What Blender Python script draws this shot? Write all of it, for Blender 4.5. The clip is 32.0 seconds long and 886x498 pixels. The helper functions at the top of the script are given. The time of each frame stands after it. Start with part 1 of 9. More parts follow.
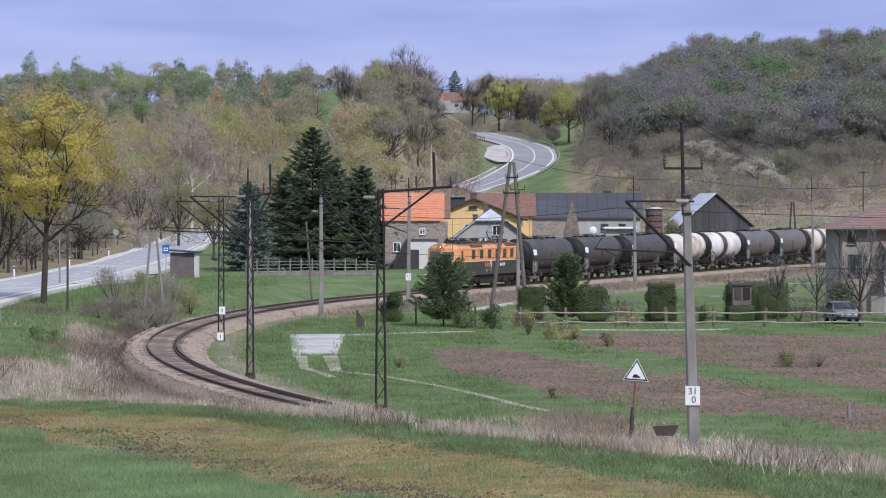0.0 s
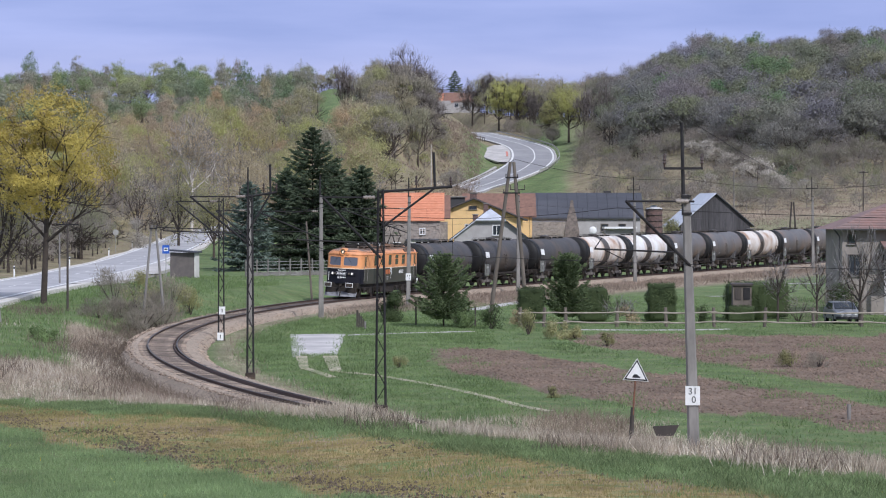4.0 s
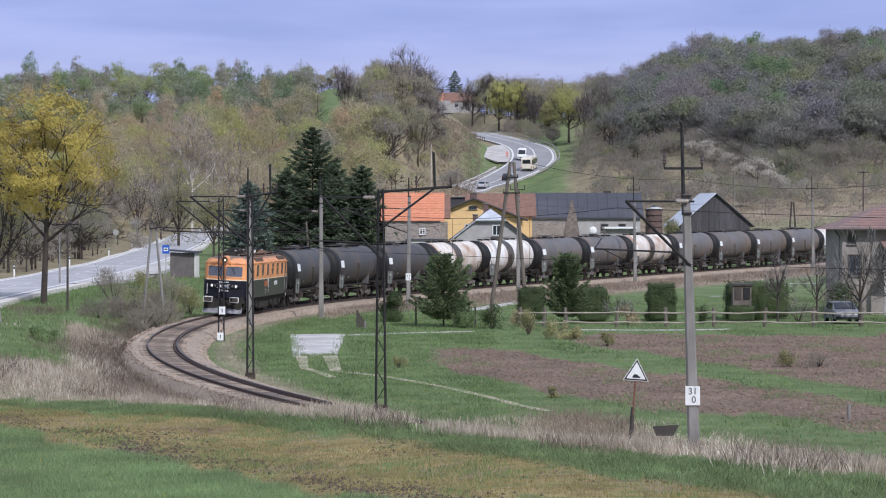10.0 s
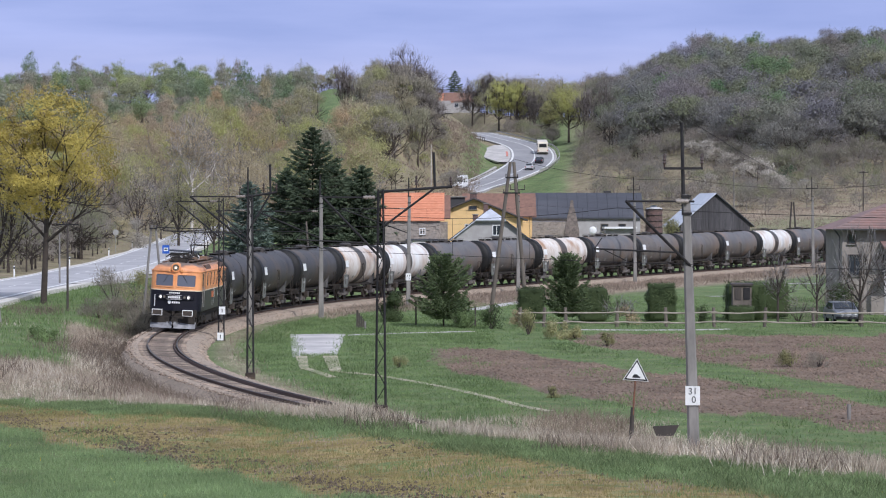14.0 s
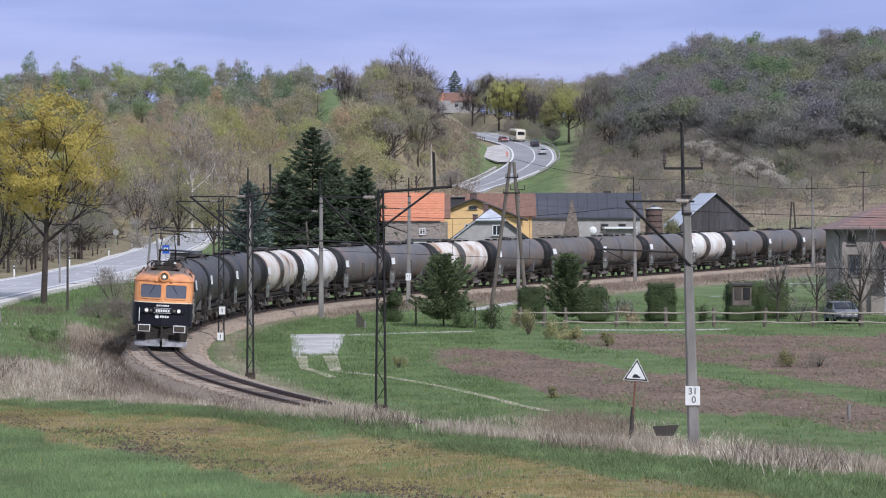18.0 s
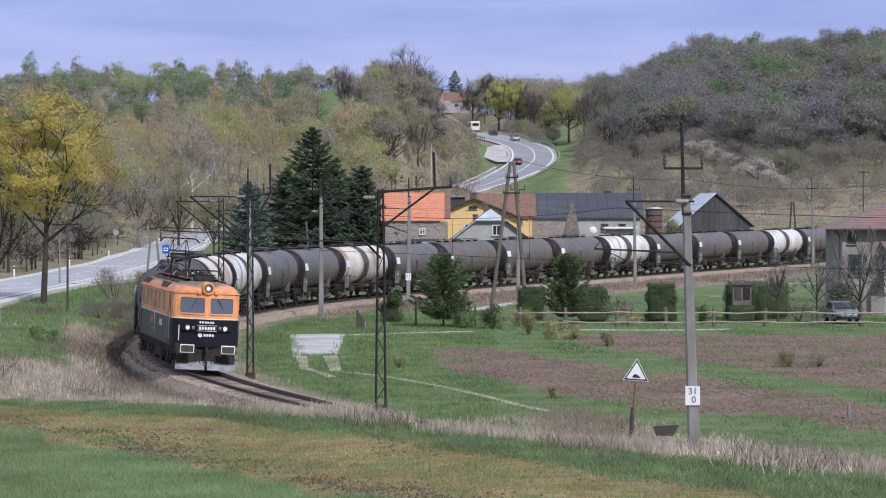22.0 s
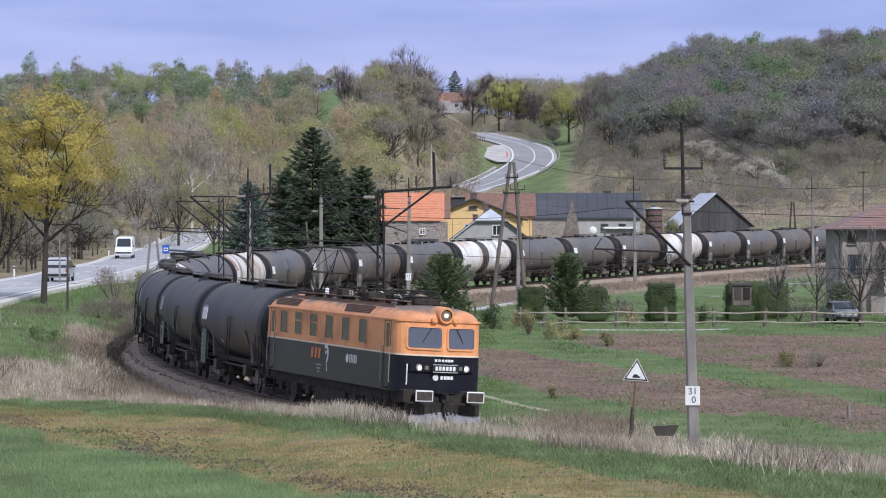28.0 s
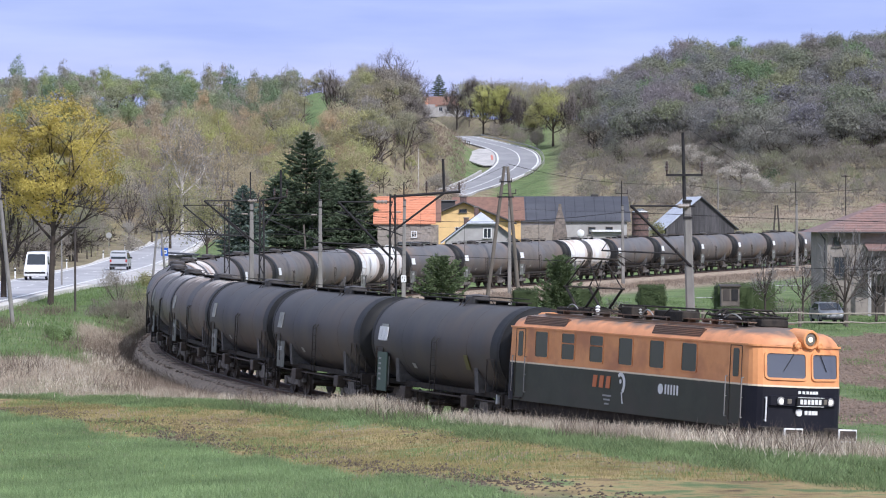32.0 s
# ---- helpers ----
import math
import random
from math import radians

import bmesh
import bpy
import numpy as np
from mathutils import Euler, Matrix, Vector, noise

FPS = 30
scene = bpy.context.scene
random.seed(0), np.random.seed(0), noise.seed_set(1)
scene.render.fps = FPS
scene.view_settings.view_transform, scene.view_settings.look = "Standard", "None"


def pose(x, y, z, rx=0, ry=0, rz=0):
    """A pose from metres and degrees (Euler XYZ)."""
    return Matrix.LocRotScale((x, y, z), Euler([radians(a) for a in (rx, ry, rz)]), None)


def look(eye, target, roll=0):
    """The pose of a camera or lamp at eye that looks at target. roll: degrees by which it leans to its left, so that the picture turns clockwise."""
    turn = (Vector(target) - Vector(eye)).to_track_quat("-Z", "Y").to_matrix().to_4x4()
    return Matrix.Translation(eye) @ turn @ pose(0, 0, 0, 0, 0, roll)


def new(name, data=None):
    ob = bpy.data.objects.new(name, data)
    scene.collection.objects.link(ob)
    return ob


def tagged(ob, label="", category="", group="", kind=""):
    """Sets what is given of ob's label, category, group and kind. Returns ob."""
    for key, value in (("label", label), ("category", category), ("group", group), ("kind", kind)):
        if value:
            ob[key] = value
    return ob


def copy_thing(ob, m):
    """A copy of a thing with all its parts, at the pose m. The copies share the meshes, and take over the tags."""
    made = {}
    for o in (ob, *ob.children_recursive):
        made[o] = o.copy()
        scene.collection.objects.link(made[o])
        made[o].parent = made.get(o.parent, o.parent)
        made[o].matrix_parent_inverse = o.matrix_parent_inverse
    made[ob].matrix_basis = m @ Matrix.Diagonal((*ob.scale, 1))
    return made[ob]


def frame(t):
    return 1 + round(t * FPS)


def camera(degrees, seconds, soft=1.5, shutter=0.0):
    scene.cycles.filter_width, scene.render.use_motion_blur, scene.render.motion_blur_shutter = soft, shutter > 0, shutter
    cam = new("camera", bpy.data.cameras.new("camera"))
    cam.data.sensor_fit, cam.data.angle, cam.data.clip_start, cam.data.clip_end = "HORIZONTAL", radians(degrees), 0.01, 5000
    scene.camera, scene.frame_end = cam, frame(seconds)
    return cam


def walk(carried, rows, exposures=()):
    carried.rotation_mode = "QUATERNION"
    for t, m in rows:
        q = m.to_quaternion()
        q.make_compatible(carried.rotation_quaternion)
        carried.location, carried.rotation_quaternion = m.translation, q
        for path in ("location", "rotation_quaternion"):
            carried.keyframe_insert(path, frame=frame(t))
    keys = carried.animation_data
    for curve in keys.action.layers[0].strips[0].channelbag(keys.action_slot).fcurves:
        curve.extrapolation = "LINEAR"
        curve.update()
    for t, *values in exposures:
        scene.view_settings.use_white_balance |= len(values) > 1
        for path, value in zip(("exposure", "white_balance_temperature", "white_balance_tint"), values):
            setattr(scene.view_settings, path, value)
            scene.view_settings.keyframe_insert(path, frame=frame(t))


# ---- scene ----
# ---------------------------------------------------------------- camera
cam = camera(17.15, 32.0, soft=1.1)
STILL = pose(0, 0, 6.56, 89.473, 0, 0)
walk(cam, [(0, STILL), (31.35, STILL), (31.5, pose(-0.02, -0.15, 6.56, 89.50, 0, -0.02)), (31.6, pose(-0.12, -0.8, 6.56, 89.505, 0, -0.07)),
           (31.8, pose(-0.6, -3.2, 6.565, 89.52, 0, -0.22)), (32.0, pose(-1.07, -5.49, 6.57, 89.532, 0, -0.371))],
     exposures=[(0, -0.04, 5680, 15), (14, -0.03, 5680, 15), (27, -0.03, 5680, 15), (29, 0.06, 5680, 15), (31, 0.18, 5680, 15), (32, 0.28, 5680, 15)])

# ---------------------------------------------------------------- light
SUN_AZ, SUN_EL = radians(-60), radians(40)      # direction to the sun: angle in plan from +x, height
sun_dir = Vector((math.cos(SUN_AZ) * math.cos(SUN_EL), math.sin(SUN_AZ) * math.cos(SUN_EL), math.sin(SUN_EL)))
sun = new("sun", bpy.data.lights.new("sun", "SUN"))
sun.data.energy, sun.data.angle, sun.data.color = 3.6, radians(1.2), (1.0, 0.94, 0.85)
sun.matrix_world = look((0, 0, 60), Vector((0, 0, 60)) - sun_dir)

world = bpy.data.worlds.new("spring_sky")
scene.world = world
world.use_nodes = True
wn, wl = world.node_tree.nodes, world.node_tree.links
for n in list(wn):
    wn.remove(n)
w_out = wn.new("ShaderNodeOutputWorld")
w_bg = wn.new("ShaderNodeBackground")
w_sky = wn.new("ShaderNodeTexSky")
w_sky.sky_type, w_sky.sun_disc = "NISHITA", False
w_sky.sun_elevation, w_sky.sun_rotation = SUN_EL, math.pi / 2 - SUN_AZ
w_sky.air_density, w_sky.dust_density, w_sky.ozone_density = 1.0, 1.5, 1.5
# broken cloud over the whole sky: blue-grey banks low down, pale high cloud overhead
w_co = wn.new("ShaderNodeTexCoord")
w_map = wn.new("ShaderNodeMapping")
w_map.inputs["Scale"].default_value = (6.0, 6.0, 42.0)
w_no = wn.new("ShaderNodeTexNoise")
w_no.inputs["Scale"].default_value, w_no.inputs["Detail"].default_value, w_no.inputs["Roughness"].default_value = 1.0, 6.0, 0.5
w_ra = wn.new("ShaderNodeValToRGB")
w_ra.color_ramp.elements[0].position, w_ra.color_ramp.elements[0].color = 0.30, (2.75, 3.4, 6.2, 1)
w_ra.color_ramp.elements[1].position, w_ra.color_ramp.elements[1].color = 0.66, (5.0, 5.4, 8.3, 1)
w_hi = wn.new("ShaderNodeValToRGB")
w_hi.color_ramp.elements[0].position, w_hi.color_ramp.elements[0].color = 0.35, (4.7, 5.1, 6.1, 1)
w_hi.color_ramp.elements[1].position, w_hi.color_ramp.elements[1].color = 0.65, (7.9, 8.2, 9.0, 1)
w_sep = wn.new("ShaderNodeSeparateXYZ")
w_el = wn.new("ShaderNodeMapRange")
w_el.inputs[1].default_value, w_el.inputs[2].default_value = 0.08, 0.32
w_cl = wn.new("ShaderNodeMixRGB")
w_mix = wn.new("ShaderNodeMixRGB")
w_low = wn.new("ShaderNodeMapRange")
w_low.interpolation_type = "SMOOTHSTEP"
w_low.inputs[1].default_value, w_low.inputs[2].default_value, w_low.inputs[3].default_value, w_low.inputs[4].default_value = 0.046, 0.066, 1.0, 0.0
w_lon = wn.new("ShaderNodeMapRange")
w_lon.inputs[1].default_value, w_lon.inputs[2].default_value, w_lon.inputs[4].default_value = 0.38, 0.62, 0.75
w_lf = wn.new("ShaderNodeMath")
w_lf.operation = "MULTIPLY"
w_bank = wn.new("ShaderNodeMixRGB")
w_bank.inputs[2].default_value = (6.1, 6.0, 8.0, 1)
w_mix.inputs[0].default_value = 0.88
w_bg.inputs["Strength"].default_value = 0.1
wl.new(w_co.outputs["Generated"], w_map.inputs["Vector"])
wl.new(w_co.outputs["Generated"], w_sep.inputs[0])
wl.new(w_sep.outputs["Z"], w_el.inputs[0])
wl.new(w_map.outputs[0], w_no.inputs["Vector"])
wl.new(w_no.outputs["Fac"], w_ra.inputs[0])
wl.new(w_no.outputs["Fac"], w_hi.inputs[0])
wl.new(w_el.outputs[0], w_cl.inputs[0])
wl.new(w_ra.outputs[0], w_cl.inputs[1])
wl.new(w_hi.outputs[0], w_cl.inputs[2])
wl.new(w_sky.outputs[0], w_mix.inputs[1])
wl.new(w_sep.outputs["Z"], w_low.inputs[0])
wl.new(w_no.outputs["Fac"], w_lon.inputs[0])
wl.new(w_low.outputs[0], w_lf.inputs[0])
wl.new(w_lon.outputs[0], w_lf.inputs[1])
wl.new(w_lf.outputs[0], w_bank.inputs[0])
wl.new(w_cl.outputs[0], w_bank.inputs[1])
wl.new(w_bank.outputs[0], w_mix.inputs[2])
wl.new(w_mix.outputs[0], w_bg.inputs["Color"])
wl.new(w_bg.outputs[0], w_out.inputs[0])


# ---------------------------------------------------------------- materials
def mat(name, c1, c2=None, scale=3.0, rough=0.7, metal=0.0, bump=0.0, fine=None, c3=None, big=0.15, spread=0.12, coord="Object", squash=(1, 1, 1), rand=0.0, gloss=0.5, dirt=None):
    """Two-scale noise between c1 and c2, with stains of c3; relief by the fine noise."""
    m = bpy.data.materials.new(name)
    m.use_nodes = True
    n, l = m.node_tree.nodes, m.node_tree.links
    b = n["Principled BSDF"]
    b.inputs["Roughness"].default_value, b.inputs["Metallic"].default_value = rough, metal
    b.inputs["Specular IOR Level"].default_value = gloss
    co = n.new("ShaderNodeTexCoord")
    mp = n.new("ShaderNodeMapping")
    mp.inputs["Scale"].default_value = squash
    l.new(co.outputs[coord], mp.inputs[0])
    n1 = n.new("ShaderNodeTexNoise")
    n1.inputs["Scale"].default_value, n1.inputs["Detail"].default_value, n1.inputs["Roughness"].default_value = scale, 5, 0.65
    l.new(mp.outputs[0], n1.inputs["Vector"])
    r1 = n.new("ShaderNodeValToRGB")
    c2 = c2 or tuple(v * 0.75 for v in c1)
    r1.color_ramp.elements[0].position, r1.color_ramp.elements[0].color = 0.5 - spread, (*c1, 1)
    r1.color_ramp.elements[1].position, r1.color_ramp.elements[1].color = 0.5 + spread, (*c2, 1)
    l.new(n1.outputs["Fac"], r1.inputs[0])
    col = r1.outputs[0]
    if c3:
        n2 = n.new("ShaderNodeTexNoise")
        n2.inputs["Scale"].default_value, n2.inputs["Detail"].default_value = scale * big, 4
        l.new(mp.outputs[0], n2.inputs["Vector"])
        r2 = n.new("ShaderNodeMapRange")
        r2.inputs[1].default_value, r2.inputs[2].default_value, r2.inputs[4].default_value = 0.48, 0.68, 0.9
        l.new(n2.outputs["Fac"], r2.inputs[0])
        mx = n.new("ShaderNodeMixRGB")
        mx.inputs[2].default_value = (*c3, 1)
        l.new(r2.outputs[0], mx.inputs[0])
        l.new(col, mx.inputs[1])
        col = mx.outputs[0]
    if dirt:
        # one flank caked with brown-black spill, frayed along the crown
        sx = n.new("ShaderNodeSeparateXYZ")
        l.new(co.outputs["Object"], sx.inputs[0])
        dn = n.new("ShaderNodeTexNoise")
        dn.inputs["Scale"].default_value, dn.inputs["Detail"].default_value = 1.6, 4
        l.new(mp.outputs[0], dn.inputs["Vector"])
        ad = n.new("ShaderNodeMath")
        ad.operation = "MULTIPLY_ADD"
        ad.inputs[1].default_value = 1.6
        l.new(dn.outputs["Fac"], ad.inputs[0])
        l.new(sx.outputs["Y"], ad.inputs[2])
        dr = n.new("ShaderNodeMapRange")
        dr.inputs[1].default_value, dr.inputs[2].default_value, dr.inputs[3].default_value, dr.inputs[4].default_value = -.1, .6, .93, 0.0
        l.new(ad.outputs[0], dr.inputs[0])
        dm = n.new("ShaderNodeMixRGB")
        dm.inputs[2].default_value = (*dirt, 1)
        l.new(dr.outputs[0], dm.inputs[0])
        l.new(col, dm.inputs[1])
        col = dm.outputs[0]
    if rand:
        oi = n.new("ShaderNodeObjectInfo")
        mr = n.new("ShaderNodeMapRange")
        mr.inputs[3].default_value, mr.inputs[4].default_value = 1 - rand, 1 + rand
        l.new(oi.outputs["Random"], mr.inputs[0])
        hs = n.new("ShaderNodeHueSaturation")
        l.new(mr.outputs[0], hs.inputs["Value"])
        l.new(col, hs.inputs["Color"])
        col = hs.outputs[0]
    l.new(col, b.inputs["Base Color"])
    if bump:
        n3 = n.new("ShaderNodeTexNoise")
        n3.inputs["Scale"].default_value, n3.inputs["Detail"].default_value = fine or scale * 6, 3
        l.new(mp.outputs[0], n3.inputs["Vector"])
        bp = n.new("ShaderNodeBump")
        bp.inputs["Strength"].default_value, bp.inputs["Distance"].default_value = min(1.0, bump * 4), bump
        l.new(n3.outputs["Fac"], bp.inputs["Height"])
        l.new(bp.outputs[0], b.inputs["Normal"])
    return m


def leafy(name, c1, c2, c3=None, trans=0.25, patch=0.2):
    """Foliage: colour varies from leaf to leaf and from tree to tree, some light passes through."""
    m = bpy.data.materials.new(name)
    m.use_nodes = True
    n, l = m.node_tree.nodes, m.node_tree.links
    b = n["Principled BSDF"]
    b.inputs["Roughness"].default_value = 0.75
    b.inputs["Specular IOR Level"].default_value = 0.2
    ge = n.new("ShaderNodeNewGeometry")
    ra = n.new("ShaderNodeValToRGB")
    ra.color_ramp.elements[0].color, ra.color_ramp.elements[1].color = (*c1, 1), (*c2, 1)
    if c3:
        e = ra.color_ramp.elements.new(0.93)
        e.color = (*c3, 1)
    l.new(ge.outputs["Random Per Island"], ra.inputs[0])
    oi = n.new("ShaderNodeObjectInfo")
    mr = n.new("ShaderNodeMapRange")
    mr.inputs[3].default_value, mr.inputs[4].default_value = 0.8, 1.2
    l.new(oi.outputs["Random"], mr.inputs[0])
    hs = n.new("ShaderNodeHueSaturation")
    l.new(mr.outputs[0], hs.inputs["Value"])
    l.new(ra.outputs[0], hs.inputs["Color"])
    co = n.new("ShaderNodeTexCoord")
    no = n.new("ShaderNodeTexNoise")
    no.inputs["Scale"].default_value, no.inputs["Detail"].default_value = patch, 2
    l.new(co.outputs["Object"], no.inputs["Vector"])
    nr = n.new("ShaderNodeMapRange")
    nr.inputs[1].default_value, nr.inputs[2].default_value = 0.3, 0.7
    nr.inputs[3].default_value, nr.inputs[4].default_value = 0.74, 1.26
    l.new(no.outputs["Fac"], nr.inputs[0])
    h2 = n.new("ShaderNodeHueSaturation")
    l.new(nr.outputs[0], h2.inputs["Value"])
    l.new(hs.outputs[0], h2.inputs["Color"])
    hs = h2
    l.new(hs.outputs[0], b.inputs["Base Color"])
    tr = n.new("ShaderNodeBsdfTranslucent")
    l.new(hs.outputs[0], tr.inputs[0])
    ms = n.new("ShaderNodeMixShader")
    ms.inputs[0].default_value = trans
    l.new(b.outputs[0], ms.inputs[1])
    l.new(tr.outputs[0], ms.inputs[2])
    l.new(ms.outputs[0], n["Material Output"].inputs[0])
    return m


def woody(name, colours, trans=0.45, leafwise=0.16):
    """Far growth: each tree takes its own hue among the colours, with a little change from leaf to leaf."""
    m = bpy.data.materials.new(name)
    m.use_nodes = True
    n, l = m.node_tree.nodes, m.node_tree.links
    b = n["Principled BSDF"]
    b.inputs["Roughness"].default_value = 0.8
    b.inputs["Specular IOR Level"].default_value = 0.1
    at_ = n.new("ShaderNodeAttribute")
    at_.attribute_name = "tint"
    ra = n.new("ShaderNodeValToRGB")
    els = ra.color_ramp.elements
    els[0].color, els[1].color = (*colours[0], 1), (*colours[-1], 1)
    for i, c in enumerate(colours[1:-1], 1):
        els.new(i / (len(colours) - 1)).color = (*c, 1)
    l.new(at_.outputs["Fac"], ra.inputs[0])
    ge = n.new("ShaderNodeNewGeometry")
    mr = n.new("ShaderNodeMapRange")
    mr.inputs[3].default_value, mr.inputs[4].default_value = 1 - leafwise, 1 + leafwise
    l.new(ge.outputs["Random Per Island"], mr.inputs[0])
    hs = n.new("ShaderNodeHueSaturation")
    l.new(mr.outputs[0], hs.inputs["Value"])
    l.new(ra.outputs[0], hs.inputs["Color"])
    l.new(hs.outputs[0], b.inputs["Base Color"])
    tr = n.new("ShaderNodeBsdfTranslucent")
    l.new(hs.outputs[0], tr.inputs[0])
    ms = n.new("ShaderNodeMixShader")
    ms.inputs[0].default_value = trans
    l.new(b.outputs[0], ms.inputs[1])
    l.new(tr.outputs[0], ms.inputs[2])
    l.new(ms.outputs[0], n["Material Output"].inputs[0])
    return m


def glow(name, c, strength):
    m = bpy.data.materials.new(name)
    m.use_nodes = True
    b = m.node_tree.nodes["Principled BSDF"]
    b.inputs["Base Color"].default_value = (*c, 1)
    b.inputs["Emission Color"].default_value = (*c, 1)
    b.inputs["Emission Strength"].default_value = strength
    return m


def plain(name, c, rough=0.5, metal=0.0, gloss=0.5):
    m = bpy.data.materials.new(name)
    m.use_nodes = True
    b = m.node_tree.nodes["Principled BSDF"]
    b.inputs["Base Color"].default_value = (*c, 1)
    b.inputs["Roughness"].default_value, b.inputs["Metallic"].default_value = rough, metal
    b.inputs["Specular IOR Level"].default_value = gloss
    return m


M = {}
M["orange"] = mat("orange_paint", (0.76, 0.345, 0.14), (0.69, 0.30, 0.115), 1.6, 0.5, c3=(0.50, 0.21, 0.10), big=0.5, gloss=0.35)
M["green"] = mat("dark_green_paint", (0.056, 0.060, 0.041), (0.044, 0.048, 0.033), 1.5, 0.55, c3=(0.066, 0.06, 0.045), big=0.5, gloss=0.35)
M["navy"] = mat("black_blue_paint", (0.008, 0.008, 0.014), (0.012, 0.012, 0.018), 2.0, 0.5, gloss=0.25)
M["cream"] = plain("cream_line", (0.75, 0.62, 0.45), 0.5)
M["roofgrime"] = mat("grimy_roof", (0.20, 0.13, 0.085), (0.11, 0.085, 0.065), 1.5, 0.8, c3=(0.30, 0.13, 0.06))
M["frame"] = mat("black_underframe", (0.02, 0.018, 0.016), (0.045, 0.037, 0.03), 4.0, 0.85, bump=0.004, gloss=0.3)
M["wheel"] = mat("dusty_wheel_steel", (0.05, 0.042, 0.035), (0.085, 0.065, 0.05), 6.0, 0.6, metal=0.3)
M["steel"] = mat("dull_rail_head", (0.10, 0.083, 0.07), (0.065, 0.053, 0.045), 8.0, 0.5, metal=0.5)
M["rust"] = mat("rusty_rail", (0.055, 0.032, 0.022), (0.085, 0.05, 0.034), 8.0, 0.85)
M["white"] = mat("white_paint", (0.78, 0.78, 0.76), (0.68, 0.68, 0.66), 3.0, 0.5)
M["black"] = plain("black_paint", (0.012, 0.012, 0.013), 0.5)
M["lamp"] = glow("lit_headlamp", (1.0, 0.93, 0.82), 0.45)
M["toplamp"] = glow("warm_lit_bulb", (1.0, 0.75, 0.48), 1.4)
M["lampglass"] = plain("headlamp_glass", (0.16, 0.145, 0.12), 0.12)
M["vent_rust"] = mat("rusty_dark_grille", (0.055, 0.03, 0.02), (0.09, 0.045, 0.03), 3.0, 0.85)
M["logo_orange"] = plain("orange_logo", (0.55, 0.16, 0.05), 0.5)
M["grey_sign"] = plain("grey_sign", (0.32, 0.32, 0.3), 0.6)
M["tank_dark"] = mat("dark_grey_tank_paint", (0.098, 0.095, 0.095), (0.133, 0.126, 0.12), 1.0, 0.5, c3=(0.19, 0.135, 0.095), big=0.35, squash=(1, 1, 0.3), gloss=0.45)
M["tank_black"] = mat("sooty_tank_paint", (0.052, 0.0505, 0.052), (0.071, 0.068, 0.067), 1.2, 0.55, c3=(0.092, 0.074, 0.06), squash=(1, 1, 0.35), gloss=0.35, big=.45)
M["tank_end"] = mat("black_tank_end", (0.010, 0.010, 0.0105), (0.017, 0.0165, 0.016), 1.6, 0.6, gloss=0.3)
M["tank_brown"] = mat("brown_grey_tank_paint", (0.145, 0.125, 0.105), (0.095, 0.085, 0.078), 1.2, 0.55, c3=(0.19, 0.125, 0.075), squash=(1, 1, 0.35))
M["tank_white"] = mat("white_tank_paint", (0.76, 0.76, 0.74), (0.62, 0.58, 0.53), 1.0, 0.5, c3=(0.48, 0.36, 0.27), squash=(1, 1, 0.3), big=0.8, dirt=(.075, .06, .05))
M["tank_rusty"] = mat("rust_stained_white_tank_paint", (0.70, 0.67, 0.63), (0.50, 0.41, 0.32), 0.9, 0.6, c3=(0.32, 0.18, 0.10), squash=(1, 1, 0.5), big=0.8, dirt=(.085, .064, .05))
M["concrete"] = mat("weathered_concrete", (0.25, 0.235, 0.215), (0.175, 0.165, 0.15), 2.5, 0.9, bump=0.01, c3=(0.14, 0.13, 0.12), squash=(1, 1, 0.3))
M["pole_dark"] = mat("black_painted_steel", (0.018, 0.017, 0.018), (0.03, 0.028, 0.028), 3.0, 0.75, gloss=0.25)
M["insulator"] = plain("brown_porcelain", (0.05, 0.03, 0.022), 0.3)
M["wood_old"] = mat("grey_weathered_wood", (0.16, 0.135, 0.11), (0.10, 0.085, 0.07), 2.0, 0.9, squash=(1, 1, 0.2), bump=0.006)
M["wood_dark"] = mat("tarred_wood", (0.045, 0.038, 0.034), (0.075, 0.062, 0.052), 2.0, 0.9, squash=(1, 1, 0.2))
M["sleeper"] = mat("grimy_sleeper", (0.31, 0.24, 0.18), (0.19, 0.145, 0.108), 2.0, 0.9, rand=0.6)
# crib colour takes in both the dirt and the shade between sleepers
M["crib"] = mat("dirty_shaded_crib_ballast", (0.115, 0.083, 0.06), (0.035, 0.026, 0.02), 1.3, 0.95, bump=0.04, fine=9, spread=.09)
M["ballast"] = mat("brown_ballast", (0.43, 0.345, 0.255), (0.20, 0.158, 0.118), 5.0, 0.95, bump=0.05, c3=(0.29, 0.235, 0.175), big=0.08)
# valley asphalt: worn grey, lightened in colour for sun glare at a flat angle
M["asphalt"] = mat("sun_glare_asphalt", (0.39, 0.38, 0.385), (0.31, 0.305, 0.31), 0.5, 0.65, c3=(0.46, 0.45, 0.445), gloss=0.45, big=.3)
M["gravel"] = mat("pale_gravel_shoulder", (0.66, 0.63, 0.58), (0.50, 0.47, 0.42), 2.0, 0.95, bump=.01)
# upper stretch in a darker asphalt tone
M["asphalt_dark"] = mat("darker_asphalt", (0.285, 0.28, 0.285), (0.235, 0.23, 0.235), 0.6, 0.65, c3=(0.33, 0.325, 0.325), gloss=0.45)
M["paver"] = mat("pale_concrete_slab", (0.55, 0.525, 0.50), (0.42, 0.40, 0.38), 0.8, 0.9, c3=(0.35, 0.335, 0.32), big=0.4)
M["trackdirt"] = mat("dusty_path", (0.42, 0.37, 0.27), (0.27, 0.26, 0.16), 1.0, 0.95, c3=(0.18, 0.2, 0.09), big=.4)
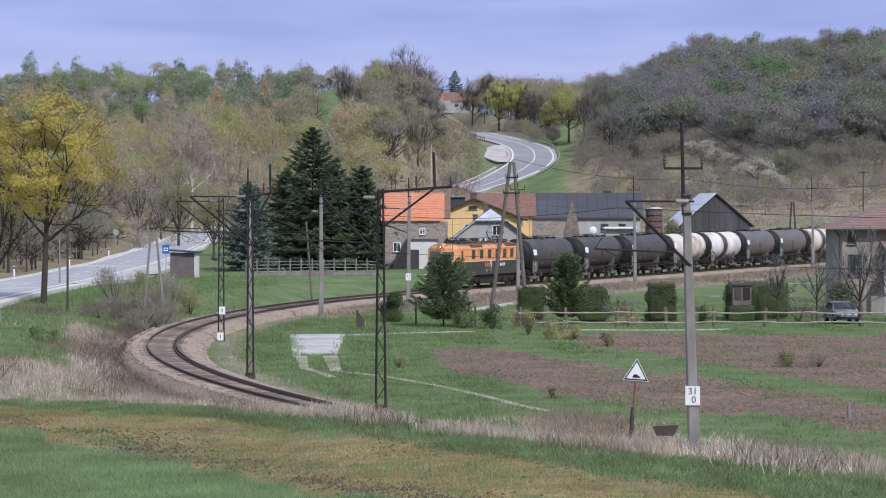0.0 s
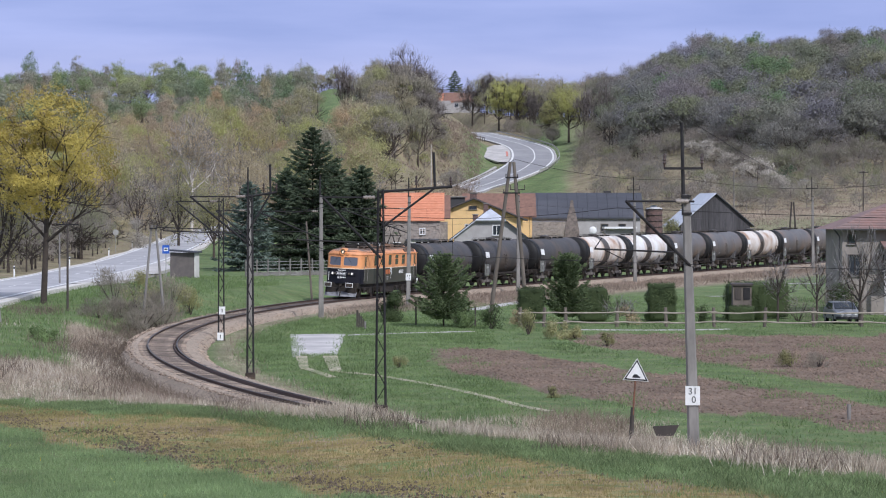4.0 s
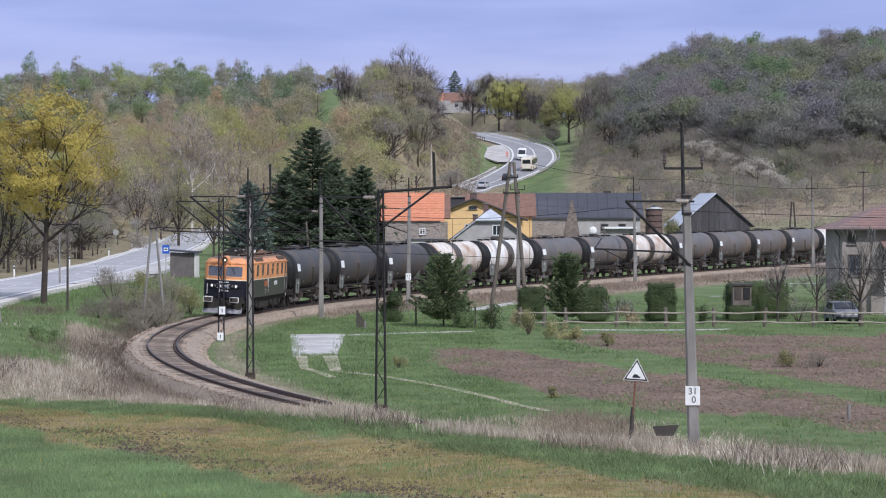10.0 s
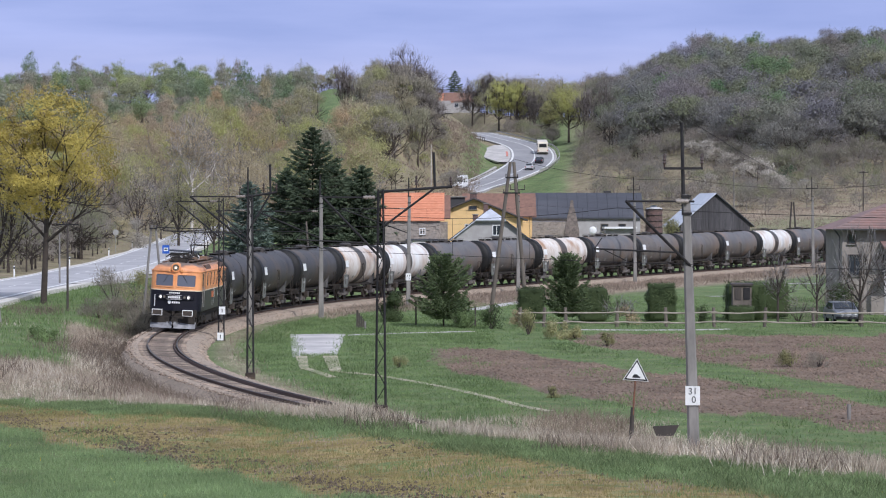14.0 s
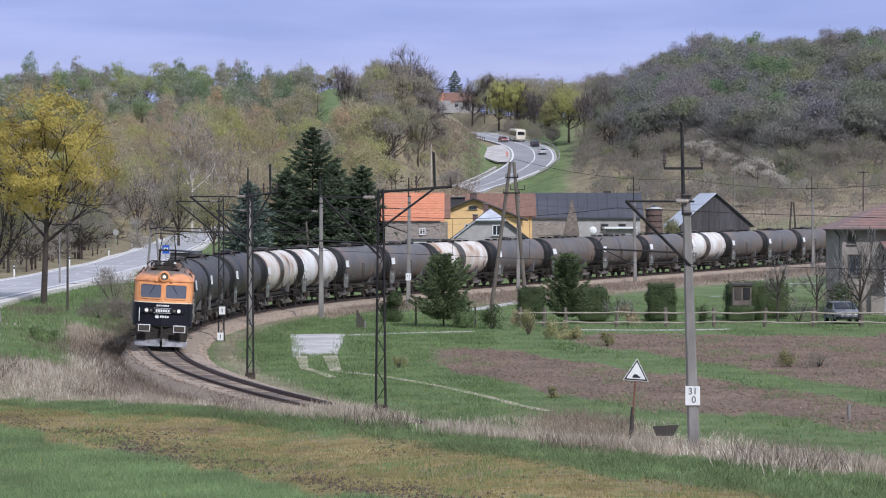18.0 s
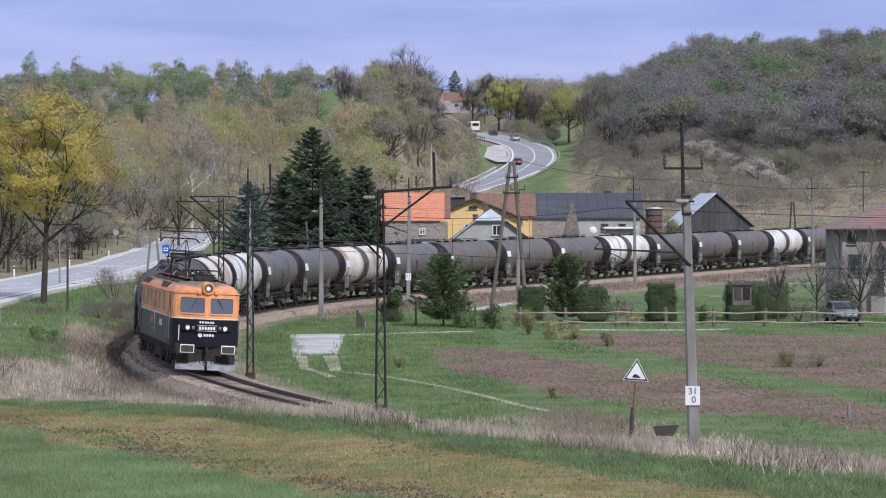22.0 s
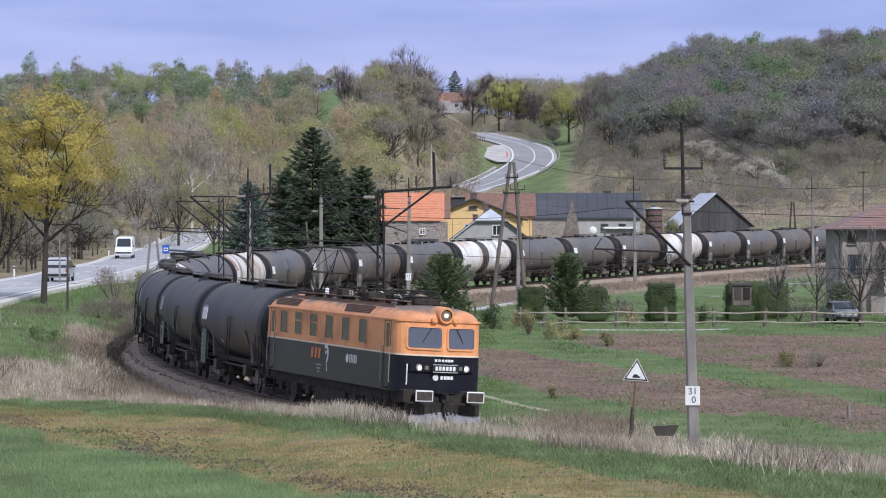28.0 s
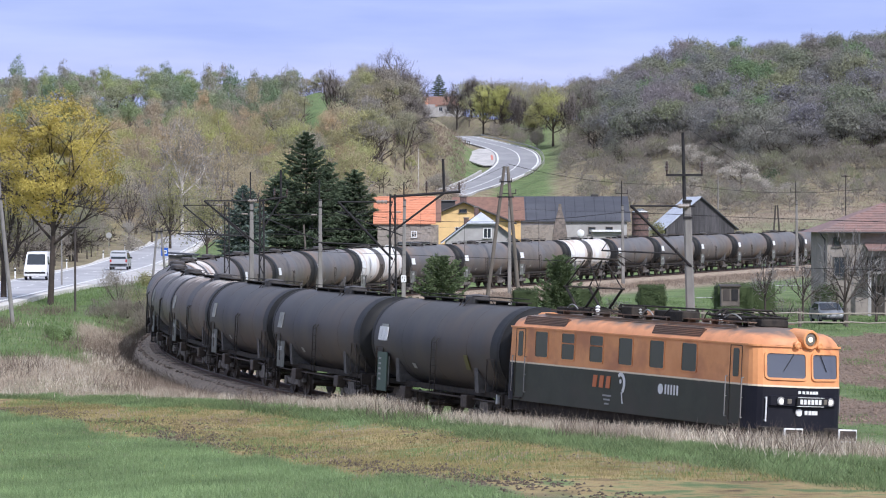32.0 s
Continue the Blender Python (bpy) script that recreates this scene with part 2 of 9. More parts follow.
M["bark"] = mat("dark_bark", (0.075, 0.058, 0.046), (0.045, 0.036, 0.03), 3.0, 0.95, rand=0.2)
M["bark_pale"] = mat("pale_grey_bark", (0.30, 0.27, 0.235), (0.19, 0.165, 0.14), 2.0, 0.95, rand=0.2)
M["birch"] = mat("white_birch_bark", (0.62, 0.58, 0.52), (0.25, 0.22, 0.19), 1.5, 0.9, squash=(1, 1, 0.6))
# twig, bud and fresh-leaf colours raised pale, emulating distant haze
M["twig"] = leafy("bare_twigs", (0.285, 0.25, 0.195), (0.40, 0.355, 0.285), trans=0.5)
M["twig_dark"] = leafy("dark_bare_twigs", (0.19, 0.168, 0.155), (0.29, 0.258, 0.235), trans=0.4)
M["twig_grey"] = leafy("grey_bare_twigs", (0.219, 0.206, 0.194), (0.319, 0.3, 0.281), trans=0.5)
M["leaf_yellow"] = leafy("yellow_spring_leaves", (0.33, 0.27, 0.065), (0.50, 0.41, 0.11), trans=0.4, patch=.5)
M["leaf_lime"] = leafy("lime_spring_leaves", (0.45, 0.46, 0.16), (0.58, 0.57, 0.23), trans=0.55)
M["leaf_green"] = leafy("fresh_green_leaves", (0.175, 0.245, 0.10), (0.275, 0.36, 0.16), trans=0.5)
M["leaf_olive"] = leafy("olive_spring_buds", (0.3, 0.294, 0.144), (0.425, 0.406, 0.206), trans=0.5)
M["leaf_rust"] = leafy("rusty_spring_buds", (0.37, 0.295, 0.18), (0.48, 0.39, 0.245), trans=0.5)
M["blossom"] = leafy("white_blossom", (0.34, 0.31, 0.262), (0.45, 0.42, 0.365), trans=0.2)
M["spruce"] = leafy("dark_spruce_needles", (0.075, 0.105, 0.062), (0.155, 0.195, 0.115), trans=0.3)
M["spruce_blue"] = leafy("blue_spruce_needles", (0.09, 0.125, 0.10), (0.17, 0.21, 0.17), trans=0.25)
M["pine"] = leafy("pine_needles", (0.09, 0.125, 0.06), (0.17, 0.215, 0.10), trans=0.3)
M["hedge"] = leafy("hedge_leaves", (0.043, 0.066, 0.028), (0.09, 0.118, 0.048), trans=0.25)
M["hay"] = leafy("dry_grass", (0.36, 0.30, 0.22), (0.62, 0.55, 0.44), trans=0.3, patch=.7)
M["hay_brown"] = leafy("brown_dry_stalks", (0.25, 0.195, 0.15), (0.39, 0.315, 0.25), trans=0.3)
M["grass"] = leafy("green_grass_blades", (0.115, 0.175, 0.062), (0.21, 0.28, 0.115), trans=0.4, patch=.55)
# near pasture coloured lighter than other grass for the sun it faces
M["pasture"] = leafy("sunlit_pasture_blades", (0.18, 0.26, 0.11), (0.31, 0.40, 0.19), trans=0.4, patch=.35)
M["grass_strip"] = leafy("mown_strip_grass", (0.125, 0.175, 0.075), (0.22, 0.27, 0.125), trans=0.4, patch=.5)
M["grass_olive"] = leafy("yellowing_grass_blades", (0.31, 0.27, 0.11), (0.44, 0.375, 0.165), trans=0.4)
M["rail_wood"] = mat("pale_weathered_rail_wood", (0.34, 0.30, 0.24), (0.24, 0.21, 0.165), 2.0, 0.9)

# far crowns: colours lightened and greyed to stand in for haze
M["wood_tan"] = woody("tan_budding_crowns", [(.48, .36, .22), (.38, .33, .26), (.52, .40, .25), (.36, .37, .15), (.46, .38, .28), (.42, .43, .17), (.33, .29, .23)])
M["wood_hilltop"] = woody("fresh_hazed_hilltop_crowns", [(.20, .275, .155), (.36, .32, .27), (.25, .325, .16), (.31, .31, .21), (.18, .25, .15), (.37, .41, .19), (.34, .31, .28), (.23, .30, .16)])
M["wood_knoll"] = woody("grey_brown_knoll_crowns", [(.36, .31, .25), (.34, .34, .18), (.33, .30, .27), (.40, .36, .22), (.31, .28, .24), (.38, .39, .17)])
M["wood_oak"] = woody("grey_brown_oak_crowns", [(.240, .248, .172), (.222, .217, .224), (.264, .273, .165), (.252, .229, .211), (.216, .236, .165), (.234, .223, .244), (.264, .279, .172), (.204, .223, .158)], .4)
# bare crowns: the purple-grey tint is the hill's haze, put into colour
M["wood_oak_bare"] = woody("bare_haze_tinted_crowns", [(.276, .248, .257), (.300, .267, .257), (.252, .236, .264), (.282, .273, .231)], .4)
# wood edge: shade put into a duller grey-brown than the oaks
M["wood_front"] = woody("shaded_wood_edge", [(.240, .229, .218), (.204, .205, .185), (.258, .248, .218), (.228, .242, .172)], .35)
M["wood_oak_green"] = woody("dull_green_oak_crowns", [(.144, .236, .132), (.204, .273, .145), (.156, .223, .132)], .4)
M["wood_scrub"] = woody("bare_and_budding_scrub", [(.30, .265, .225), (.26, .24, .205), (.27, .28, .16), (.33, .29, .245), (.25, .235, .205)])

# ---------------------------------------------------------------- small mesh tools
def part(name, bm, material, parent=None, label="", smooth=False):
    me = bpy.data.meshes.new(name)
    bm.to_mesh(me)
    bm.free()
    if smooth:
        me.polygons.foreach_set("use_smooth", [True] * len(me.polygons))
    return piece(name, me, material, parent, label)


def piece(name, me, material, parent=None, label=""):
    if material and not me.materials:
        for m in (material if isinstance(material, (list, tuple)) else [material]):
            me.materials.append(M[m] if isinstance(m, str) else m)
    ob = new(name, me)
    if parent:
        ob.parent = parent
    if label:
        ob["label"] = label
    return ob


def empty(name, m, label, category, group=""):
    e = new(name)
    e.empty_display_size = 0.3
    e.matrix_world = m
    return tagged(e, label, category, group)


def box(bm, cx, cy, cz, sx, sy, sz, m=None, bevel=0.0):
    mm = Matrix.Translation((cx, cy, cz)) @ (m or Matrix()) @ Matrix.Diagonal((sx, sy, sz, 1))
    r = bmesh.ops.create_cube(bm, size=1.0, matrix=mm)
    if bevel:
        es = list({e for v in r["verts"] for e in v.link_edges})
        bmesh.ops.bevel(bm, geom=es, offset=bevel, segments=2, affect="EDGES", profile=0.5)
    return r


def rod(bm, a, b, r1, r2=None, seg=8):
    """A tapered round bar from a to b."""
    a, b = Vector(a), Vector(b)
    d = b - a
    q = d.to_track_quat("Z", "Y").to_matrix().to_4x4()
    mm = Matrix.Translation((a + b) / 2) @ q
    bmesh.ops.create_cone(bm, cap_ends=True, segments=seg, radius1=r1, radius2=r1 if r2 is None else r2, depth=d.length, matrix=mm)


def lathe(bm, prof, axis="X", seg=32, centre=(0, 0, 0)):
    """A turned form: prof holds (along, radius)."""
    rings = []
    for a, r in prof:
        ring = []
        for k in range(seg):
            w = 2 * math.pi * k / seg
            p = {"X": (a, r * math.cos(w), r * math.sin(w)), "Y": (r * math.sin(w), a, r * math.cos(w)), "Z": (r * math.cos(w), r * math.sin(w), a)}[axis]
            ring.append(bm.verts.new((p[0] + centre[0], p[1] + centre[1], p[2] + centre[2])))
        rings.append(ring)
    for r0, r1 in zip(rings[:-1], rings[1:]):
        for k in range(seg):
            bm.faces.new((r0[k], r0[(k + 1) % seg], r1[(k + 1) % seg], r1[k]))
    if prof[0][1] > 1e-4:
        bm.faces.new(rings[0][::-1])
    if prof[-1][1] > 1e-4:
        bm.faces.new(rings[-1])
    return rings


def prism(bm, outline, y0, y1, axis="Y"):
    """An outline in the plane across the axis, pushed from y0 to y1."""
    def at(p, t):
        return {"Y": (p[0], t, p[1]), "X": (t, p[0], p[1]), "Z": (p[0], p[1], t)}[axis]
    a = [bm.verts.new(at(p, y0)) for p in outline]
    b = [bm.verts.new(at(p, y1)) for p in outline]
    n = len(a)
    bm.faces.new(a)
    bm.faces.new(b[::-1])
    for k in range(n):
        bm.faces.new((a[k], b[k], b[(k + 1) % n], a[(k + 1) % n]))
    bmesh.ops.recalc_face_normals(bm, faces=bm.faces[:])


# ---------------------------------------------------------------- the line of the railway and of the road
CX, CY, R = 200.66, 173.88, 215.86
H0 = radians(-113.68)
TX, TY = CX + R * math.sin(H0), CY - R * math.cos(H0)


def rail_z(y):
    return 0.0052 * (y - 110) + max(0.0, y - 240) * 0.004


# the old curve is not a true circle: how far the track lies inside it, along its length
SWAY = ((-30, 0.0), (60, 0.0), (80, -0.15), (113, -0.5), (135, -0.32), (163, 0.06), (172, 0.16), (180, 0.40), (200, 0.45), (240, 0.45))


def sway(s):
    return float(np.interp(s, [k[0] for k in SWAY], [k[1] for k in SWAY]))


def sway_soft(s):
    return sum(sway(s + k * 3.0) for k in range(-4, 5)) / 9


def line_at(s):
    """Place and heading of the track at s metres past the start of the curve."""
    if s < 0:
        x, y, a = TX + s * math.cos(H0), TY + s * math.sin(H0), H0
    else:
        a = H0 + s / R
        x, y = CX + R * math.sin(a), CY - R * math.cos(a)
    w = sway_soft(s)
    return x - w * math.sin(a), y + w * math.cos(a), a + (sway_soft(s + 1) - sway_soft(s - 1)) / 2


def cant_at(s):
    return radians(2.86) * min(1.0, max(0.0, (s + 15) / 40.0))


def rail_pose(s, z=0.0):
    x, y, a = line_at(s)
    c = cant_at(s)
    slope = math.asin(-math.sin(a) * (0.0052 + (0.004 if y > 240 else 0)))
    return Matrix.Translation((x, y, rail_z(y) + z)) @ Matrix.Rotation(a, 4, "Z") @ Matrix.Rotation(slope, 4, "Y") @ Matrix.Rotation(-c, 4, "X")


ROAD = [(-33.4, 60, 1.0), (-33.4, 150, 1.1), (-33.6, 220, 1.5), (-34.3, 280, 1.75), (-35.6, 342, 2.25), (-39.0, 433, 3.4), (-39.3, 480, 4.8), (-31, 522, 6.8),
        (-14, 556, 9.4), (1.8, 582, 12.1), (6.4, 598, 13.6), (10.8, 617, 15.2), (14.8, 637, 17.0), (18.2, 657, 18.9), (20.6, 677, 21.0), (21.2, 697, 23.0), (20.7, 712, 24.5),
        (18.5, 728, 26.0), (14.9, 746, 27.5), (10.5, 768, 29.3), (7.7, 790, 30.6), (4, 820, 31.4), (-2, 860, 31.4), (-10, 905, 30.5), (-22, 960, 29.0)]


def spline(pts, step=4.0):
    out = []
    for i in range(len(pts) - 1):
        p0, p1, p2, p3 = (Vector(pts[min(max(i + k, 0), len(pts) - 1)]) for k in (-1, 0, 1, 2))
        n = max(2, int((p2 - p1).length / step))
        for k in range(n):
            t = k / n
            out.append(0.5 * (2 * p1 + (p2 - p0) * t + (2 * p0 - 5 * p1 + 4 * p2 - p3) * t * t + (3 * p1 - p0 - 3 * p2 + p3) * t ** 3))
    out.append(Vector(pts[-1]))
    return out


ROAD_LINE = spline(ROAD)
ROAD_NP = np.array([tuple(p) for p in ROAD_LINE])
ROAD_S = np.concatenate([[0], np.cumsum(np.linalg.norm(np.diff(ROAD_NP[:, :2], axis=0), axis=1))])


ROAD_FINE = np.stack([np.interp(np.arange(0, ROAD_S[-1], 2.0), ROAD_S, ROAD_NP[:, k]) for k in range(3)], 1)


def road_half(y):
    return np.interp(y, [500, 600, 650, 760, 800], [3.7, 3.9, 5.2, 5.0, 4.0])


def road_at(s, off=0.0):
    """Place and heading on the road, off metres to the right of the way out of the valley."""
    x, y, z = (float(np.interp(s, ROAD_S, ROAD_NP[:, k])) for k in range(3))
    x2, y2, z2 = (float(np.interp(s + 1.5, ROAD_S, ROAD_NP[:, k])) for k in range(3))
    x1, y1, z1 = (float(np.interp(s - 1.5, ROAD_S, ROAD_NP[:, k])) for k in range(3))
    a = math.atan2(y2 - y1, x2 - x1)
    return x + off * math.sin(a), y - off * math.cos(a), z, a, (z2 - z1) / 3.0


# ---------------------------------------------------------------- the lie of the land
HILL_D = np.array([0, 350, 420, 520, 620, 740, 850, 1000, 1500, 4000])
HILL_C = np.array([-900, 0, 500, 590, 700, 790, 900, 1000, 1080, 1250, 1568, 2500])
HILL_Z = np.array([
    [0, 0, 2, 8, 18, 29, 38, 44, 60, 60],
    [0, 0, 1, 6, 15, 28, 39, 45, 60, 60],
    [0, 0, 1, 7, 17, 28, 37, 44, 60, 60],
    [0, 0, 1, 9, 20, 33, 43, 44, 52, 52],
    [0, 0, 1, 13, 27, 33, 35, 39, 50, 50],
    [0, 0, .5, 7, 19, 31.5, 37.5, 40, 46, 46],
    [0, 0, .5, 4, 11, 24, 35.5, 40, 46, 46],
    [0, 0, .5, 5, 14, 25, 35.5, 41, 48, 48],
    [0, 0, 1.0, 6, 16, 27.5, 35, 41, 50, 50],
    [0, 0, 2.5, 10, 22, 35, 45, 49, 58, 58],
    [0, 0, 3.0, 12, 25, 38.5, 48, 51, 60, 60],
    [0, 0, 3.0, 12, 25, 37, 45, 48, 58, 58]], float)


def track_side(x, y):
    """Distance from the track's axis, positive outside the curve."""
    d = np.hypot(x - CX, y - CY) - R
    along = (x - TX) * math.cos(H0) + (y - TY) * math.sin(H0)
    ds = (x - TX) * math.sin(H0) - (y - TY) * math.cos(H0)
    return np.where(along < 0, ds, d)


def sm(a, b, v):
    t = np.clip((v - a) / (b - a), 0, 1)
    return t * t * (3 - 2 * t)


def ground_z(x, y):
    x, y = np.atleast_1d(np.asarray(x, float)), np.atleast_1d(np.asarray(y, float))
    rz = 0.0052 * (y - 110) + np.maximum(0, y - 240) * 0.004
    d = track_side(x, y)
    # outside the curve: the near meadow, falling from the hillside to the line, then level to the road
    out = 0.25 + 4.75 * np.clip(1 - y / 105, 0, 2) ** 2.25 + 0.0082 * np.maximum(0, y - 110) + 0.25 * np.sin(x * 0.21 + 1) * np.sin(y * 0.13) * sm(40, 60, y)
    out = out + (0.52 - 0.18 * sm(1, 6, x) + 0.10 * sm(84, 93, y)) * (.4 + .6 * sm(-5, -2.6, x)) * (1 - sm(88, 99, y + 0.5 * x)) * (1 - sm(5, 13, d))
    inn = rz - 0.55
    side = np.where(d > 0, out, inn)
    bank = np.where(d > 0, 4.5 + 3.9 * sm(100, 125, y), 9.0)
    w = sm(2.6, bank, np.abs(d))
    z = (rz - 0.62) * (1 - w) + side * w
    far = sm(330, 420, y)
    z = z * (1 - far) + np.minimum(z, 0.0052 * 240 + 0.7) * far
    # hills
    px = 784 + 5200 * x / np.maximum(y, 60)
    cols = np.stack([np.interp(y, HILL_D, row) for row in HILL_Z])
    f = np.interp(px, HILL_C, np.arange(len(HILL_C)))
    i = np.clip(np.floor(f).astype(int), 0, len(HILL_C) - 2)
    t = f - i
    t = t * t * (3 - 2 * t)
    k = np.arange(len(x))
    z = z + cols[i, k] * (1 - t) + cols[i + 1, k] * t
    z = z + sm(430, 600, y) * 1.2 * np.sin(x * 0.06 + y * 0.021) * np.sin(y * 0.035 - x * 0.03)
    # the road's bed
    near = (y > 40) & (y < 990) & (np.abs(x) < 140)
    if near.any():
        q = np.stack([x[near], y[near]], 1)
        best, zr = np.full(len(q), 1e9), np.zeros(len(q))
        for p in ROAD_FINE:
            dd = (q[:, 0] - p[0]) ** 2 + (q[:, 1] - p[1]) ** 2
            hit = dd < best
            best[hit], zr[hit] = dd[hit], p[2]
        dist = np.sqrt(best)
        half = road_half(q[:, 1])
        ww = 1 - sm(half + 1.5, half + 9.0, dist)
        z[near] = z[near] * (1 - ww) + (zr - 0.35) * ww
    return z


def gz(x, y):
    return float(ground_z(x, y)[0])


# the ground, one sheet to the horizon, finest in front
ys = [-60, -30, 0, 20, 35]
while ys[-1] < 3600:
    y = ys[-1]
    ys.append(y + (0.7 if y < 110 else 1.1 if y < 250 else 1.8 if y < 450 else 4.0 if y < 900 else 60.0))
ys = np.array(ys)
us = np.concatenate([np.linspace(-3.0, -0.24, 14), np.linspace(-0.21, 0.21, 190), np.linspace(0.24, 3.0, 14)])
gx = np.outer(np.maximum(ys, 60), us)
gy = np.repeat(ys[:, None], len(us), 1)
gzz = ground_z(gx.ravel(), gy.ravel())
verts = np.stack([gx.ravel(), gy.ravel(), gzz], 1)
nr, nc = gx.shape
idx = np.arange(nr * nc).reshape(nr, nc)
faces = np.stack([idx[:-1, :-1], idx[:-1, 1:], idx[1:, 1:], idx[1:, :-1]], -1).reshape(-1, 4)


def np_mesh(name, v, f):
    me = bpy.data.meshes.new(name)
    n = f.shape[1]
    me.vertices.add(len(v))
    me.vertices.foreach_set("co", np.ascontiguousarray(v, np.float32).ravel())
    me.loops.add(f.size)
    me.loops.foreach_set("vertex_index", np.ascontiguousarray(f, np.int32).ravel())
    me.polygons.add(len(f))
    me.polygons.foreach_set("loop_start", np.arange(0, f.size, n, dtype=np.int32))
    me.polygons.foreach_set("loop_total", np.full(len(f), n, np.int32))
    me.update(calc_edges=True)
    return me


# which cover grows where: 0 meadow, 1 dry grass, 2 yellowed stubble, 3 ploughed soil, 4 woodland floor
def band(v, lo, hi, soft):
    return sm(lo - soft, lo + soft, v) * (1 - sm(hi - soft, hi + soft, v))


def strip_top(x):
    return np.interp(x, [-16, -12, -9.8, -7.2, -4.0, -2.2, 0, 1.7, 3.0, 4.1, 6.2, 8.1, 14], [104, 104.5, 101, 93, 88.5, 85.8, 81, 75, 71.2, 68, 62.8, 58.8, 48])


def stubble_top(x):
    return np.interp(x, [-15.6, -13.1, -10.5, -8.4, -6.6, -4.7, -2.1, .2, 1.5, 2.7, 4.8, 6.5, 12], [103.2, 99.2, 93.5, 90.8, 89, 85.5, 80, 72.8, 69, 64.2, 59.8, 55.5, 42])


def stubble_low(x):
    return np.interp(x, [-20, -13.2, -10.8, -8.6, -6.9, -5.1, -3.5, -2.1, 4], [98, 87.5, 81.8, 76.5, 74, 69.5, 64, 59, 44])


def covers(x, y):
    d = track_side(x, y)
    wob = 1.5 * np.sin(x * 0.35 + y * 0.11) + 1.0 * np.sin(x * 0.9 - y * 0.23)
    fray = 2.2 * np.sin(x * .8 + 1.3) + 2.0 * np.sin(x * 1.9 + y * .06) + 1.6 * np.sin(x * 4.1 + y * .11 + 2)
    out = d > 0
    # near meadow in strips along the line
    top = strip_top(x) + 1.2 + wob * .35 + fray * .55
    stub_hi, stub_lo = stubble_top(x) + wob * .35 + fray * .5, stubble_low(x) + wob * .3 + fray * .5
    b = x / np.maximum(y, 1)
    patch = band(b, -.2, -.128, .004) * band(y + wob * 2, 132, 172, 4)
    dry = out * sm(top - 2.5, top + 2.5, y) * (1 - sm(162, 176, y + wob * 3)) * (1 - patch * .9) * (0.62 + 0.38 * sm(-0.5, 0.6, np.sin(x * 0.5) + np.sin(y * 0.16 + 1)))
    dry = np.clip(dry + (1 - out) * band(-d, 2.0, 3.8, .9) * 0.55 + (1 - out) * band(-d, 2.0, 13.0, 3) * sm(215, 240, y) * 0.8, 0, 1)
    stub = out * sm(stub_lo - 3, stub_lo + 3.5, y) * (1 - sm(stub_hi - 3, stub_hi + 3, y))
    far_u = x / np.maximum(y, 1)
    l1 = 170 - 4.12 * (x - 7.1)
    l2 = 155 - 2.99 * (x - 3.5)
    l3 = np.interp(x, [-2, 5, 15, 40], [150, 119.5, 100, 60])
    y = y + fray * .45
    field_a = sm(l1 - 3, l1 + 3, y + wob) * (1 - sm(174, 178, y + wob)) * sm(5, 8, x)
    field_b = (1 - sm(l2 - 3, l2 + 2, y + wob)) * sm(l3 - 2, l3 + 2, y + wob) * (y < 160) * sm(-1.5, 1.0, x)
    plough = (~out) * (d < -8) * np.clip(field_a + field_b, 0, 1)
    tt = (y - stub_lo) / np.maximum(stub_hi - stub_lo, 3)
    plough = plough + out * (y < 110) * band(tt + .06 * wob, .0, .40, .16) * (1 - sm(0, 7, x)) * sm(-1.1, .4, np.sin(x * 1.1 + 2) + np.sin(y * .9)) * .95
    plough = plough + out * (y < 112) * np.exp(-((y - stub_lo - 2.6) / 1.7) ** 2) * (1 - sm(-3, 4, x)) * (.42 + .4 * np.sin(x * 1.7 + y * .3))
    wood = np.clip(sm(455, 480, y) * (0.9 - 0.75 * band(far_u, 0.022, 0.043, 0.005) * (1 - sm(700, 720, y)) - .6 * band(far_u, .006, .02, .004) * band(y, 600, 720, 10)), 0, 1)
    wood = np.clip(wood + .9 * sm(250, 262, y) * (1 - sm(-36500, -34500, x * 1000 + (440 - y) * 4)) * (y < 470), 0, 1)
    wood = wood * (1 - band(far_u, -.047, -.026, .004) * sm(600, 640, y)) * (1 - .8 * band(far_u, .03, .062, .006) * sm(640, 670, y))
    dry = np.clip(dry + sm(365, 395, y) * sm(.03, .05, far_u) * .5 + sm(440, 470, y) * sm(.046, .06, far_u) * .5, 0, 1)
    return dry, stub, np.clip(plough, 0, 1), wood


dry, stub, plough, wood = covers(gx.ravel(), gy.ravel())
gme = np_mesh("ground", verts, faces)
gme.polygons.foreach_set("use_smooth", [True] * len(gme.polygons))
ca = gme.color_attributes.new("cover", "FLOAT_COLOR", "POINT")
ca.data.foreach_set("color", np.stack([dry, stub, plough, wood], 1).astype(np.float32).ravel())


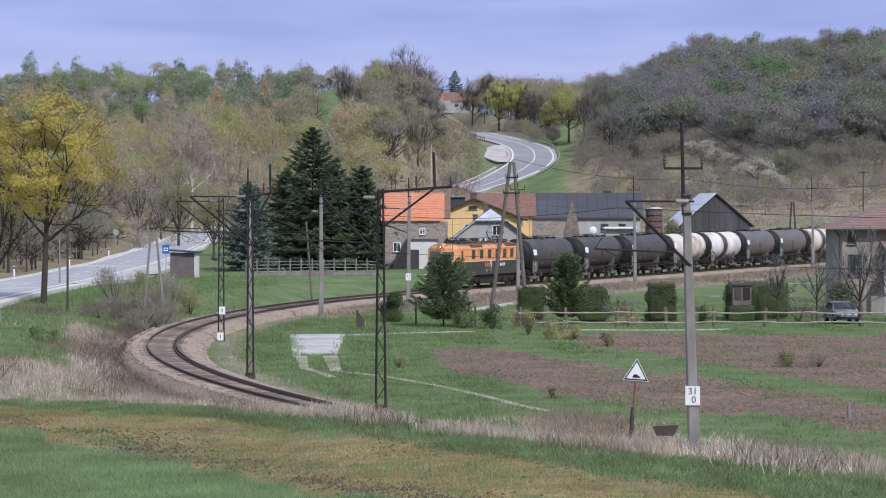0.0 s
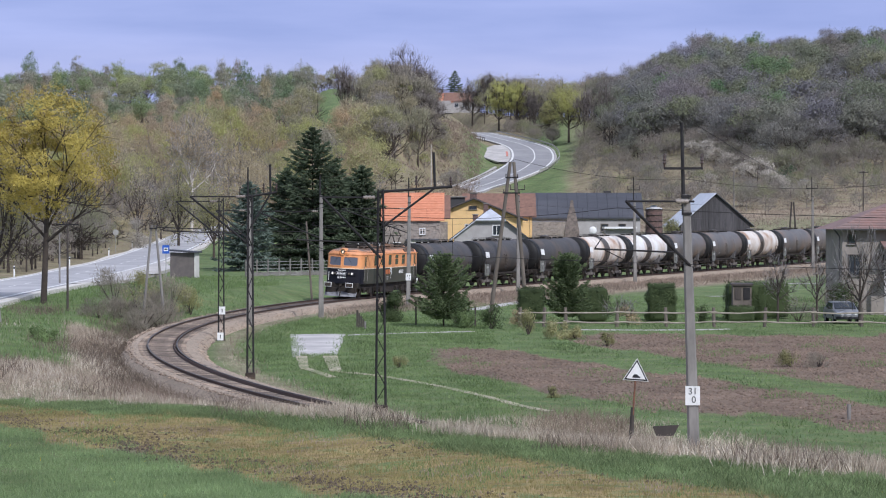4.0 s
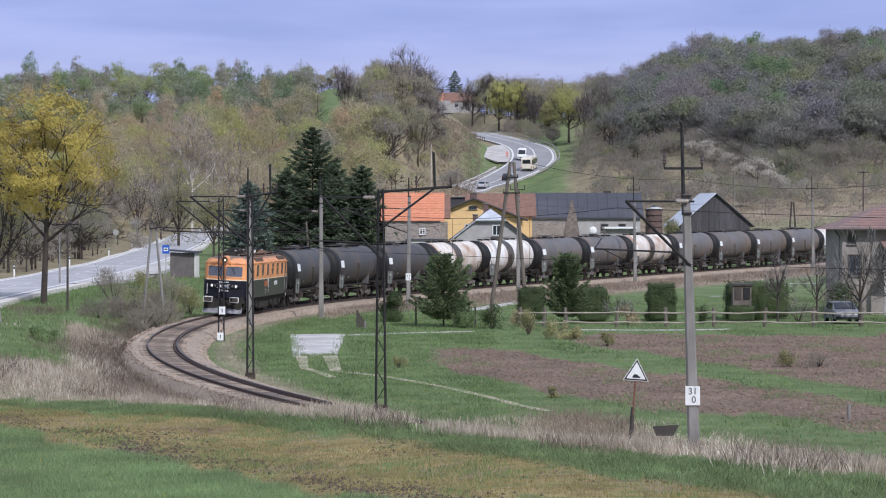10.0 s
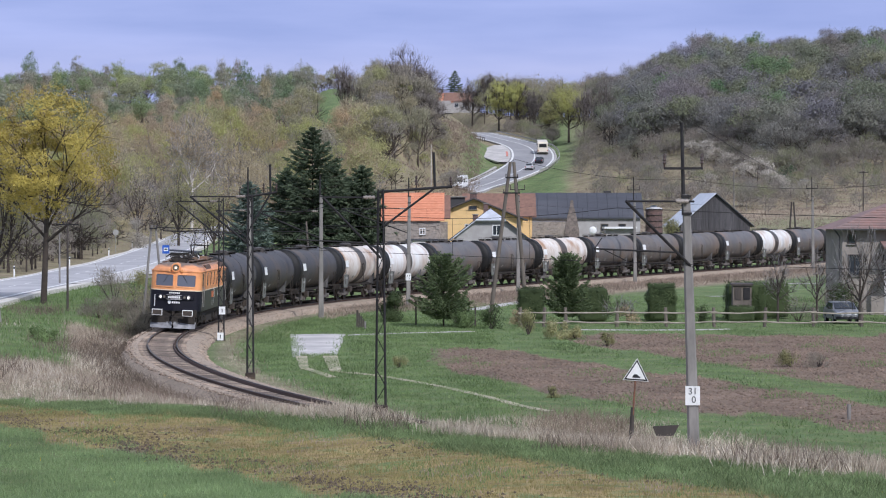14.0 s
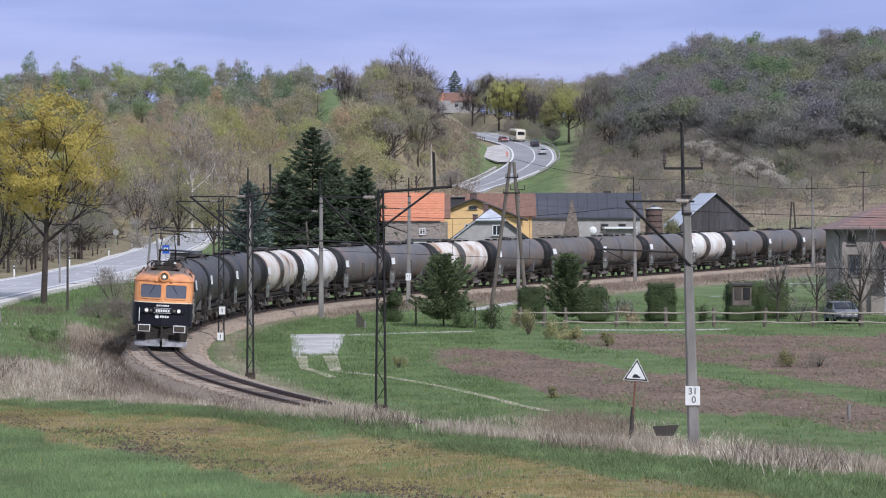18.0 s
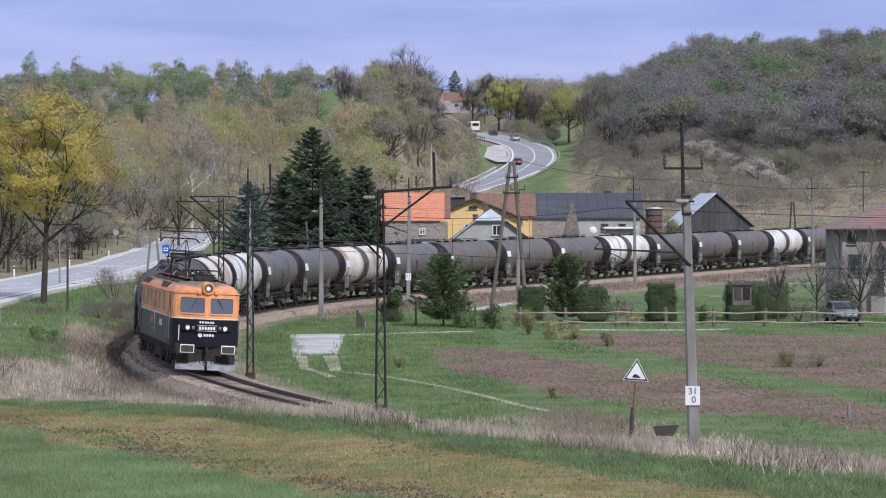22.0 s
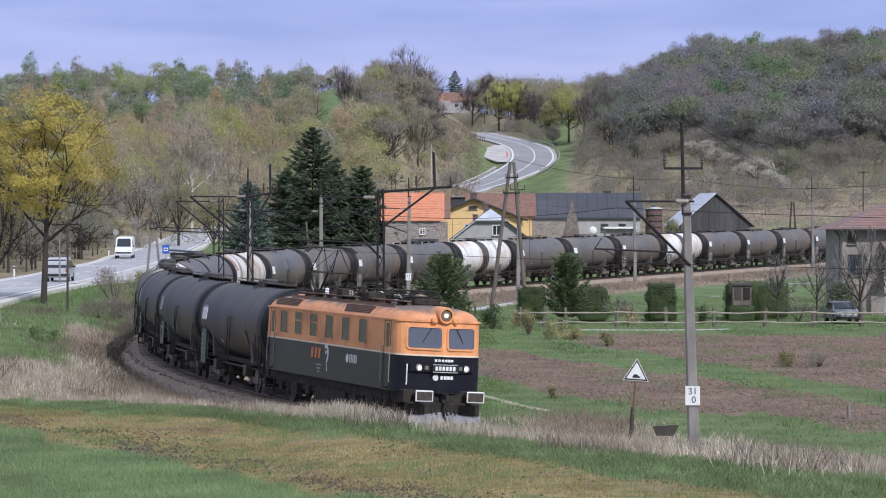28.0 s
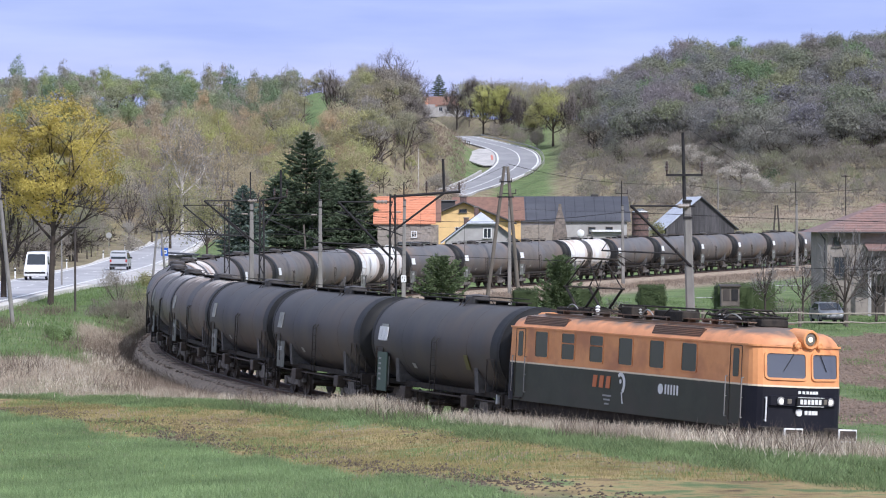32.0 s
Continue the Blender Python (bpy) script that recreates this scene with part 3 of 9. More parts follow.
def ground_material():
    m = bpy.data.materials.new("meadow_and_soil")
    m.use_nodes = True
    n, l = m.node_tree.nodes, m.node_tree.links
    b = n["Principled BSDF"]
    b.inputs["Roughness"].default_value = 0.95
    b.inputs["Specular IOR Level"].default_value = 0.15
    co = n.new("ShaderNodeTexCoord")
    at = n.new("ShaderNodeAttribute")
    at.attribute_name = "cover"
    sep = n.new("ShaderNodeSeparateColor")
    l.new(at.outputs["Color"], sep.inputs[0])

    def no(scale, detail=5, rough=0.6):
        t = n.new("ShaderNodeTexNoise")
        t.inputs["Scale"].default_value, t.inputs["Detail"].default_value, t.inputs["Roughness"].default_value = scale, detail, rough
        l.new(co.outputs["Object"], t.inputs["Vector"])
        return t.outputs["Fac"]

    def ramp(fac, *stops):
        r = n.new("ShaderNodeValToRGB")
        els = r.color_ramp.elements
        els[0].position, els[0].color = stops[0][0], (*stops[0][1], 1)
        els[1].position, els[1].color = stops[-1][0], (*stops[-1][1], 1)
        for p, c in stops[1:-1]:
            e = els.new(p)
            e.color = (*c, 1)
        l.new(fac, r.inputs[0])
        return r.outputs[0]

    def mix(f, a, c):
        x = n.new("ShaderNodeMixRGB")
        l.new(f, x.inputs[0])
        l.new(a, x.inputs[1])
        l.new(c, x.inputs[2])
        return x.outputs[0]

    def blend(chan, amount_noise, gain=1.6):
        """Cover by its share, frayed by noise."""
        a = n.new("ShaderNodeMath")
        a.operation = "MULTIPLY_ADD"
        l.new(chan, a.inputs[0])
        a.inputs[1].default_value = 2.0
        s = n.new("ShaderNodeMath")
        s.operation = "MULTIPLY"
        l.new(amount_noise, s.inputs[0])
        s.inputs[1].default_value = gain
        mi = n.new("ShaderNodeMath")
        mi.operation = "SUBTRACT"
        mi.use_clamp = True
        l.new(a.outputs[0], mi.inputs[0])
        l.new(s.outputs[0], mi.inputs[1])
        a.inputs[2].default_value = gain * 0.5 - 0.5
        return mi.outputs[0]

    fine, mid, bigs = no(5.0, 8, 0.7), no(0.9, 6), no(0.12, 4)
    green = ramp(fine, (0.3, (0.06, 0.10, 0.038)), (0.5, (0.13, 0.185, 0.072)), (0.72, (0.21, 0.25, 0.115)))
    green2 = ramp(mid, (0.32, (0.095, 0.155, 0.062)), (0.5, (0.14, 0.19, 0.075)), (0.66, (0.21, 0.20, 0.11)))
    mg = n.new("ShaderNodeMixRGB")
    mg.inputs[0].default_value = 0.45
    l.new(green, mg.inputs[1])
    l.new(green2, mg.inputs[2])
    hay = ramp(fine, (0.3, (0.13, 0.10, 0.07)), (0.5, (0.29, 0.235, 0.165)), (0.7, (0.48, 0.41, 0.31)))
    st = ramp(mid, (0.28, (0.10, 0.07, 0.045)), (0.38, (0.22, 0.165, 0.09)), (0.49, (0.36, 0.275, 0.13)), (0.54, (0.29, 0.255, 0.12)), (0.59, (0.17, 0.21, 0.09)), (0.75, (0.12, 0.175, 0.07)))
    soil = ramp(fine, (0.3, (0.10, 0.072, 0.052)), (0.5, (0.19, 0.142, 0.105)), (0.7, (0.27, 0.205, 0.155)))
    litter = ramp(mid, (0.3, (0.16, 0.135, 0.085)), (0.5, (0.27, 0.225, 0.15)), (0.7, (0.20, 0.21, 0.09)))
    c = mix(blend(sep.outputs["Blue"], mid), mg.outputs[0], soil)
    c = mix(blend(sep.outputs["Green"], mid), c, st)
    c = mix(blend(sep.outputs["Red"], mid), c, hay)
    c = mix(blend(at.outputs["Alpha"], bigs), c, litter)
    patch = no(0.3, 5, 0.65)
    dark = n.new("ShaderNodeMapRange")
    dark.inputs[1].default_value, dark.inputs[2].default_value, dark.inputs[3].default_value, dark.inputs[4].default_value = 0.3, 0.7, 0.72, 1.28
    l.new(patch, dark.inputs[0])
    hs = n.new("ShaderNodeHueSaturation")
    l.new(dark.outputs[0], hs.inputs["Value"])
    l.new(c, hs.inputs["Color"])
    c = hs.outputs[0]
    l.new(c, b.inputs["Base Color"])
    bp = n.new("ShaderNodeBump")
    bp.inputs["Strength"].default_value, bp.inputs["Distance"].default_value = 0.9, 0.12
    l.new(fine, bp.inputs["Height"])
    l.new(bp.outputs[0], b.inputs["Normal"])
    return m


M["ground"] = ground_material()
ground = tagged(piece("ground", gme, "ground"), "spring meadow, ploughed strips and wooded hills under the railway", "ground", kind="structure")


# ---------------------------------------------------------------- road
def ribbon(name, off0, off1, s0, s1, z, step=3.0, thick=0.0):
    """A strip that follows the road between two offsets."""
    bm = bmesh.new()
    prev = None
    s = s0
    while s <= s1 + 1e-6:
        yy = road_at(s)[1]
        o0, o1 = (o(yy) if callable(o) else o for o in (off0, off1))
        a, b = road_at(s, o0), road_at(s, o1)
        cur = [bm.verts.new((a[0], a[1], a[2] + z)), bm.verts.new((b[0], b[1], b[2] + z))]
        if thick:
            cur += [bm.verts.new((b[0], b[1], b[2] + z - thick)), bm.verts.new((a[0], a[1], a[2] + z - thick))]
        if prev:
            k = len(cur)
            for i in range(k if thick else 1):
                bm.faces.new((prev[i], prev[(i + 1) % k], cur[(i + 1) % k], cur[i]))
        prev = cur
        s += step
    bmesh.ops.recalc_face_normals(bm, faces=bm.faces[:])
    return bm


road_end = float(ROAD_S[-1])
tagged(part("road", ribbon("road", lambda y: -road_half(y), lambda y: road_half(y), 0, 546, 0.0, thick=0.5), "asphalt"),
       "pale worn asphalt country road along the valley, sun glare in its colour", "road", kind="structure")
tagged(part("road_upper", ribbon("road_upper", lambda y: -road_half(y), lambda y: road_half(y), 546, road_end, 0.0, thick=0.5), "asphalt_dark"),
       "darker asphalt road winding up the hill", "road", kind="structure")


# ---------------------------------------------------------------- railway track
def sweep(prof, s0, s1, step, z=0.0):
    """A cross-section (across, up) carried along the track."""
    bm = bmesh.new()
    prev = None
    n = int((s1 - s0) / step)
    for k in range(n + 1):
        m = rail_pose(s0 + (s1 - s0) * k / n, z)
        cur = [bm.verts.new(m @ Vector((0, a, h))) for a, h in prof]
        if prev:
            for i in range(len(prof)):
                j = (i + 1) % len(prof)
                bm.faces.new((prev[i], prev[j], cur[j], cur[i]))
        prev = cur
    bmesh.ops.recalc_face_normals(bm, faces=bm.faces[:])
    return bm


S0, S1 = -190.0, 235.0
tagged(part("ballast_bed", sweep([(-2.5, -1.0), (-1.6, -0.19), (-1.05, -0.138), (-.98, -.26), (.98, -.26), (1.05, -0.138), (1.9, -0.19), (3.2, -1.1)], S0, S1, 2.0), "ballast"),
       "rusty brown stone ballast under the single track", "ballast", kind="structure")
tagged(part("crib_ballast", sweep([(-1.0, -.30), (-.99, -.1365), (.99, -.1365), (1.0, -.30)], 30, S1, 2.0), "crib"), "dark dirty ballast between the sleepers, their shade put into its colour", "ballast", kind="structure")
track = empty("railway_track", Matrix(), "single railway track with rusty rails on weathered sleepers", "railway track")
for side in (-0.755, 0.755):
    o = side
    part("rail", sweep([(o - .07, -.17), (o + .07, -.17), (o + .02, -.14), (o + .02, -.05), (o + .036, -.035), (o - .036, -.035), (o - .02, -.05), (o - .02, -.14)], S0, S1, 1.5), "rust", track)
    part("rail_head", sweep([(o - .036, -.034), (o + .036, -.034), (o + .034, 0), (o - .034, 0)], S0, S1, 1.5), "steel", track, "polished running surface")
part("check_rail", sweep([(.55, -.17), (.66, -.17), (.63, -.02), (.58, -.02)], 60, 200, 1.5), "rust", track, "rusty check rail inside the inner rail")
sl_bm = bmesh.new()
box(sl_bm, 0, 0, -0.21, 0.25, 2.5, 0.16, bevel=0.015)
sl_me = bpy.data.meshes.new("sleeper")
sl_bm.to_mesh(sl_me)
sl_bm.free()
s = 55.0
rng = random.Random(4)
while s < 215:
    p = piece("sleeper", sl_me, "sleeper", track)
    p.matrix_world = rail_pose(s + rng.uniform(-.03, .03)) @ Matrix.Rotation(rng.uniform(-.015, .015), 4, "Z")
    s += 0.62


# ---------------------------------------------------------------- locomotive
# half plan of the cab end: straight side, rounded corner, front raked back from the middle
CAB_PLAN = [(6.72, 1.47), (6.95, 1.455), (7.12, 1.41), (7.26, 1.33), (7.36, 1.22), (7.43, 1.06), (7.60, .60), (7.74, .20), (7.775, .05)]


def cab_front_x(u):
    """How far forward the cab front stands at u metres off the middle."""
    return float(np.interp(abs(u), [p[1] for p in CAB_PLAN[::-1]], [p[0] for p in CAB_PLAN[::-1]]))


def loco_shell(bm, z0, z1, inset=0.0):
    """Plan with rounded cab ends, as rings between two heights; front leans back a little above the waist."""
    def plan(z):
        lean = 0.0 if z <= 2.3 else (z - 2.3) * 0.10
        pts = []
        for sx, sy in ((1, 1), (-1, 1), (-1, -1), (1, -1)):
            corner = [(a - lean * min(1, max(0, (a - 6.9) / .4)) - inset, b - (inset if b > .3 else 0)) for a, b in CAB_PLAN]
            if sx * sy < 0:
                corner = corner[::-1]
            pts += [(sx * a, sy * b) for a, b in corner]
        # order round the plan
        return sorted(pts, key=lambda p: math.atan2(p[1] / 1.5, p[0] / 7.7))
    rings = [[bm.verts.new((x, y, z)) for x, y in plan(z)] for z in (z0, (z0 + z1) / 2, z1)]
    for a, b in zip(rings[:-1], rings[1:]):
        for k in range(len(a)):
            bm.faces.new((a[k], a[(k + 1) % len(a)], b[(k + 1) % len(a)], b[k]))
    bm.faces.new(rings[0][::-1])
    bm.faces.new(rings[-1])
    return rings


def frame_ring(bm, cx, cz, w, h, t, depth, place, r=0.06):
    """A rounded window surround: outer and inner outline joined, standing proud by depth. place(u, v, out) gives the point."""
    def outline(w, h, r):
        o = []
        for sx, sz, a0 in ((1, 1, 0), (-1, 1, 90), (-1, -1, 180), (1, -1, 270)):
            for k in range(4):
                a = radians(a0 + 30 * k)
                o.append((cx + sx * (w / 2 - r) + r * math.cos(a), cz + sz * (h / 2 - r) + r * math.sin(a)))
        return o
    a, b = outline(w + 2 * t, h + 2 * t, r + t), outline(w, h, r)
    va = [bm.verts.new(place(u, v, 0.0)) for u, v in a]
    vb = [bm.verts.new(place(u, v, depth)) for u, v in a]
    vc = [bm.verts.new(place(u, v, depth)) for u, v in b]
    vd = [bm.verts.new(place(u, v, 0.0)) for u, v in b]
    n = len(a)
    for k in range(n):
        j = (k + 1) % n
        for p, q in ((va, vb), (vb, vc), (vc, vd)):
            bm.faces.new((p[k], p[j], q[j], q[k]))
    bmesh.ops.recalc_face_normals(bm, faces=bm.faces[:])


def pane(bm, cx, cz, w, h, out, place, r=0.06):
    o = []
    for sx, sz, a0 in ((1, 1, 0), (-1, 1, 90), (-1, -1, 180), (1, -1, 270)):
        for k in range(4):
            a = radians(a0 + 30 * k)
            o.append((cx + sx * (w / 2 - r) + r * math.cos(a), cz + sz * (h / 2 - r) + r * math.sin(a)))
    f = [bm.verts.new(place(u, v, out)) for u, v in o]
    g = [bm.verts.new(place(u, v, out - 0.02)) for u, v in o]
    bm.faces.new(f)
    bm.faces.new(g[::-1])
    for k in range(len(f)):
        bm.faces.new((f[k], g[k], g[(k + 1) % len(f)], f[(k + 1) % len(f)]))
    bmesh.ops.recalc_face_normals(bm, faces=bm.faces[:])


def text_part(name, body, size, m, material, parent, label=""):
    cu = bpy.data.curves.new(name, "FONT")
    cu.body, cu.size, cu.extrude = body, size, 0.004
    cu.align_x, cu.align_y = "CENTER", "CENTER"
    tmp = bpy.data.objects.new(name, cu)
    scene.collection.objects.link(tmp)
    bpy.context.view_layer.update()
    me = bpy.data.meshes.new_from_object(tmp.evaluated_get(bpy.context.evaluated_depsgraph_get()))
    bpy.data.objects.remove(tmp)
    ob = piece(name, me, material, parent, label)
    ob.matrix_local = m
    return ob


def wheelset(parent, x, r, name="wheelset", gauge=0.755):
    bm = bmesh.new()
    for sgn in (-1, 1):
        y = sgn * gauge
        lathe(bm, [(y - .07, r * .25), (y - .065, r + (.028 if sgn > 0 else 0)), (y - .02 * sgn, r), (y + .065, r + (.028 if sgn < 0 else 0)), (y + .07, r * .25)], "Y", 24)
    rod(bm, (0, -1.05, 0), (0, 1.05, 0), 0.085)
    for k in range(5):
        a = 2 * math.pi * k / 5
        for sgn in (-1, 1):
            box(bm, math.cos(a) * r * .55, sgn * (gauge + .08), math.sin(a) * r * .55, 0.06, 0.03, 0.30, Matrix.Rotation(-a + math.pi / 2, 4, "Y"))
    ob = part(name, bm, "wheel", parent)
    ob.location = (x, 0, r)
    return ob


def pantograph(parent, x, z, up):
    pa = part("pantograph", _panto_base(), "frame", parent, "dark tubular pantograph" + (" raised to the wire" if up else " folded down"))
    pa.location = (x, 0, z)
    k, top = (0.78, 1.62) if up else (0.18, 0.30)
    span = 1.05 if up else 1.35
    for sx in (-1, 1):
        bm = bmesh.new()
        for sy in (-1, 1):
            rod(bm, (sx * 0.25, sy * 0.42, 0.12), (sx * span, sy * 0.42, k), 0.04)
        rod(bm, (sx * span, -0.5, k), (sx * span, 0.5, k), 0.028)
        part("lower_arm", bm, "frame", pa)
        bm = bmesh.new()
        for sy in (-1, 1):
            rod(bm, (sx * span, sy * 0.42, k), (sx * 0.12, sy * 0.30, top), 0.02)
        rod(bm, (sx * span, -0.42, k), (sx * 0.12, 0.30, top), 0.012)
        part("upper_arm", bm, "frame", pa)
        bm = bmesh.new()
        pts = [(sx * 0.15, -0.95, top - .12), (sx * 0.15, -0.72, top + .06), (sx * 0.15, 0.72, top + .06), (sx * 0.15, 0.95, top - .12)]
        for a, b in zip(pts[:-1], pts[1:]):
            rod(bm, a, b, 0.028)
        part("collector_bow", bm, "frame", pa)
    return pa


def _panto_base():
    bm = bmesh.new()
    for sy in (-1, 1):
        box(bm, 0, sy * 0.55, 0.08, 1.9, 0.06, 0.06)
    for sx in (-1, 1):
        box(bm, sx * 0.8, 0, 0.08, 0.06, 1.2, 0.06)
        for sy in (-1, 1):
            lathe(bm, [(-.12, .06), (-.06, .09), (-.03, .06), (.02, .09), (.05, .05)], "Z", 10, (sx * 0.8, sy * 0.55, 0))
    rod(bm, (-.3, -.5, .12), (-.3, .5, .12), .05)
    rod(bm, (.3, -.5, .12), (.3, .5, .12), .05)
    return bm


def locomotive():
    lo = empty("electric_locomotive", Matrix(), "orange and dark green electric locomotive hauling the tank train", "locomotive", "train")
    WAIST, GUT = 2.295, 3.42
    # lower body, waist line, upper body, roof
    bm = bmesh.new()
    loco_shell(bm, 1.12, WAIST)
    part("lower_body", bm, "green", lo, "dark green lower body side")
    bm = bmesh.new()
    loco_shell(bm, WAIST, WAIST + 0.05, -0.006)
    part("waist_line", bm, "cream", lo, "cream painted line")
    bm = bmesh.new()
    loco_shell(bm, WAIST + 0.05, GUT - 0.03)
    part("upper_body", bm, "orange", lo)
    bm = bmesh.new()
    loco_shell(bm, GUT - 0.03, GUT + 0.02, -0.035)
    part("gutter", bm, "orange", lo)
    # the roof: a loft with rounded ends
    bm = bmesh.new()
    prof = [(1.46, GUT + .02), (1.40, 3.55), (1.26, 3.70), (1.0, 3.81), (0.55, 3.885), (0, 3.905)]
    full = [(-a, h) for a, h in prof[:-1]] + [prof[-1]] + [(a, h) for a, h in prof[:-1]][::-1]
    stations = [(sg * x, kz, kw) for sg, row in ((-1, 1), (1, -1)) for x, kz, kw in [(7.64, .02, .06), (7.58, .30, .30), (7.46, .52, .58), (7.26, .72, .84), (6.95, .87, .965), (6.4, .965, .995), (5.6, 1, 1)][::row]]
    rings = []
    for x, kz, kw in stations:
        rings.append([bm.verts.new((x - 0.0, a * kw, GUT + .02 + (h - GUT - .02) * kz)) for a, h in full])
    for r0, r1 in zip(rings[:-1], rings[1:]):
        for k in range(len(full) - 1):
            bm.faces.new((r0[k], r0[k + 1], r1[k + 1], r1[k]))
    bm.faces.new(rings[0])
    bm.faces.new(rings[-1][::-1])
    bmesh.ops.recalc_face_normals(bm, faces=bm.faces[:])
    part("roof", bm, ROOF_MAT, lo, "orange roof edge, grimy brown on top", smooth=True)
    # vents let into the roof edge
    for sy in (-1, 1):
        for x0, x1 in ((-6.3, -3.6), (1.6, 4.3)):
            bm = bmesh.new()
            box(bm, (x0 + x1) / 2, sy * 1.285, 3.62, x1 - x0, 0.16, 0.27, Matrix.Rotation(sy * radians(24), 4, "X"))
            v = part("roof_vent", bm, "vent_rust", lo, "dark louvred roof vent")
            for k in range(5):
                bm = bmesh.new()
                box(bm, (x0 + x1) / 2, sy * (1.41 - k * .022), 3.525 + k * .048, x1 - x0 - .08, 0.02, 0.018, Matrix.Rotation(sy * radians(24), 4, "X"))
                part("louvre", bm, "roofgrime", v)
    # walkway boards and cables on the roof
    for sy in (-1, 1):
        bm = bmesh.new()
        box(bm, 0, sy * 0.62, 4.0, 11.5, 0.28, 0.035)
        for k in range(9):
            box(bm, -5 + k * 1.25, sy * .62, 3.94, .05, .22, .1)
        part("roof_walkway", bm, "roofgrime", lo, "rusty roof walkway board")
    bm = bmesh.new()
    rod(bm, (-3.0, 0.15, 4.28), (3.2, 0.15, 4.28), 0.025)
    for k in range(5):
        x = -3 + 1.5 * k
        lathe(bm, [(-.36, .05), (-.3, .085), (-.26, .05), (-.2, .085), (-.16, .05), (-.1, .085), (0, .03)], "Z", 10, (x, .15, 4.27))
    box(bm, 0.4, -0.1, 4.05, 1.0, 0.55, 0.28, bevel=.03)
    part("roof_busbar", bm, "frame", lo, "busbar on porcelain insulators")
    rc = random.Random(8)
    for x, y, w, d, h, m in ((-2.2, .55, .9, .5, .22, "roofgrime"), (1.9, -.5, .7, .6, .3, "frame"), (2.7, .5, .5, .4, .26, "roofgrime"), (-5.9, .1, .5, .9, .2, "frame"), (5.75, 0, .35, .9, .2, "frame"), (-1.1, -.5, .6, .45, .34, "frame")):
        bm = bmesh.new()
        box(bm, x, y, 3.90 + h / 2, w, d, h, bevel=.03)
        for k in range(4):
            box(bm, x - w / 2 + w * (k + .5) / 4, y, 3.91 + h, .03, d * .8, .03)
        part("roof_box", bm, m, lo)
    for k in range(9):
        bm = bmesh.new()
        x = -3.4 + k * .85
        y = (-.42, .45, -.2)[k % 3]
        lathe(bm, [(-.1, .05), (-.04, .09), (0, .05), (.05, .09), (.09, .05), (.14, .085), (.19, .03)], "Z", 10, (x, y, 4.03))
        part("roof_insulator", bm, "white" if k in (0, 4, 8) else "grey_sign", lo, "pale porcelain insulator")
    for k in range(7):
        bm = bmesh.new()
        a = Vector((-5.6 + k * 1.6, rc.uniform(-.6, .6), 4.02))
        b = a + Vector((rc.uniform(.7, 1.5), rc.uniform(-.5, .5), rc.uniform(-.02, .1)))
        prev = None
        for j in range(7):
            c = a.lerp(b, j / 6) + Vector((0, 0, .16 * math.sin(math.pi * j / 6)))
            cur = [bm.verts.new(c + Vector((0, .02 * math.cos(w * 1.0472), .02 * math.sin(w * 1.0472)))) for w in range(6)]
            for w in range(6 if prev else 0):
                bm.faces.new((prev[w], prev[(w + 1) % 6], cur[(w + 1) % 6], cur[w]))
            prev = cur
        part("roof_cable", bm, "grey_sign" if k % 3 == 0 else "frame", lo)
    for sy in (-1, 1):
        bm = bmesh.new()
        box(bm, 0, sy * 1.02, 3.86, 11.2, .05, .07)
        part("roof_edge_strip", bm, "roofgrime", lo, "rusty roof edge strip")
    pantograph(lo, -4.45, 3.98, True)
    pantograph(lo, 4.45, 3.98, False)
    # side windows and doors
    for sy in (-1, 1):
        def side(u, v, out, sy=sy):
            return (u, sy * (1.47 + out), v)
        xs = [-4.95, -3.25, -1.5, 0.25, 2.05, 3.85]
        for i, x in enumerate(xs):
            ww, hh = 0.80, 0.78
            cz = 2.93
            bm = bmesh.new()
            if i in (1, 2):
                frame_ring(bm, x, cz + .25, ww, .28, .035, .02, side)
                frame_ring(bm, x, cz - .16, ww, .46, .035, .02, side)
            else:
                frame_ring(bm, x, cz, ww, hh, .035, .02, side)
            w = part("side_window", bm, "orange", lo)
            bm = bmesh.new()
            if i in (1, 2):
                pane(bm, x, cz + .25, ww, .28, .006, side)
                pane(bm, x, cz - .16, ww, .46, .006, side)
            else:
                pane(bm, x, cz, ww, hh, .006, side)
            part("pane", bm, "glass_green", w, "greenish dark pane")
        for x in (-6.33, 6.33):
            bm = bmesh.new()
            frame_ring(bm, x, 2.30, 0.58, 2.12, .018, .014, side, .03)
            d = part("cab_door", bm, "wheel", lo, "narrow cab door")
            bm = bmesh.new()
            pane(bm, x, 2.90, 0.30, 0.78, .008, side)
            part("pane", bm, "glass_green", d)
            for dx in (-.42, .42):
                bm = bmesh.new()
                rod(bm, (x + dx, sy * 1.53, 1.40), (x + dx, sy * 1.53, 2.5), .016)
                for z in (1.40, 1.95, 2.5):
                    rod(bm, (x + dx, sy * 1.46, z), (x + dx, sy * 1.53, z), .014)
                part("handrail", bm, "rail_grey", lo)
            for z in (.55, .85, 1.2):
                bm = bmesh.new()
                box(bm, x, sy * 1.44, z, .42, .2, .03)
                part("cab_step", bm, "frame", lo)
        # lettering and emblem on the side
        rot = Matrix.Rotation(radians(90), 4, "X") if sy < 0 else Matrix.Rotation(math.pi, 4, "Z") @ Matrix.Rotation(radians(90), 4, "X")
        f = -sy
        bm = bmesh.new()
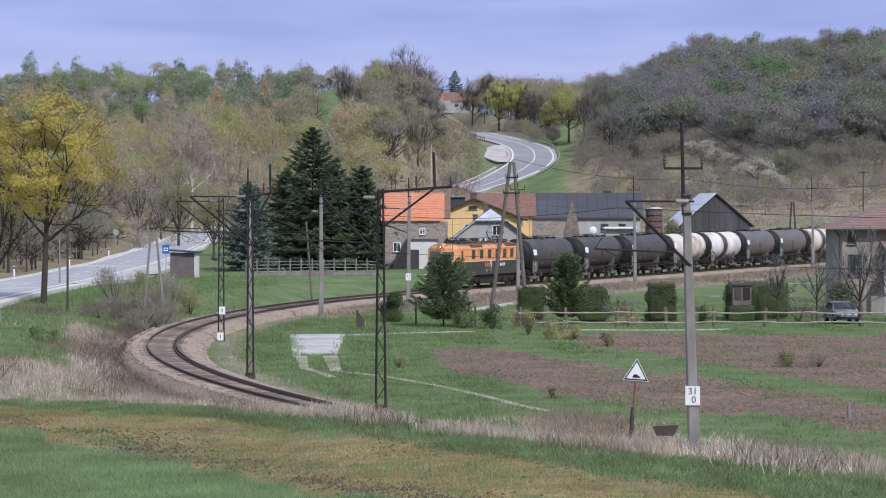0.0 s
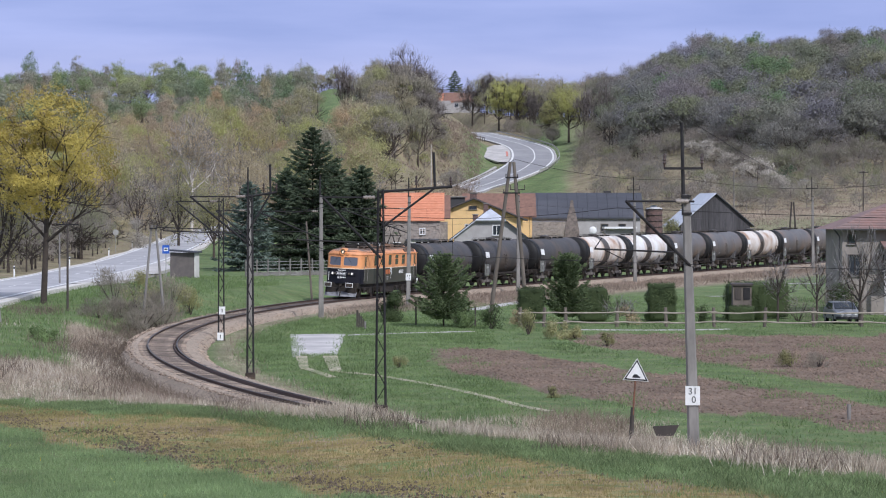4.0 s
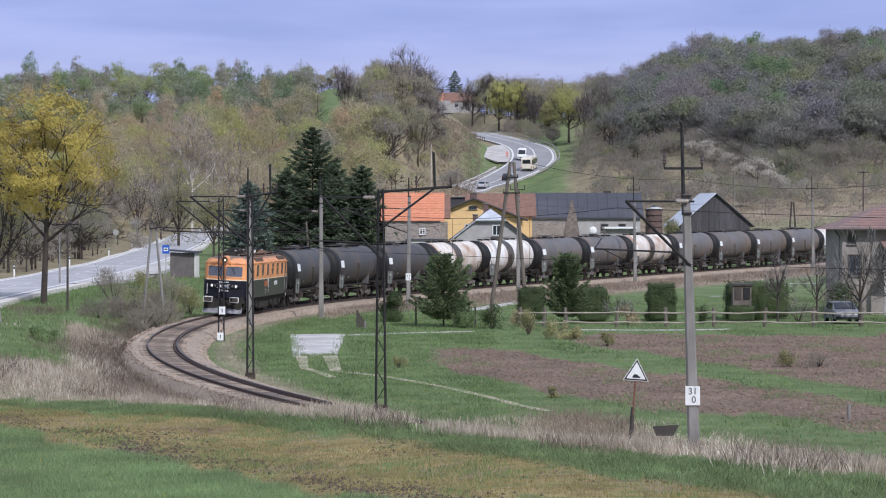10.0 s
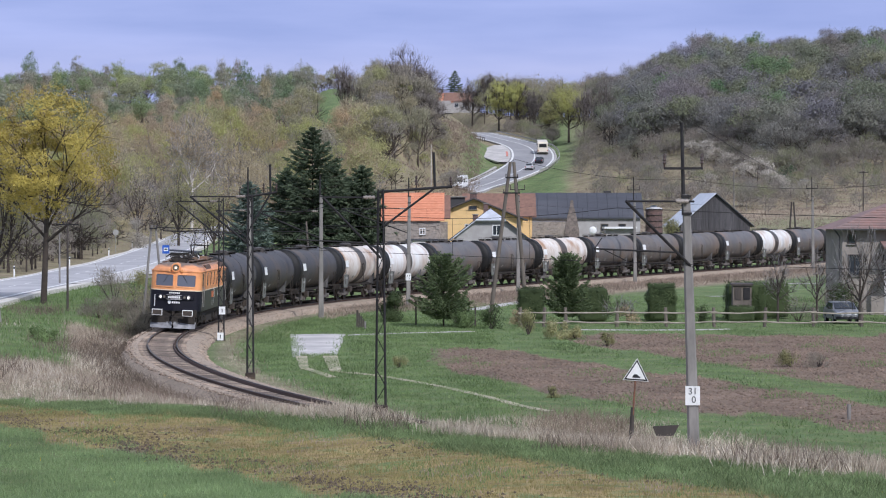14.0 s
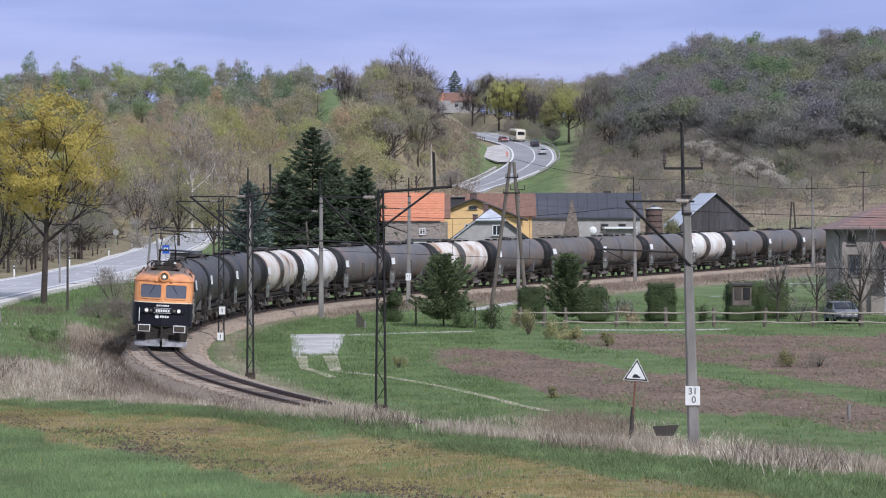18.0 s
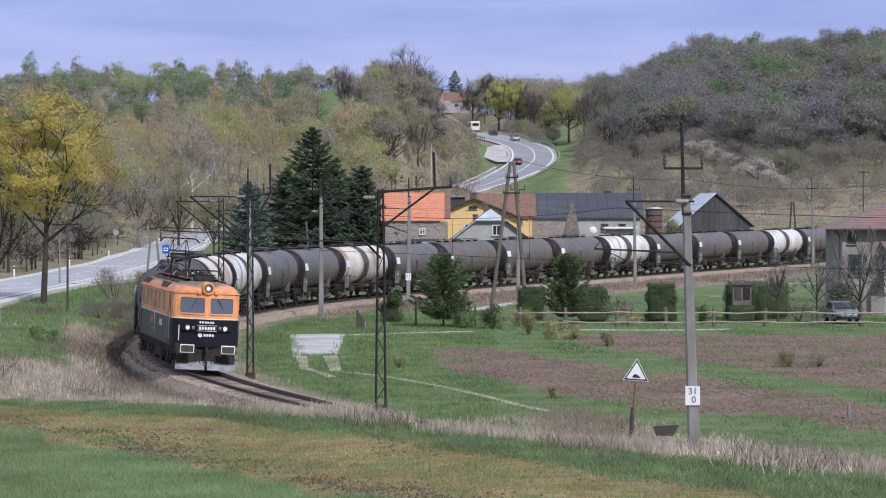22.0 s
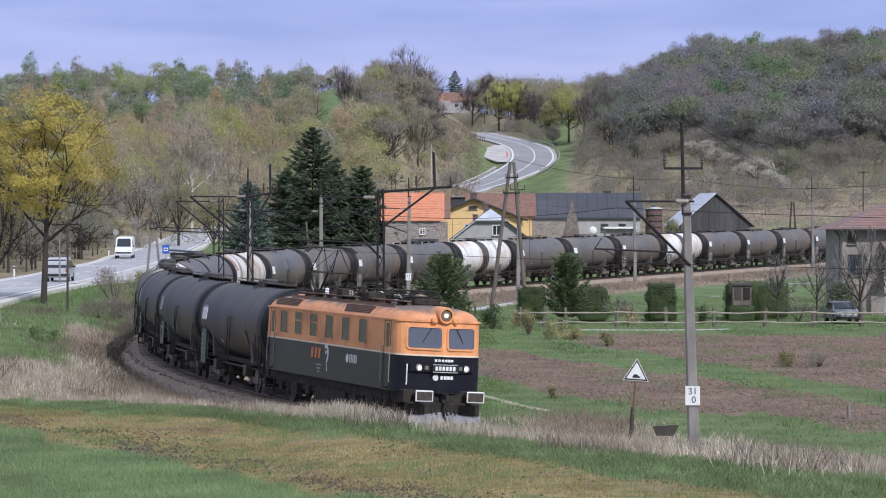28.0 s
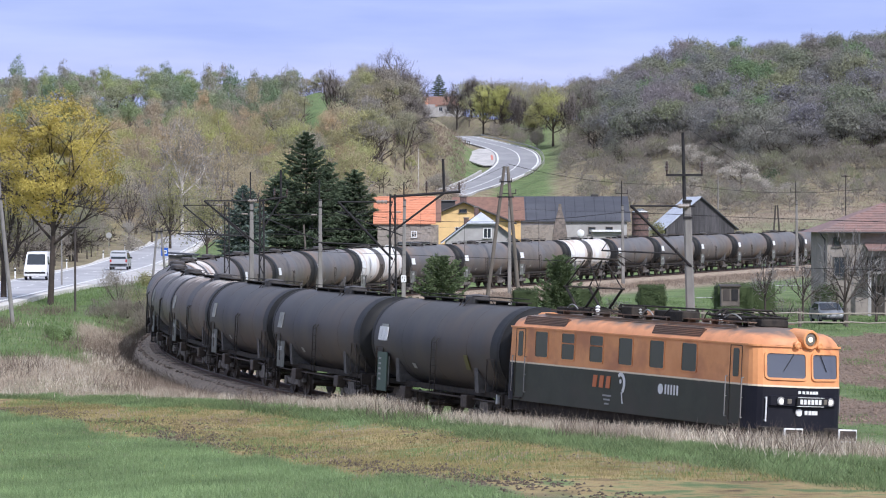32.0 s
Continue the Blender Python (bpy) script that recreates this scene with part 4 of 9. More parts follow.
        for k, x in enumerate((-.60, -.2, .2)):
            prism(bm, [(x - .15, -.18), (x + .09, -.18), (x + .15, .18), (x - .09, .18)], -.006, .006, "Y")
        lg = part("orange_emblem", bm, "logo_orange", lo, "orange company emblem as plain shapes")
        lg.matrix_local = Matrix.Translation((-0.9 * f, sy * 1.478, 1.98))
        bm = bmesh.new()
        arc = [(.27 * math.cos(w), .33 * math.sin(w)) for w in (radians(a_) for a_ in range(-60, 131, 19))]
        inner = [(u * .62 - .02, v * .66) for u, v in arc]
        prism(bm, arc + inner[::-1], 0, .008, "Z")
        box(bm, .10, -.42, .004, .05, .34, .008, Matrix.Rotation(.25, 4, "Z"))
        e2 = part("emblem_disc", bm, "white", lo, "white crescent emblem as a plain shape")
        e2.matrix_local = Matrix.Translation((0.05 * f, sy * 1.476, 1.98)) @ rot
        bm = bmesh.new()
        bmesh.ops.create_circle(bm, cap_ends=True, segments=14, radius=.07, matrix=Matrix.Translation((-.02, .06, .005)))
        e3 = part("emblem_dot", bm, "white", lo)
        e3.matrix_local = Matrix.Translation((0.05 * f, sy * 1.476, 1.98)) @ rot
        bm = bmesh.new()
        bmesh.ops.create_circle(bm, cap_ends=True, segments=16, radius=.15, matrix=Matrix.Translation((-.2, 0, .006)))
        for k in range(5):
            box(bm, .07 + k * .165, 0, 0, .085, .28, .008)
        e4 = part("white_lettering", bm, "white", lo, "white company lettering as plain bars")
        e4.matrix_local = Matrix.Translation((2.55 * f, sy * 1.478, 1.95)) @ rot
        bm = bmesh.new()
        for k in range(3):
            box(bm, 0, .0 - k * .12, 0, .5 - .12 * k, .05, .008)
        e5 = part("small_lettering", bm, "grey_sign", lo, "small white lettering as plain bars")
        e5.matrix_local = Matrix.Translation((-.75 * f, sy * 1.478, 1.58)) @ rot
    # cab ends
    for sx in (1, -1):
        def face(u, v, out, sx=sx):
            lean = 0.0 if v <= 2.3 else (v - 2.3) * 0.10
            return (sx * (cab_front_x(u) - lean + out), u * sx, v)
        bm = bmesh.new()
        ring = [(a, b) for a, b in CAB_PLAN] + [(a, -b) for a, b in CAB_PLAN[::-1]]
        grow_out = lambda a, b, o: (sx * (a + o), sx * (b + math.copysign(o if abs(b) > .3 else 0, b)))
        vs = [[bm.verts.new((*grow_out(a, b, .012), v)) for a, b in ring] for v in (1.14, 1.7, 2.29)]
        vb = [[bm.verts.new((*grow_out(a, b, -.02), v)) for a, b in ring] for v in (1.14, 1.7, 2.29)]
        for g, flip in ((vs, False), (vb, True)):
            for r0, r1 in zip(g[:-1], g[1:]):
                for k in range(len(ring) - 1):
                    q = (r0[k], r0[k + 1], r1[k + 1], r1[k])
                    bm.faces.new(q[::-1] if flip else q)
        bmesh.ops.recalc_face_normals(bm, faces=bm.faces[:])
        end = part("cab_front", bm, "navy", lo, "near-black lower cab front")
        for u in (-.63, .63):
            bm = bmesh.new()
            frame_ring(bm, u, 2.88, 1.02, .66, .06, .045, face, .08)
            w = part("windscreen", bm, "orange", lo)
            bm = bmesh.new()
            pane(bm, u, 2.88, 1.02, .66, .02, face, .08)
            part("pane", bm, "glass_cab", w, "blue-grey windscreen pane")
            bm = bmesh.new()
            rod(bm, face(u * .7, 3.18, .04), face(u * 1.1, 2.75, .03), .011)
            part("wiper", bm, "black", w)
        # top lamp in its housing
        bm = bmesh.new()
        lathe(bm, [(6.95 * sx, .29), (7.72 * sx, .27), (7.78 * sx, .25), (7.78 * sx, .195), (7.68 * sx, .19)], "X", 24, (0, 0, 3.62))
        lp = part("top_lamp", bm, "orange", lo, "round orange headlamp housing")
        bm = bmesh.new()
        lathe(bm, [(7.67 * sx, .2), (7.73 * sx, .16), (7.745 * sx, .0)], "X", 20, (0, 0, 3.62))
        part("lens", bm, "lampglass", lp, "dark round lens")
        bm = bmesh.new()
        lathe(bm, [(7.735 * sx, .075), (7.752 * sx, .06), (7.756 * sx, .0)], "X", 14, (0, 0, 3.62))
        part("bulb", bm, "toplamp" if sx > 0 else "lampglass", lp, "warm lit bulb")
        for u in (-.36, .36):
            bm = bmesh.new()
            lathe(bm, [(7.3 * sx, .11), (7.69 * sx, .10), (7.71 * sx, .06), (7.70 * sx, 0)], "X", 14, (0, u, 3.46))
            part("marker_lamp", bm, "orange", lo)
        # lower lamps and number panel on a raised band
        bm = bmesh.new()
        us = [-1.12, -1.06, -.6, -.2, 0, .2, .6, 1.06, 1.12]
        vf = [[bm.verts.new(face(u, 1.92 + dz, .11 if abs(u) < 1.1 else .02)) for u in us] for dz in (-.12, .12)]
        vk = [[bm.verts.new(face(u, 1.92 + dz, -.01)) for u in us] for dz in (-.15, .15)]
        for k in range(len(us) - 1):
            for p, q in ((vf[0], vf[1]), (vf[1], vk[1]), (vk[0], vf[0])):
                bm.faces.new((p[k], p[k + 1], q[k + 1], q[k]))
        for k in (0, -1):
            bm.faces.new((vf[0][k], vf[1][k], vk[1][k], vk[0][k]))
        bmesh.ops.recalc_face_normals(bm, faces=bm.faces[:])
        band_ob = part("lamp_band", bm, "navy", lo)
        for u in (-.80, .80):
            x0 = cab_front_x(u)
            bm = bmesh.new()
            lathe(bm, [((x0 + .09) * sx, .12), ((x0 + .14) * sx, .11), ((x0 + .135) * sx, .08)], "X", 18, (0, u, 1.92))
            part("lamp_rim", bm, "grey_sign", band_ob)
            bm = bmesh.new()
            lathe(bm, [((x0 + .10) * sx, .085), ((x0 + .135) * sx, .07), ((x0 + .14) * sx, 0)], "X", 16, (0, u, 1.92))
            part("headlamp", bm, "lamp" if sx > 0 else "lampglass", band_ob)
            x1 = cab_front_x(u * .7)
            bm = bmesh.new()
            box(bm, (x1 + .10) * sx, u * .70, 1.92, .05, .17, .14, bevel=.02)
            part("tail_lamp", bm, "lampglass", band_ob)
        bm = bmesh.new()
        box(bm, 7.86 * sx, 0, 1.92, .05, .86, .24)
        box(bm, 7.882 * sx, 0, 1.92, .012, .82, .20)
        npl = part("number_panel", bm, "black", lo)
        bm = bmesh.new()
        for k in range(6):
            box(bm, 7.892 * sx, -.3 + k * .12, 1.92, .008, .085, .13)
        for dz in (-.12, .12):
            box(bm, 7.889 * sx, 0, 1.92 + dz, .01, .86, .014)
        part("number_bars", bm, "white", npl, "number as plain white bars")
        bm = bmesh.new()
        for k in range(6):
            box(bm, (cab_front_x(-.28 + k * .11) + .02) * sx, -.28 + k * .11, 2.17, .03, .08, .08)
        for k in range(4):
            box(bm, (cab_front_x(-.08 + k * .12) + .02) * sx, -.08 + k * .12, 1.62, .03, .09, .11)
        part("front_lettering", bm, "white", lo, "white lettering as plain bars")
        bm = bmesh.new()
        lathe(bm, [(7.70 * sx, .10), (7.755 * sx, .10)], "X", 14, (0, -.27 * sx, 1.62))
        part("front_emblem", bm, "white", lo, "white emblem as a plain disc")
        for u in (-1.16, ):
            bm = bmesh.new()
            rod(bm, (7.46 * sx, u * sx, 1.35), (7.46 * sx, u * sx, 2.02), .022)
            for z in (1.38, 1.99):
                rod(bm, (7.34 * sx, u * sx, z), (7.46 * sx, u * sx, z), .018)
            part("front_handrail", bm, "white", lo, "white painted handrail")
        # headstock, buffers, coupler, plough
        bm = bmesh.new()
        box(bm, 7.35 * sx, 0, 1.0, .5, 2.6, .42, bevel=.03)
        box(bm, 7.75 * sx, 0, .62, .25, 2.5, .4, bevel=.03)
        part("headstock", bm, "frame", lo)
        for u in (-.875, .875):
            bm = bmesh.new()
            lathe(bm, [(7.7 * sx, .15), (8.1 * sx, .13), (8.1 * sx, .09), (8.38 * sx, .09)], "X", 16, (0, u, 1.05))
            bf = part("buffer", bm, "frame", lo)
            bm = bmesh.new()
            box(bm, 8.42 * sx, u, 1.05, .05, .60, .36, bevel=.02)
            part("buffer_head", bm, "white", bf, "white-edged rectangular buffer head")
            bm = bmesh.new()
            box(bm, 8.45 * sx, u, 1.05, .012, .52, .28)
            part("buffer_face", bm, "wheel", bf)
        bm = bmesh.new()
        box(bm, 7.95 * sx, 0, 1.02, .55, .10, .16)
        for k in range(4):
            rod(bm, (8.2 * sx, -.04, .95 - k * .13), (8.2 * sx, .04, .82 - k * .13), .035)
        for u in (-.4, -.25, .25, .4):
            rod(bm, (7.8 * sx, u, .85), (7.95 * sx, u, .45), .025)
        part("screw_coupling", bm, "frame", lo)
        bm = bmesh.new()
        for u0, u1 in ((-1.3, -.05), (.05, 1.3)):
            o = [(u0, .14), (u1, .14), (u1, .52), (u0, .52)]
            vs = [bm.verts.new(((7.9 + (.22 if z < .3 else 0) - .12 * abs(u)) * sx, u, z)) for u, z in o]
            vb = [bm.verts.new(((7.84 + (.22 if z < .3 else 0) - .12 * abs(u)) * sx, u, z)) for u, z in o]
            bm.faces.new(vs)
            bm.faces.new(vb[::-1])
            for k in range(4):
                bm.faces.new((vs[k], vb[k], vb[(k + 1) % 4], vs[(k + 1) % 4]))
        bmesh.ops.recalc_face_normals(bm, faces=bm.faces[:])
        part("snow_plough", bm, "grey_plough", lo, "grey steel rail guard")
    # underframe, boxes, bogies
    bm = bmesh.new()
    box(bm, 0, 0, .95, 14.6, 2.5, .36)
    box(bm, 0, 0, .62, 3.2, 2.5, .6, bevel=.05)
    part("underframe", bm, "frame", lo)
    wheels = []
    for bx in (-4.15, 4.15):
        bm = bmesh.new()
        for sy in (-1, 1):
            box(bm, bx, sy * 1.12, .74, 5.0, .12, .34, bevel=.04)
            for wx in (-1.6, 1.6):
                box(bm, bx + wx, sy * 1.18, .625, .42, .18, .40, bevel=.05)
                for dx in (-.38, .38):
                    rod(bm, (bx + wx + dx, sy * 1.18, .7), (bx + wx + dx, sy * 1.18, 1.1), .09, seg=10)
            box(bm, bx, sy * 1.2, .6, .8, .14, .5, bevel=.03)
            for dx in (-2.55, 2.55, -.7, .7):
                rod(bm, (bx + dx, sy * 1.2, .3), (bx + dx, sy * 1.2, 1.05), .045)
        part("bogie", bm, "frame", lo)
        for wx in (-1.6, 1.6):
            wheels.append((wheelset(lo, bx + wx, .625), .625))
    return lo, wheels


# roof: orange along the edges and ends, soot and rust over the middle
def roof_material():
    m = mat("roof_orange_to_grime", (0.70, 0.31, 0.14), (0.58, 0.25, 0.11), 1.6, 0.6)
    n, l = m.node_tree.nodes, m.node_tree.links
    b = n["Principled BSDF"]
    src = b.inputs["Base Color"].links[0].from_socket
    co = n.new("ShaderNodeTexCoord")
    sp = n.new("ShaderNodeSeparateXYZ")
    l.new(co.outputs["Object"], sp.inputs[0])
    no = n.new("ShaderNodeTexNoise")
    no.inputs["Scale"].default_value = 1.8
    l.new(co.outputs["Object"], no.inputs["Vector"])
    ad = n.new("ShaderNodeMath")
    ad.operation = "MULTIPLY_ADD"
    l.new(no.outputs["Fac"], ad.inputs[0])
    ad.inputs[1].default_value = 0.4
    l.new(sp.outputs["Z"], ad.inputs[2])
    mr = n.new("ShaderNodeMapRange")
    mr.inputs[1].default_value, mr.inputs[2].default_value = 3.84, 4.0
    l.new(ad.outputs[0], mr.inputs[0])
    mx = n.new("ShaderNodeMixRGB")
    l.new(mr.outputs[0], mx.inputs[0])
    l.new(src, mx.inputs[1])
    mx.inputs[2].default_value = (0.17, 0.125, 0.095, 1)
    l.new(mx.outputs[0], b.inputs["Base Color"])
    return m


ROOF_MAT = roof_material()
M["glass_green"] = plain("green_tinted_glass", (0.045, 0.055, 0.042), 0.2, 0.0, 0.7)
M["glass_cab"] = plain("reflecting_cab_glass", (0.10, 0.108, 0.13), 0.12, 0.0, 0.8)
M["rail_grey"] = plain("worn_grey_handrail", (0.30, 0.29, 0.27), 0.45, 0.3)
M["grey_plough"] = mat("scuffed_grey_steel", (0.24, 0.24, 0.25), (0.13, 0.13, 0.135), 3.0, 0.6)
LOCO, LOCO_WHEELS = locomotive()


# ---------------------------------------------------------------- tank wagons
def tank_wagon(length, style):
    """style: dark, white, rusty, brown."""
    words = {"black": "soot-black bogie tank wagon with a white label plate", "dark": "sooty dark grey bogie tank wagon with a white label plate", "white": "white bogie tank wagon with a black band round the middle",
             "rusty": "rust-streaked white bogie tank wagon with a dark band round the middle", "brown": "brown-grey weathered bogie tank wagon with dark spill streaks"}
    wa = empty("tank_wagon", Matrix(), words[style], "tank wagon", "train")
    half = length / 2 - 0.62
    body = half - 0.1
    r, cz = 1.46, 2.58
    skin = {"black": "tank_black", "dark": "tank_dark", "white": "tank_white", "rusty": "tank_rusty", "brown": "tank_brown"}[style]
    bm = bmesh.new()
    dome = [(body - .02, r), (body + .10, r * .97), (body + .22, r * .86), (body + .32, r * .62), (body + .38, r * .32), (body + .40, .001)]
    prof = [(-a, b) for a, b in dome[::-1]] + [(-body + .02 + k * (2 * body - .04) / 6, r) for k in range(1, 6)] + dome
    lathe(bm, prof, "X", 40, (0, 0, cz))
    part("barrel", bm, skin, wa, smooth=True)
    for sx in (-1, 1):
        bm = bmesh.new()
        lathe(bm, [(sx * (a + .012), b + .004) for a, b in [(body - (.72 if sx > 0 else .12), r), (body - .10, r)] + dome], "X", 40, (0, 0, cz))
        bmesh.ops.recalc_face_normals(bm, faces=bm.faces[:])
        part("end_dome", bm, "tank_end", wa, "black domed end", smooth=True)
    for k in (-.5, 0.02, .52):
        bm = bmesh.new()
        lathe(bm, [(k * body - .03, r + .001), (k * body - .025, r + .006), (k * body + .025, r + .006), (k * body + .03, r + .001)], "X", 40, (0, 0, cz))
        part("weld_seam", bm, skin, wa)
    for x in (-body + .06, body - .06):
        bm = bmesh.new()
        lathe(bm, [(x - .10, r + .002), (x - .09, r + .014), (x + .09, r + .014), (x + .10, r + .002)], "X", 40, (0, 0, cz))
        part("end_ring", bm, "tank_end", wa)
    if style not in ("dark", "black"):
        bm = bmesh.new()
        bw = 0.75 if style != "brown" else 1.25
        lathe(bm, [(-bw, r + .003), (-bw + .02, r + .008), (bw - .02, r + .008), (bw, r + .003)], "X", 40, (0, 0, cz))
        part("spill_band", bm, "tank_black" if style != "brown" else "tank_dark", wa, "black spill band")
    # filling dome, walkway, rails
    bm = bmesh.new()
    lathe(bm, [(0, .42), (.24, .42), (.30, .36), (.34, .001)], "Z", 20, (0.3, 0, cz + r - .05))
    part("filling_hatch", bm, "tank_black", wa)
    bm = bmesh.new()
    box(bm, 0, 0.0, cz + r + .10, body * 1.5, .5, .03)
    for k in range(6):
        box(bm, (-.5 + k / 5) * body * 1.4, 0, cz + r + .03, .05, .44, .14)
    for sy in (-1, 1):
        rod(bm, (-body * .7, sy * .3, cz + r + .22), (body * .7, sy * .3, cz + r + .22), .014, seg=6)
    part("top_walkway", bm, "frame", wa)
    # saddles, frame, ladders, plates
    bm = bmesh.new()
    for sy in (-1, 1):
        box(bm, 0, sy * .95, 1.12, length - 1.3, .14, .17)
    for x in (-half, half):
        box(bm, x, 0, 1.06, .16, 2.7, .38, bevel=.02)
        box(bm, x * .93, 0, 1.22, .5, 2.5, .06)
    box(bm, 0, 0, 1.05, length - 1.4, .5, .2)
    part("underframe", bm, "frame", wa)
    for x in (-body * .62, body * .62):
        bm = bmesh.new()
        prism(bm, [(-1.25, 1.15), (1.25, 1.15), (1.32, 2.0), (.9, 1.5), (0, 1.3), (-.9, 1.5), (-1.32, 2.0)], x - .15, x + .15, "X")
        part("saddle", bm, "saddle_grey", wa, "pale grey tank saddle")
    for sy in (-1, 1):
        bm = bmesh.new()
        for dx in (-.2, .2):
            rod(bm, (.3 + dx, sy * 1.53, 1.0), (.3 + dx, sy * 1.53, 2.7), .018, seg=6)
            rod(bm, (.3 + dx, sy * 1.53, 2.7), (.3 + dx, sy * .4, cz + r + .12), .018, seg=6)
        for k in range(7):
            rod(bm, (.1, sy * 1.53, 1.1 + k * .26), (.5, sy * 1.53, 1.1 + k * .26), .013, seg=6)
        part("ladder", bm, "frame", wa)
    # end platform with railing at the brake end
    bm = bmesh.new()
    x = half - .1
    for sy in (-1, 1):
        rod(bm, (x + .1, sy * 1.2, 1.2), (x + .1, sy * 1.2, 2.25), .022, seg=6)
        rod(bm, (x - .4, sy * 1.3, 1.2), (x - .4, sy * 1.3, 2.25), .022, seg=6)
        rod(bm, (x - .4, sy * 1.3, 2.25), (x + .1, sy * 1.2, 2.25), .022, seg=6)
    rod(bm, (x + .1, -1.2, 2.25), (x + .1, 1.2, 2.25), .022, seg=6)
    rod(bm, (x + .1, -1.2, 1.75), (x + .1, 1.2, 1.75), .018, seg=6)
    part("end_railing", bm, "frame", wa)
    for sy in (-1, 1):
        xp = sy * body * .80
        bm = bmesh.new()
        box(bm, xp, sy * 1.40, 1.50, .95, .03, 1.0, bevel=.008)
        pl = part("data_plate", bm, "green_plate", wa, "olive data plate with a plain white bar")
        bm = bmesh.new()
        box(bm, xp - .1, sy * 1.422, 1.72, .5, .012, .16)
        part("plate_bar", bm, "grey_sign", pl)
        bm = bmesh.new()
        w0 = math.asin(.16)
        yy, zz = math.cos(w0) * (r + .02), cz + math.sin(w0) * (r + .02)
        # the plates on the outer side are smaller and grey
        box(bm, xp, sy * yy, zz, .82 if sy > 0 else .55, .014, .52 if sy > 0 else .6, Matrix.Rotation(sy * w0, 4, "X"))
        part("label_plate", bm, "white" if sy > 0 else "label_grey", wa, "square white label plate" if sy > 0 else "grey label plate")
        bm = bmesh.new()
        w0 = math.asin(-.55)
        yy, zz = math.cos(w0) * (r + .012), cz + math.sin(w0) * (r + .012)
        box(bm, xp * .45, sy * yy, zz, .26, .012, .2, Matrix.Rotation(sy * w0, 4, "X"))
        part("small_label", bm, "grey_sign", wa)
        # solebar brackets, steps and pipe work
        for x_ in (-half * .5, half * .45):
            bm = bmesh.new()
            box(bm, x_, sy * 1.18, .82, .5, .3, .42, bevel=.03)
            part("equipment_box", bm, "wheel", wa)
        for sx in (-1, 1):
            bm = bmesh.new()
            for z in (.45, .8):
                box(bm, sx * (half - .25), sy * 1.25, z, .4, .25, .03)
            for dx in (-.2, .2):
                rod(bm, (sx * (half - .25) + dx, sy * 1.36, .42), (sx * (half - .25) + dx, sy * 1.36, 1.15), .018, seg=5)
            part("step", bm, "frame", wa)
            bm = bmesh.new()
            rod(bm, (sx * (half - .5), sy * 1.42, 1.25), (sx * (half - .5), sy * 1.42, 2.3), .022, seg=6)
            rod(bm, (sx * (half - 1.1), sy * 1.42, 1.25), (sx * (half - 1.1), sy * 1.42, 2.3), .022, seg=6)
            rod(bm, (sx * (half - 1.1), sy * 1.42, 2.3), (sx * (half - .5), sy * 1.42, 2.3), .022, seg=6)
            part("grab_rail", bm, "wheel", wa)
        bm = bmesh.new()
        rod(bm, (-half, sy * 1.1, .92), (half, sy * 1.1, .92), .03, seg=6)
        part("brake_pipe", bm, "wheel", wa)
    # brake gear and tank valves below
    bm = bmesh.new()
    box(bm, -1.4, .5, .75, 1.0, .5, .4, bevel=.06)
    rod(bm, (-.6, 0, .9), (-.6, 0, .55), .12)
    rod(bm, (-.6, -1.2, .62), (-.6, 1.2, .62), .07)
    rod(bm, (1.0, -.3, .8), (2.4, -.3, .8), .18)
    part("brake_gear", bm, "frame", wa)
    wheels = []
    for bx in (-length / 2 + 2.6, length / 2 - 2.6):
        bm = bmesh.new()
        for sy in (-1, 1):
            o = [(-1.25, .52), (-1.2, .66), (-.35, .60), (-.3, .86), (.3, .86), (.35, .60), (1.2, .66), (1.25, .52), (.4, .38), (-.4, .38)]
            prism(bm, [(bx + a, h) for a, h in o], sy * 1.0 - .07, sy * 1.0 + .07, "Y")
            for wx in (-.9, .9):
                box(bm, bx + wx, sy * 1.04, .46, .26, .2, .26, bevel=.03)
        box(bm, bx, 0, .72, .5, 2.1, .24)
        part("bogie", bm, "bogie_dust", wa, "dusty grey bogie frame, sunlight put into its colour")
        for wx in (-.9, .9):
            wheels.append((wheelset(wa, bx + wx, .46), .46))
    for sx in (-1, 1):
        for u in (-.875, .875):
            bm = bmesh.new()
            lathe(bm, [((half) * sx, .13), ((half + .3) * sx, .11), ((half + .3) * sx, .08), ((half + .56) * sx, .08), ((half + .57) * sx, .22), ((half + .61) * sx, .22)], "X", 14, (0, u, 1.05))
            part("buffer", bm, "frame", wa)
    return wa, wheels


M["green_plate"] = mat("weathered_data_plate", (0.17, 0.175, 0.155), (0.11, 0.115, 0.10), 4.0, 0.7)
M["board_green"] = plain("green_data_board", (.075, .115, .085), .6)
M["patch_olive"] = plain("faded_yellow_patch", (.12, .11, .03), .6)
M["saddle_grey"] = mat("pale_dusty_saddle", (0.13, 0.125, 0.12), (0.07, 0.067, 0.064), 3.0, 0.85)
# bogie grey: dust, and sunlight on the frames put into the colour
M["bogie_dust"] = mat("dusty_sunlit_bogie_casting", (0.17, 0.155, 0.135), (0.075, 0.065, 0.057), 4.0, 0.85)
M["label_grey"] = mat("dull_label_plate", (0.36, 0.36, 0.33), (0.25, 0.25, 0.22), 5.0, 0.6)
STYLES = "black black black rusty white dark dark rusty dark brown brown dark white dark dark brown white dark dark brown dark dark dark dark".split()
LENGTHS = [13.4, 13.2, 13.2, 12.2, 12.2, 12.8, 12.2, 13.6] + [13.4] * 16
WAGONS = []
back = 8.45
models = {}
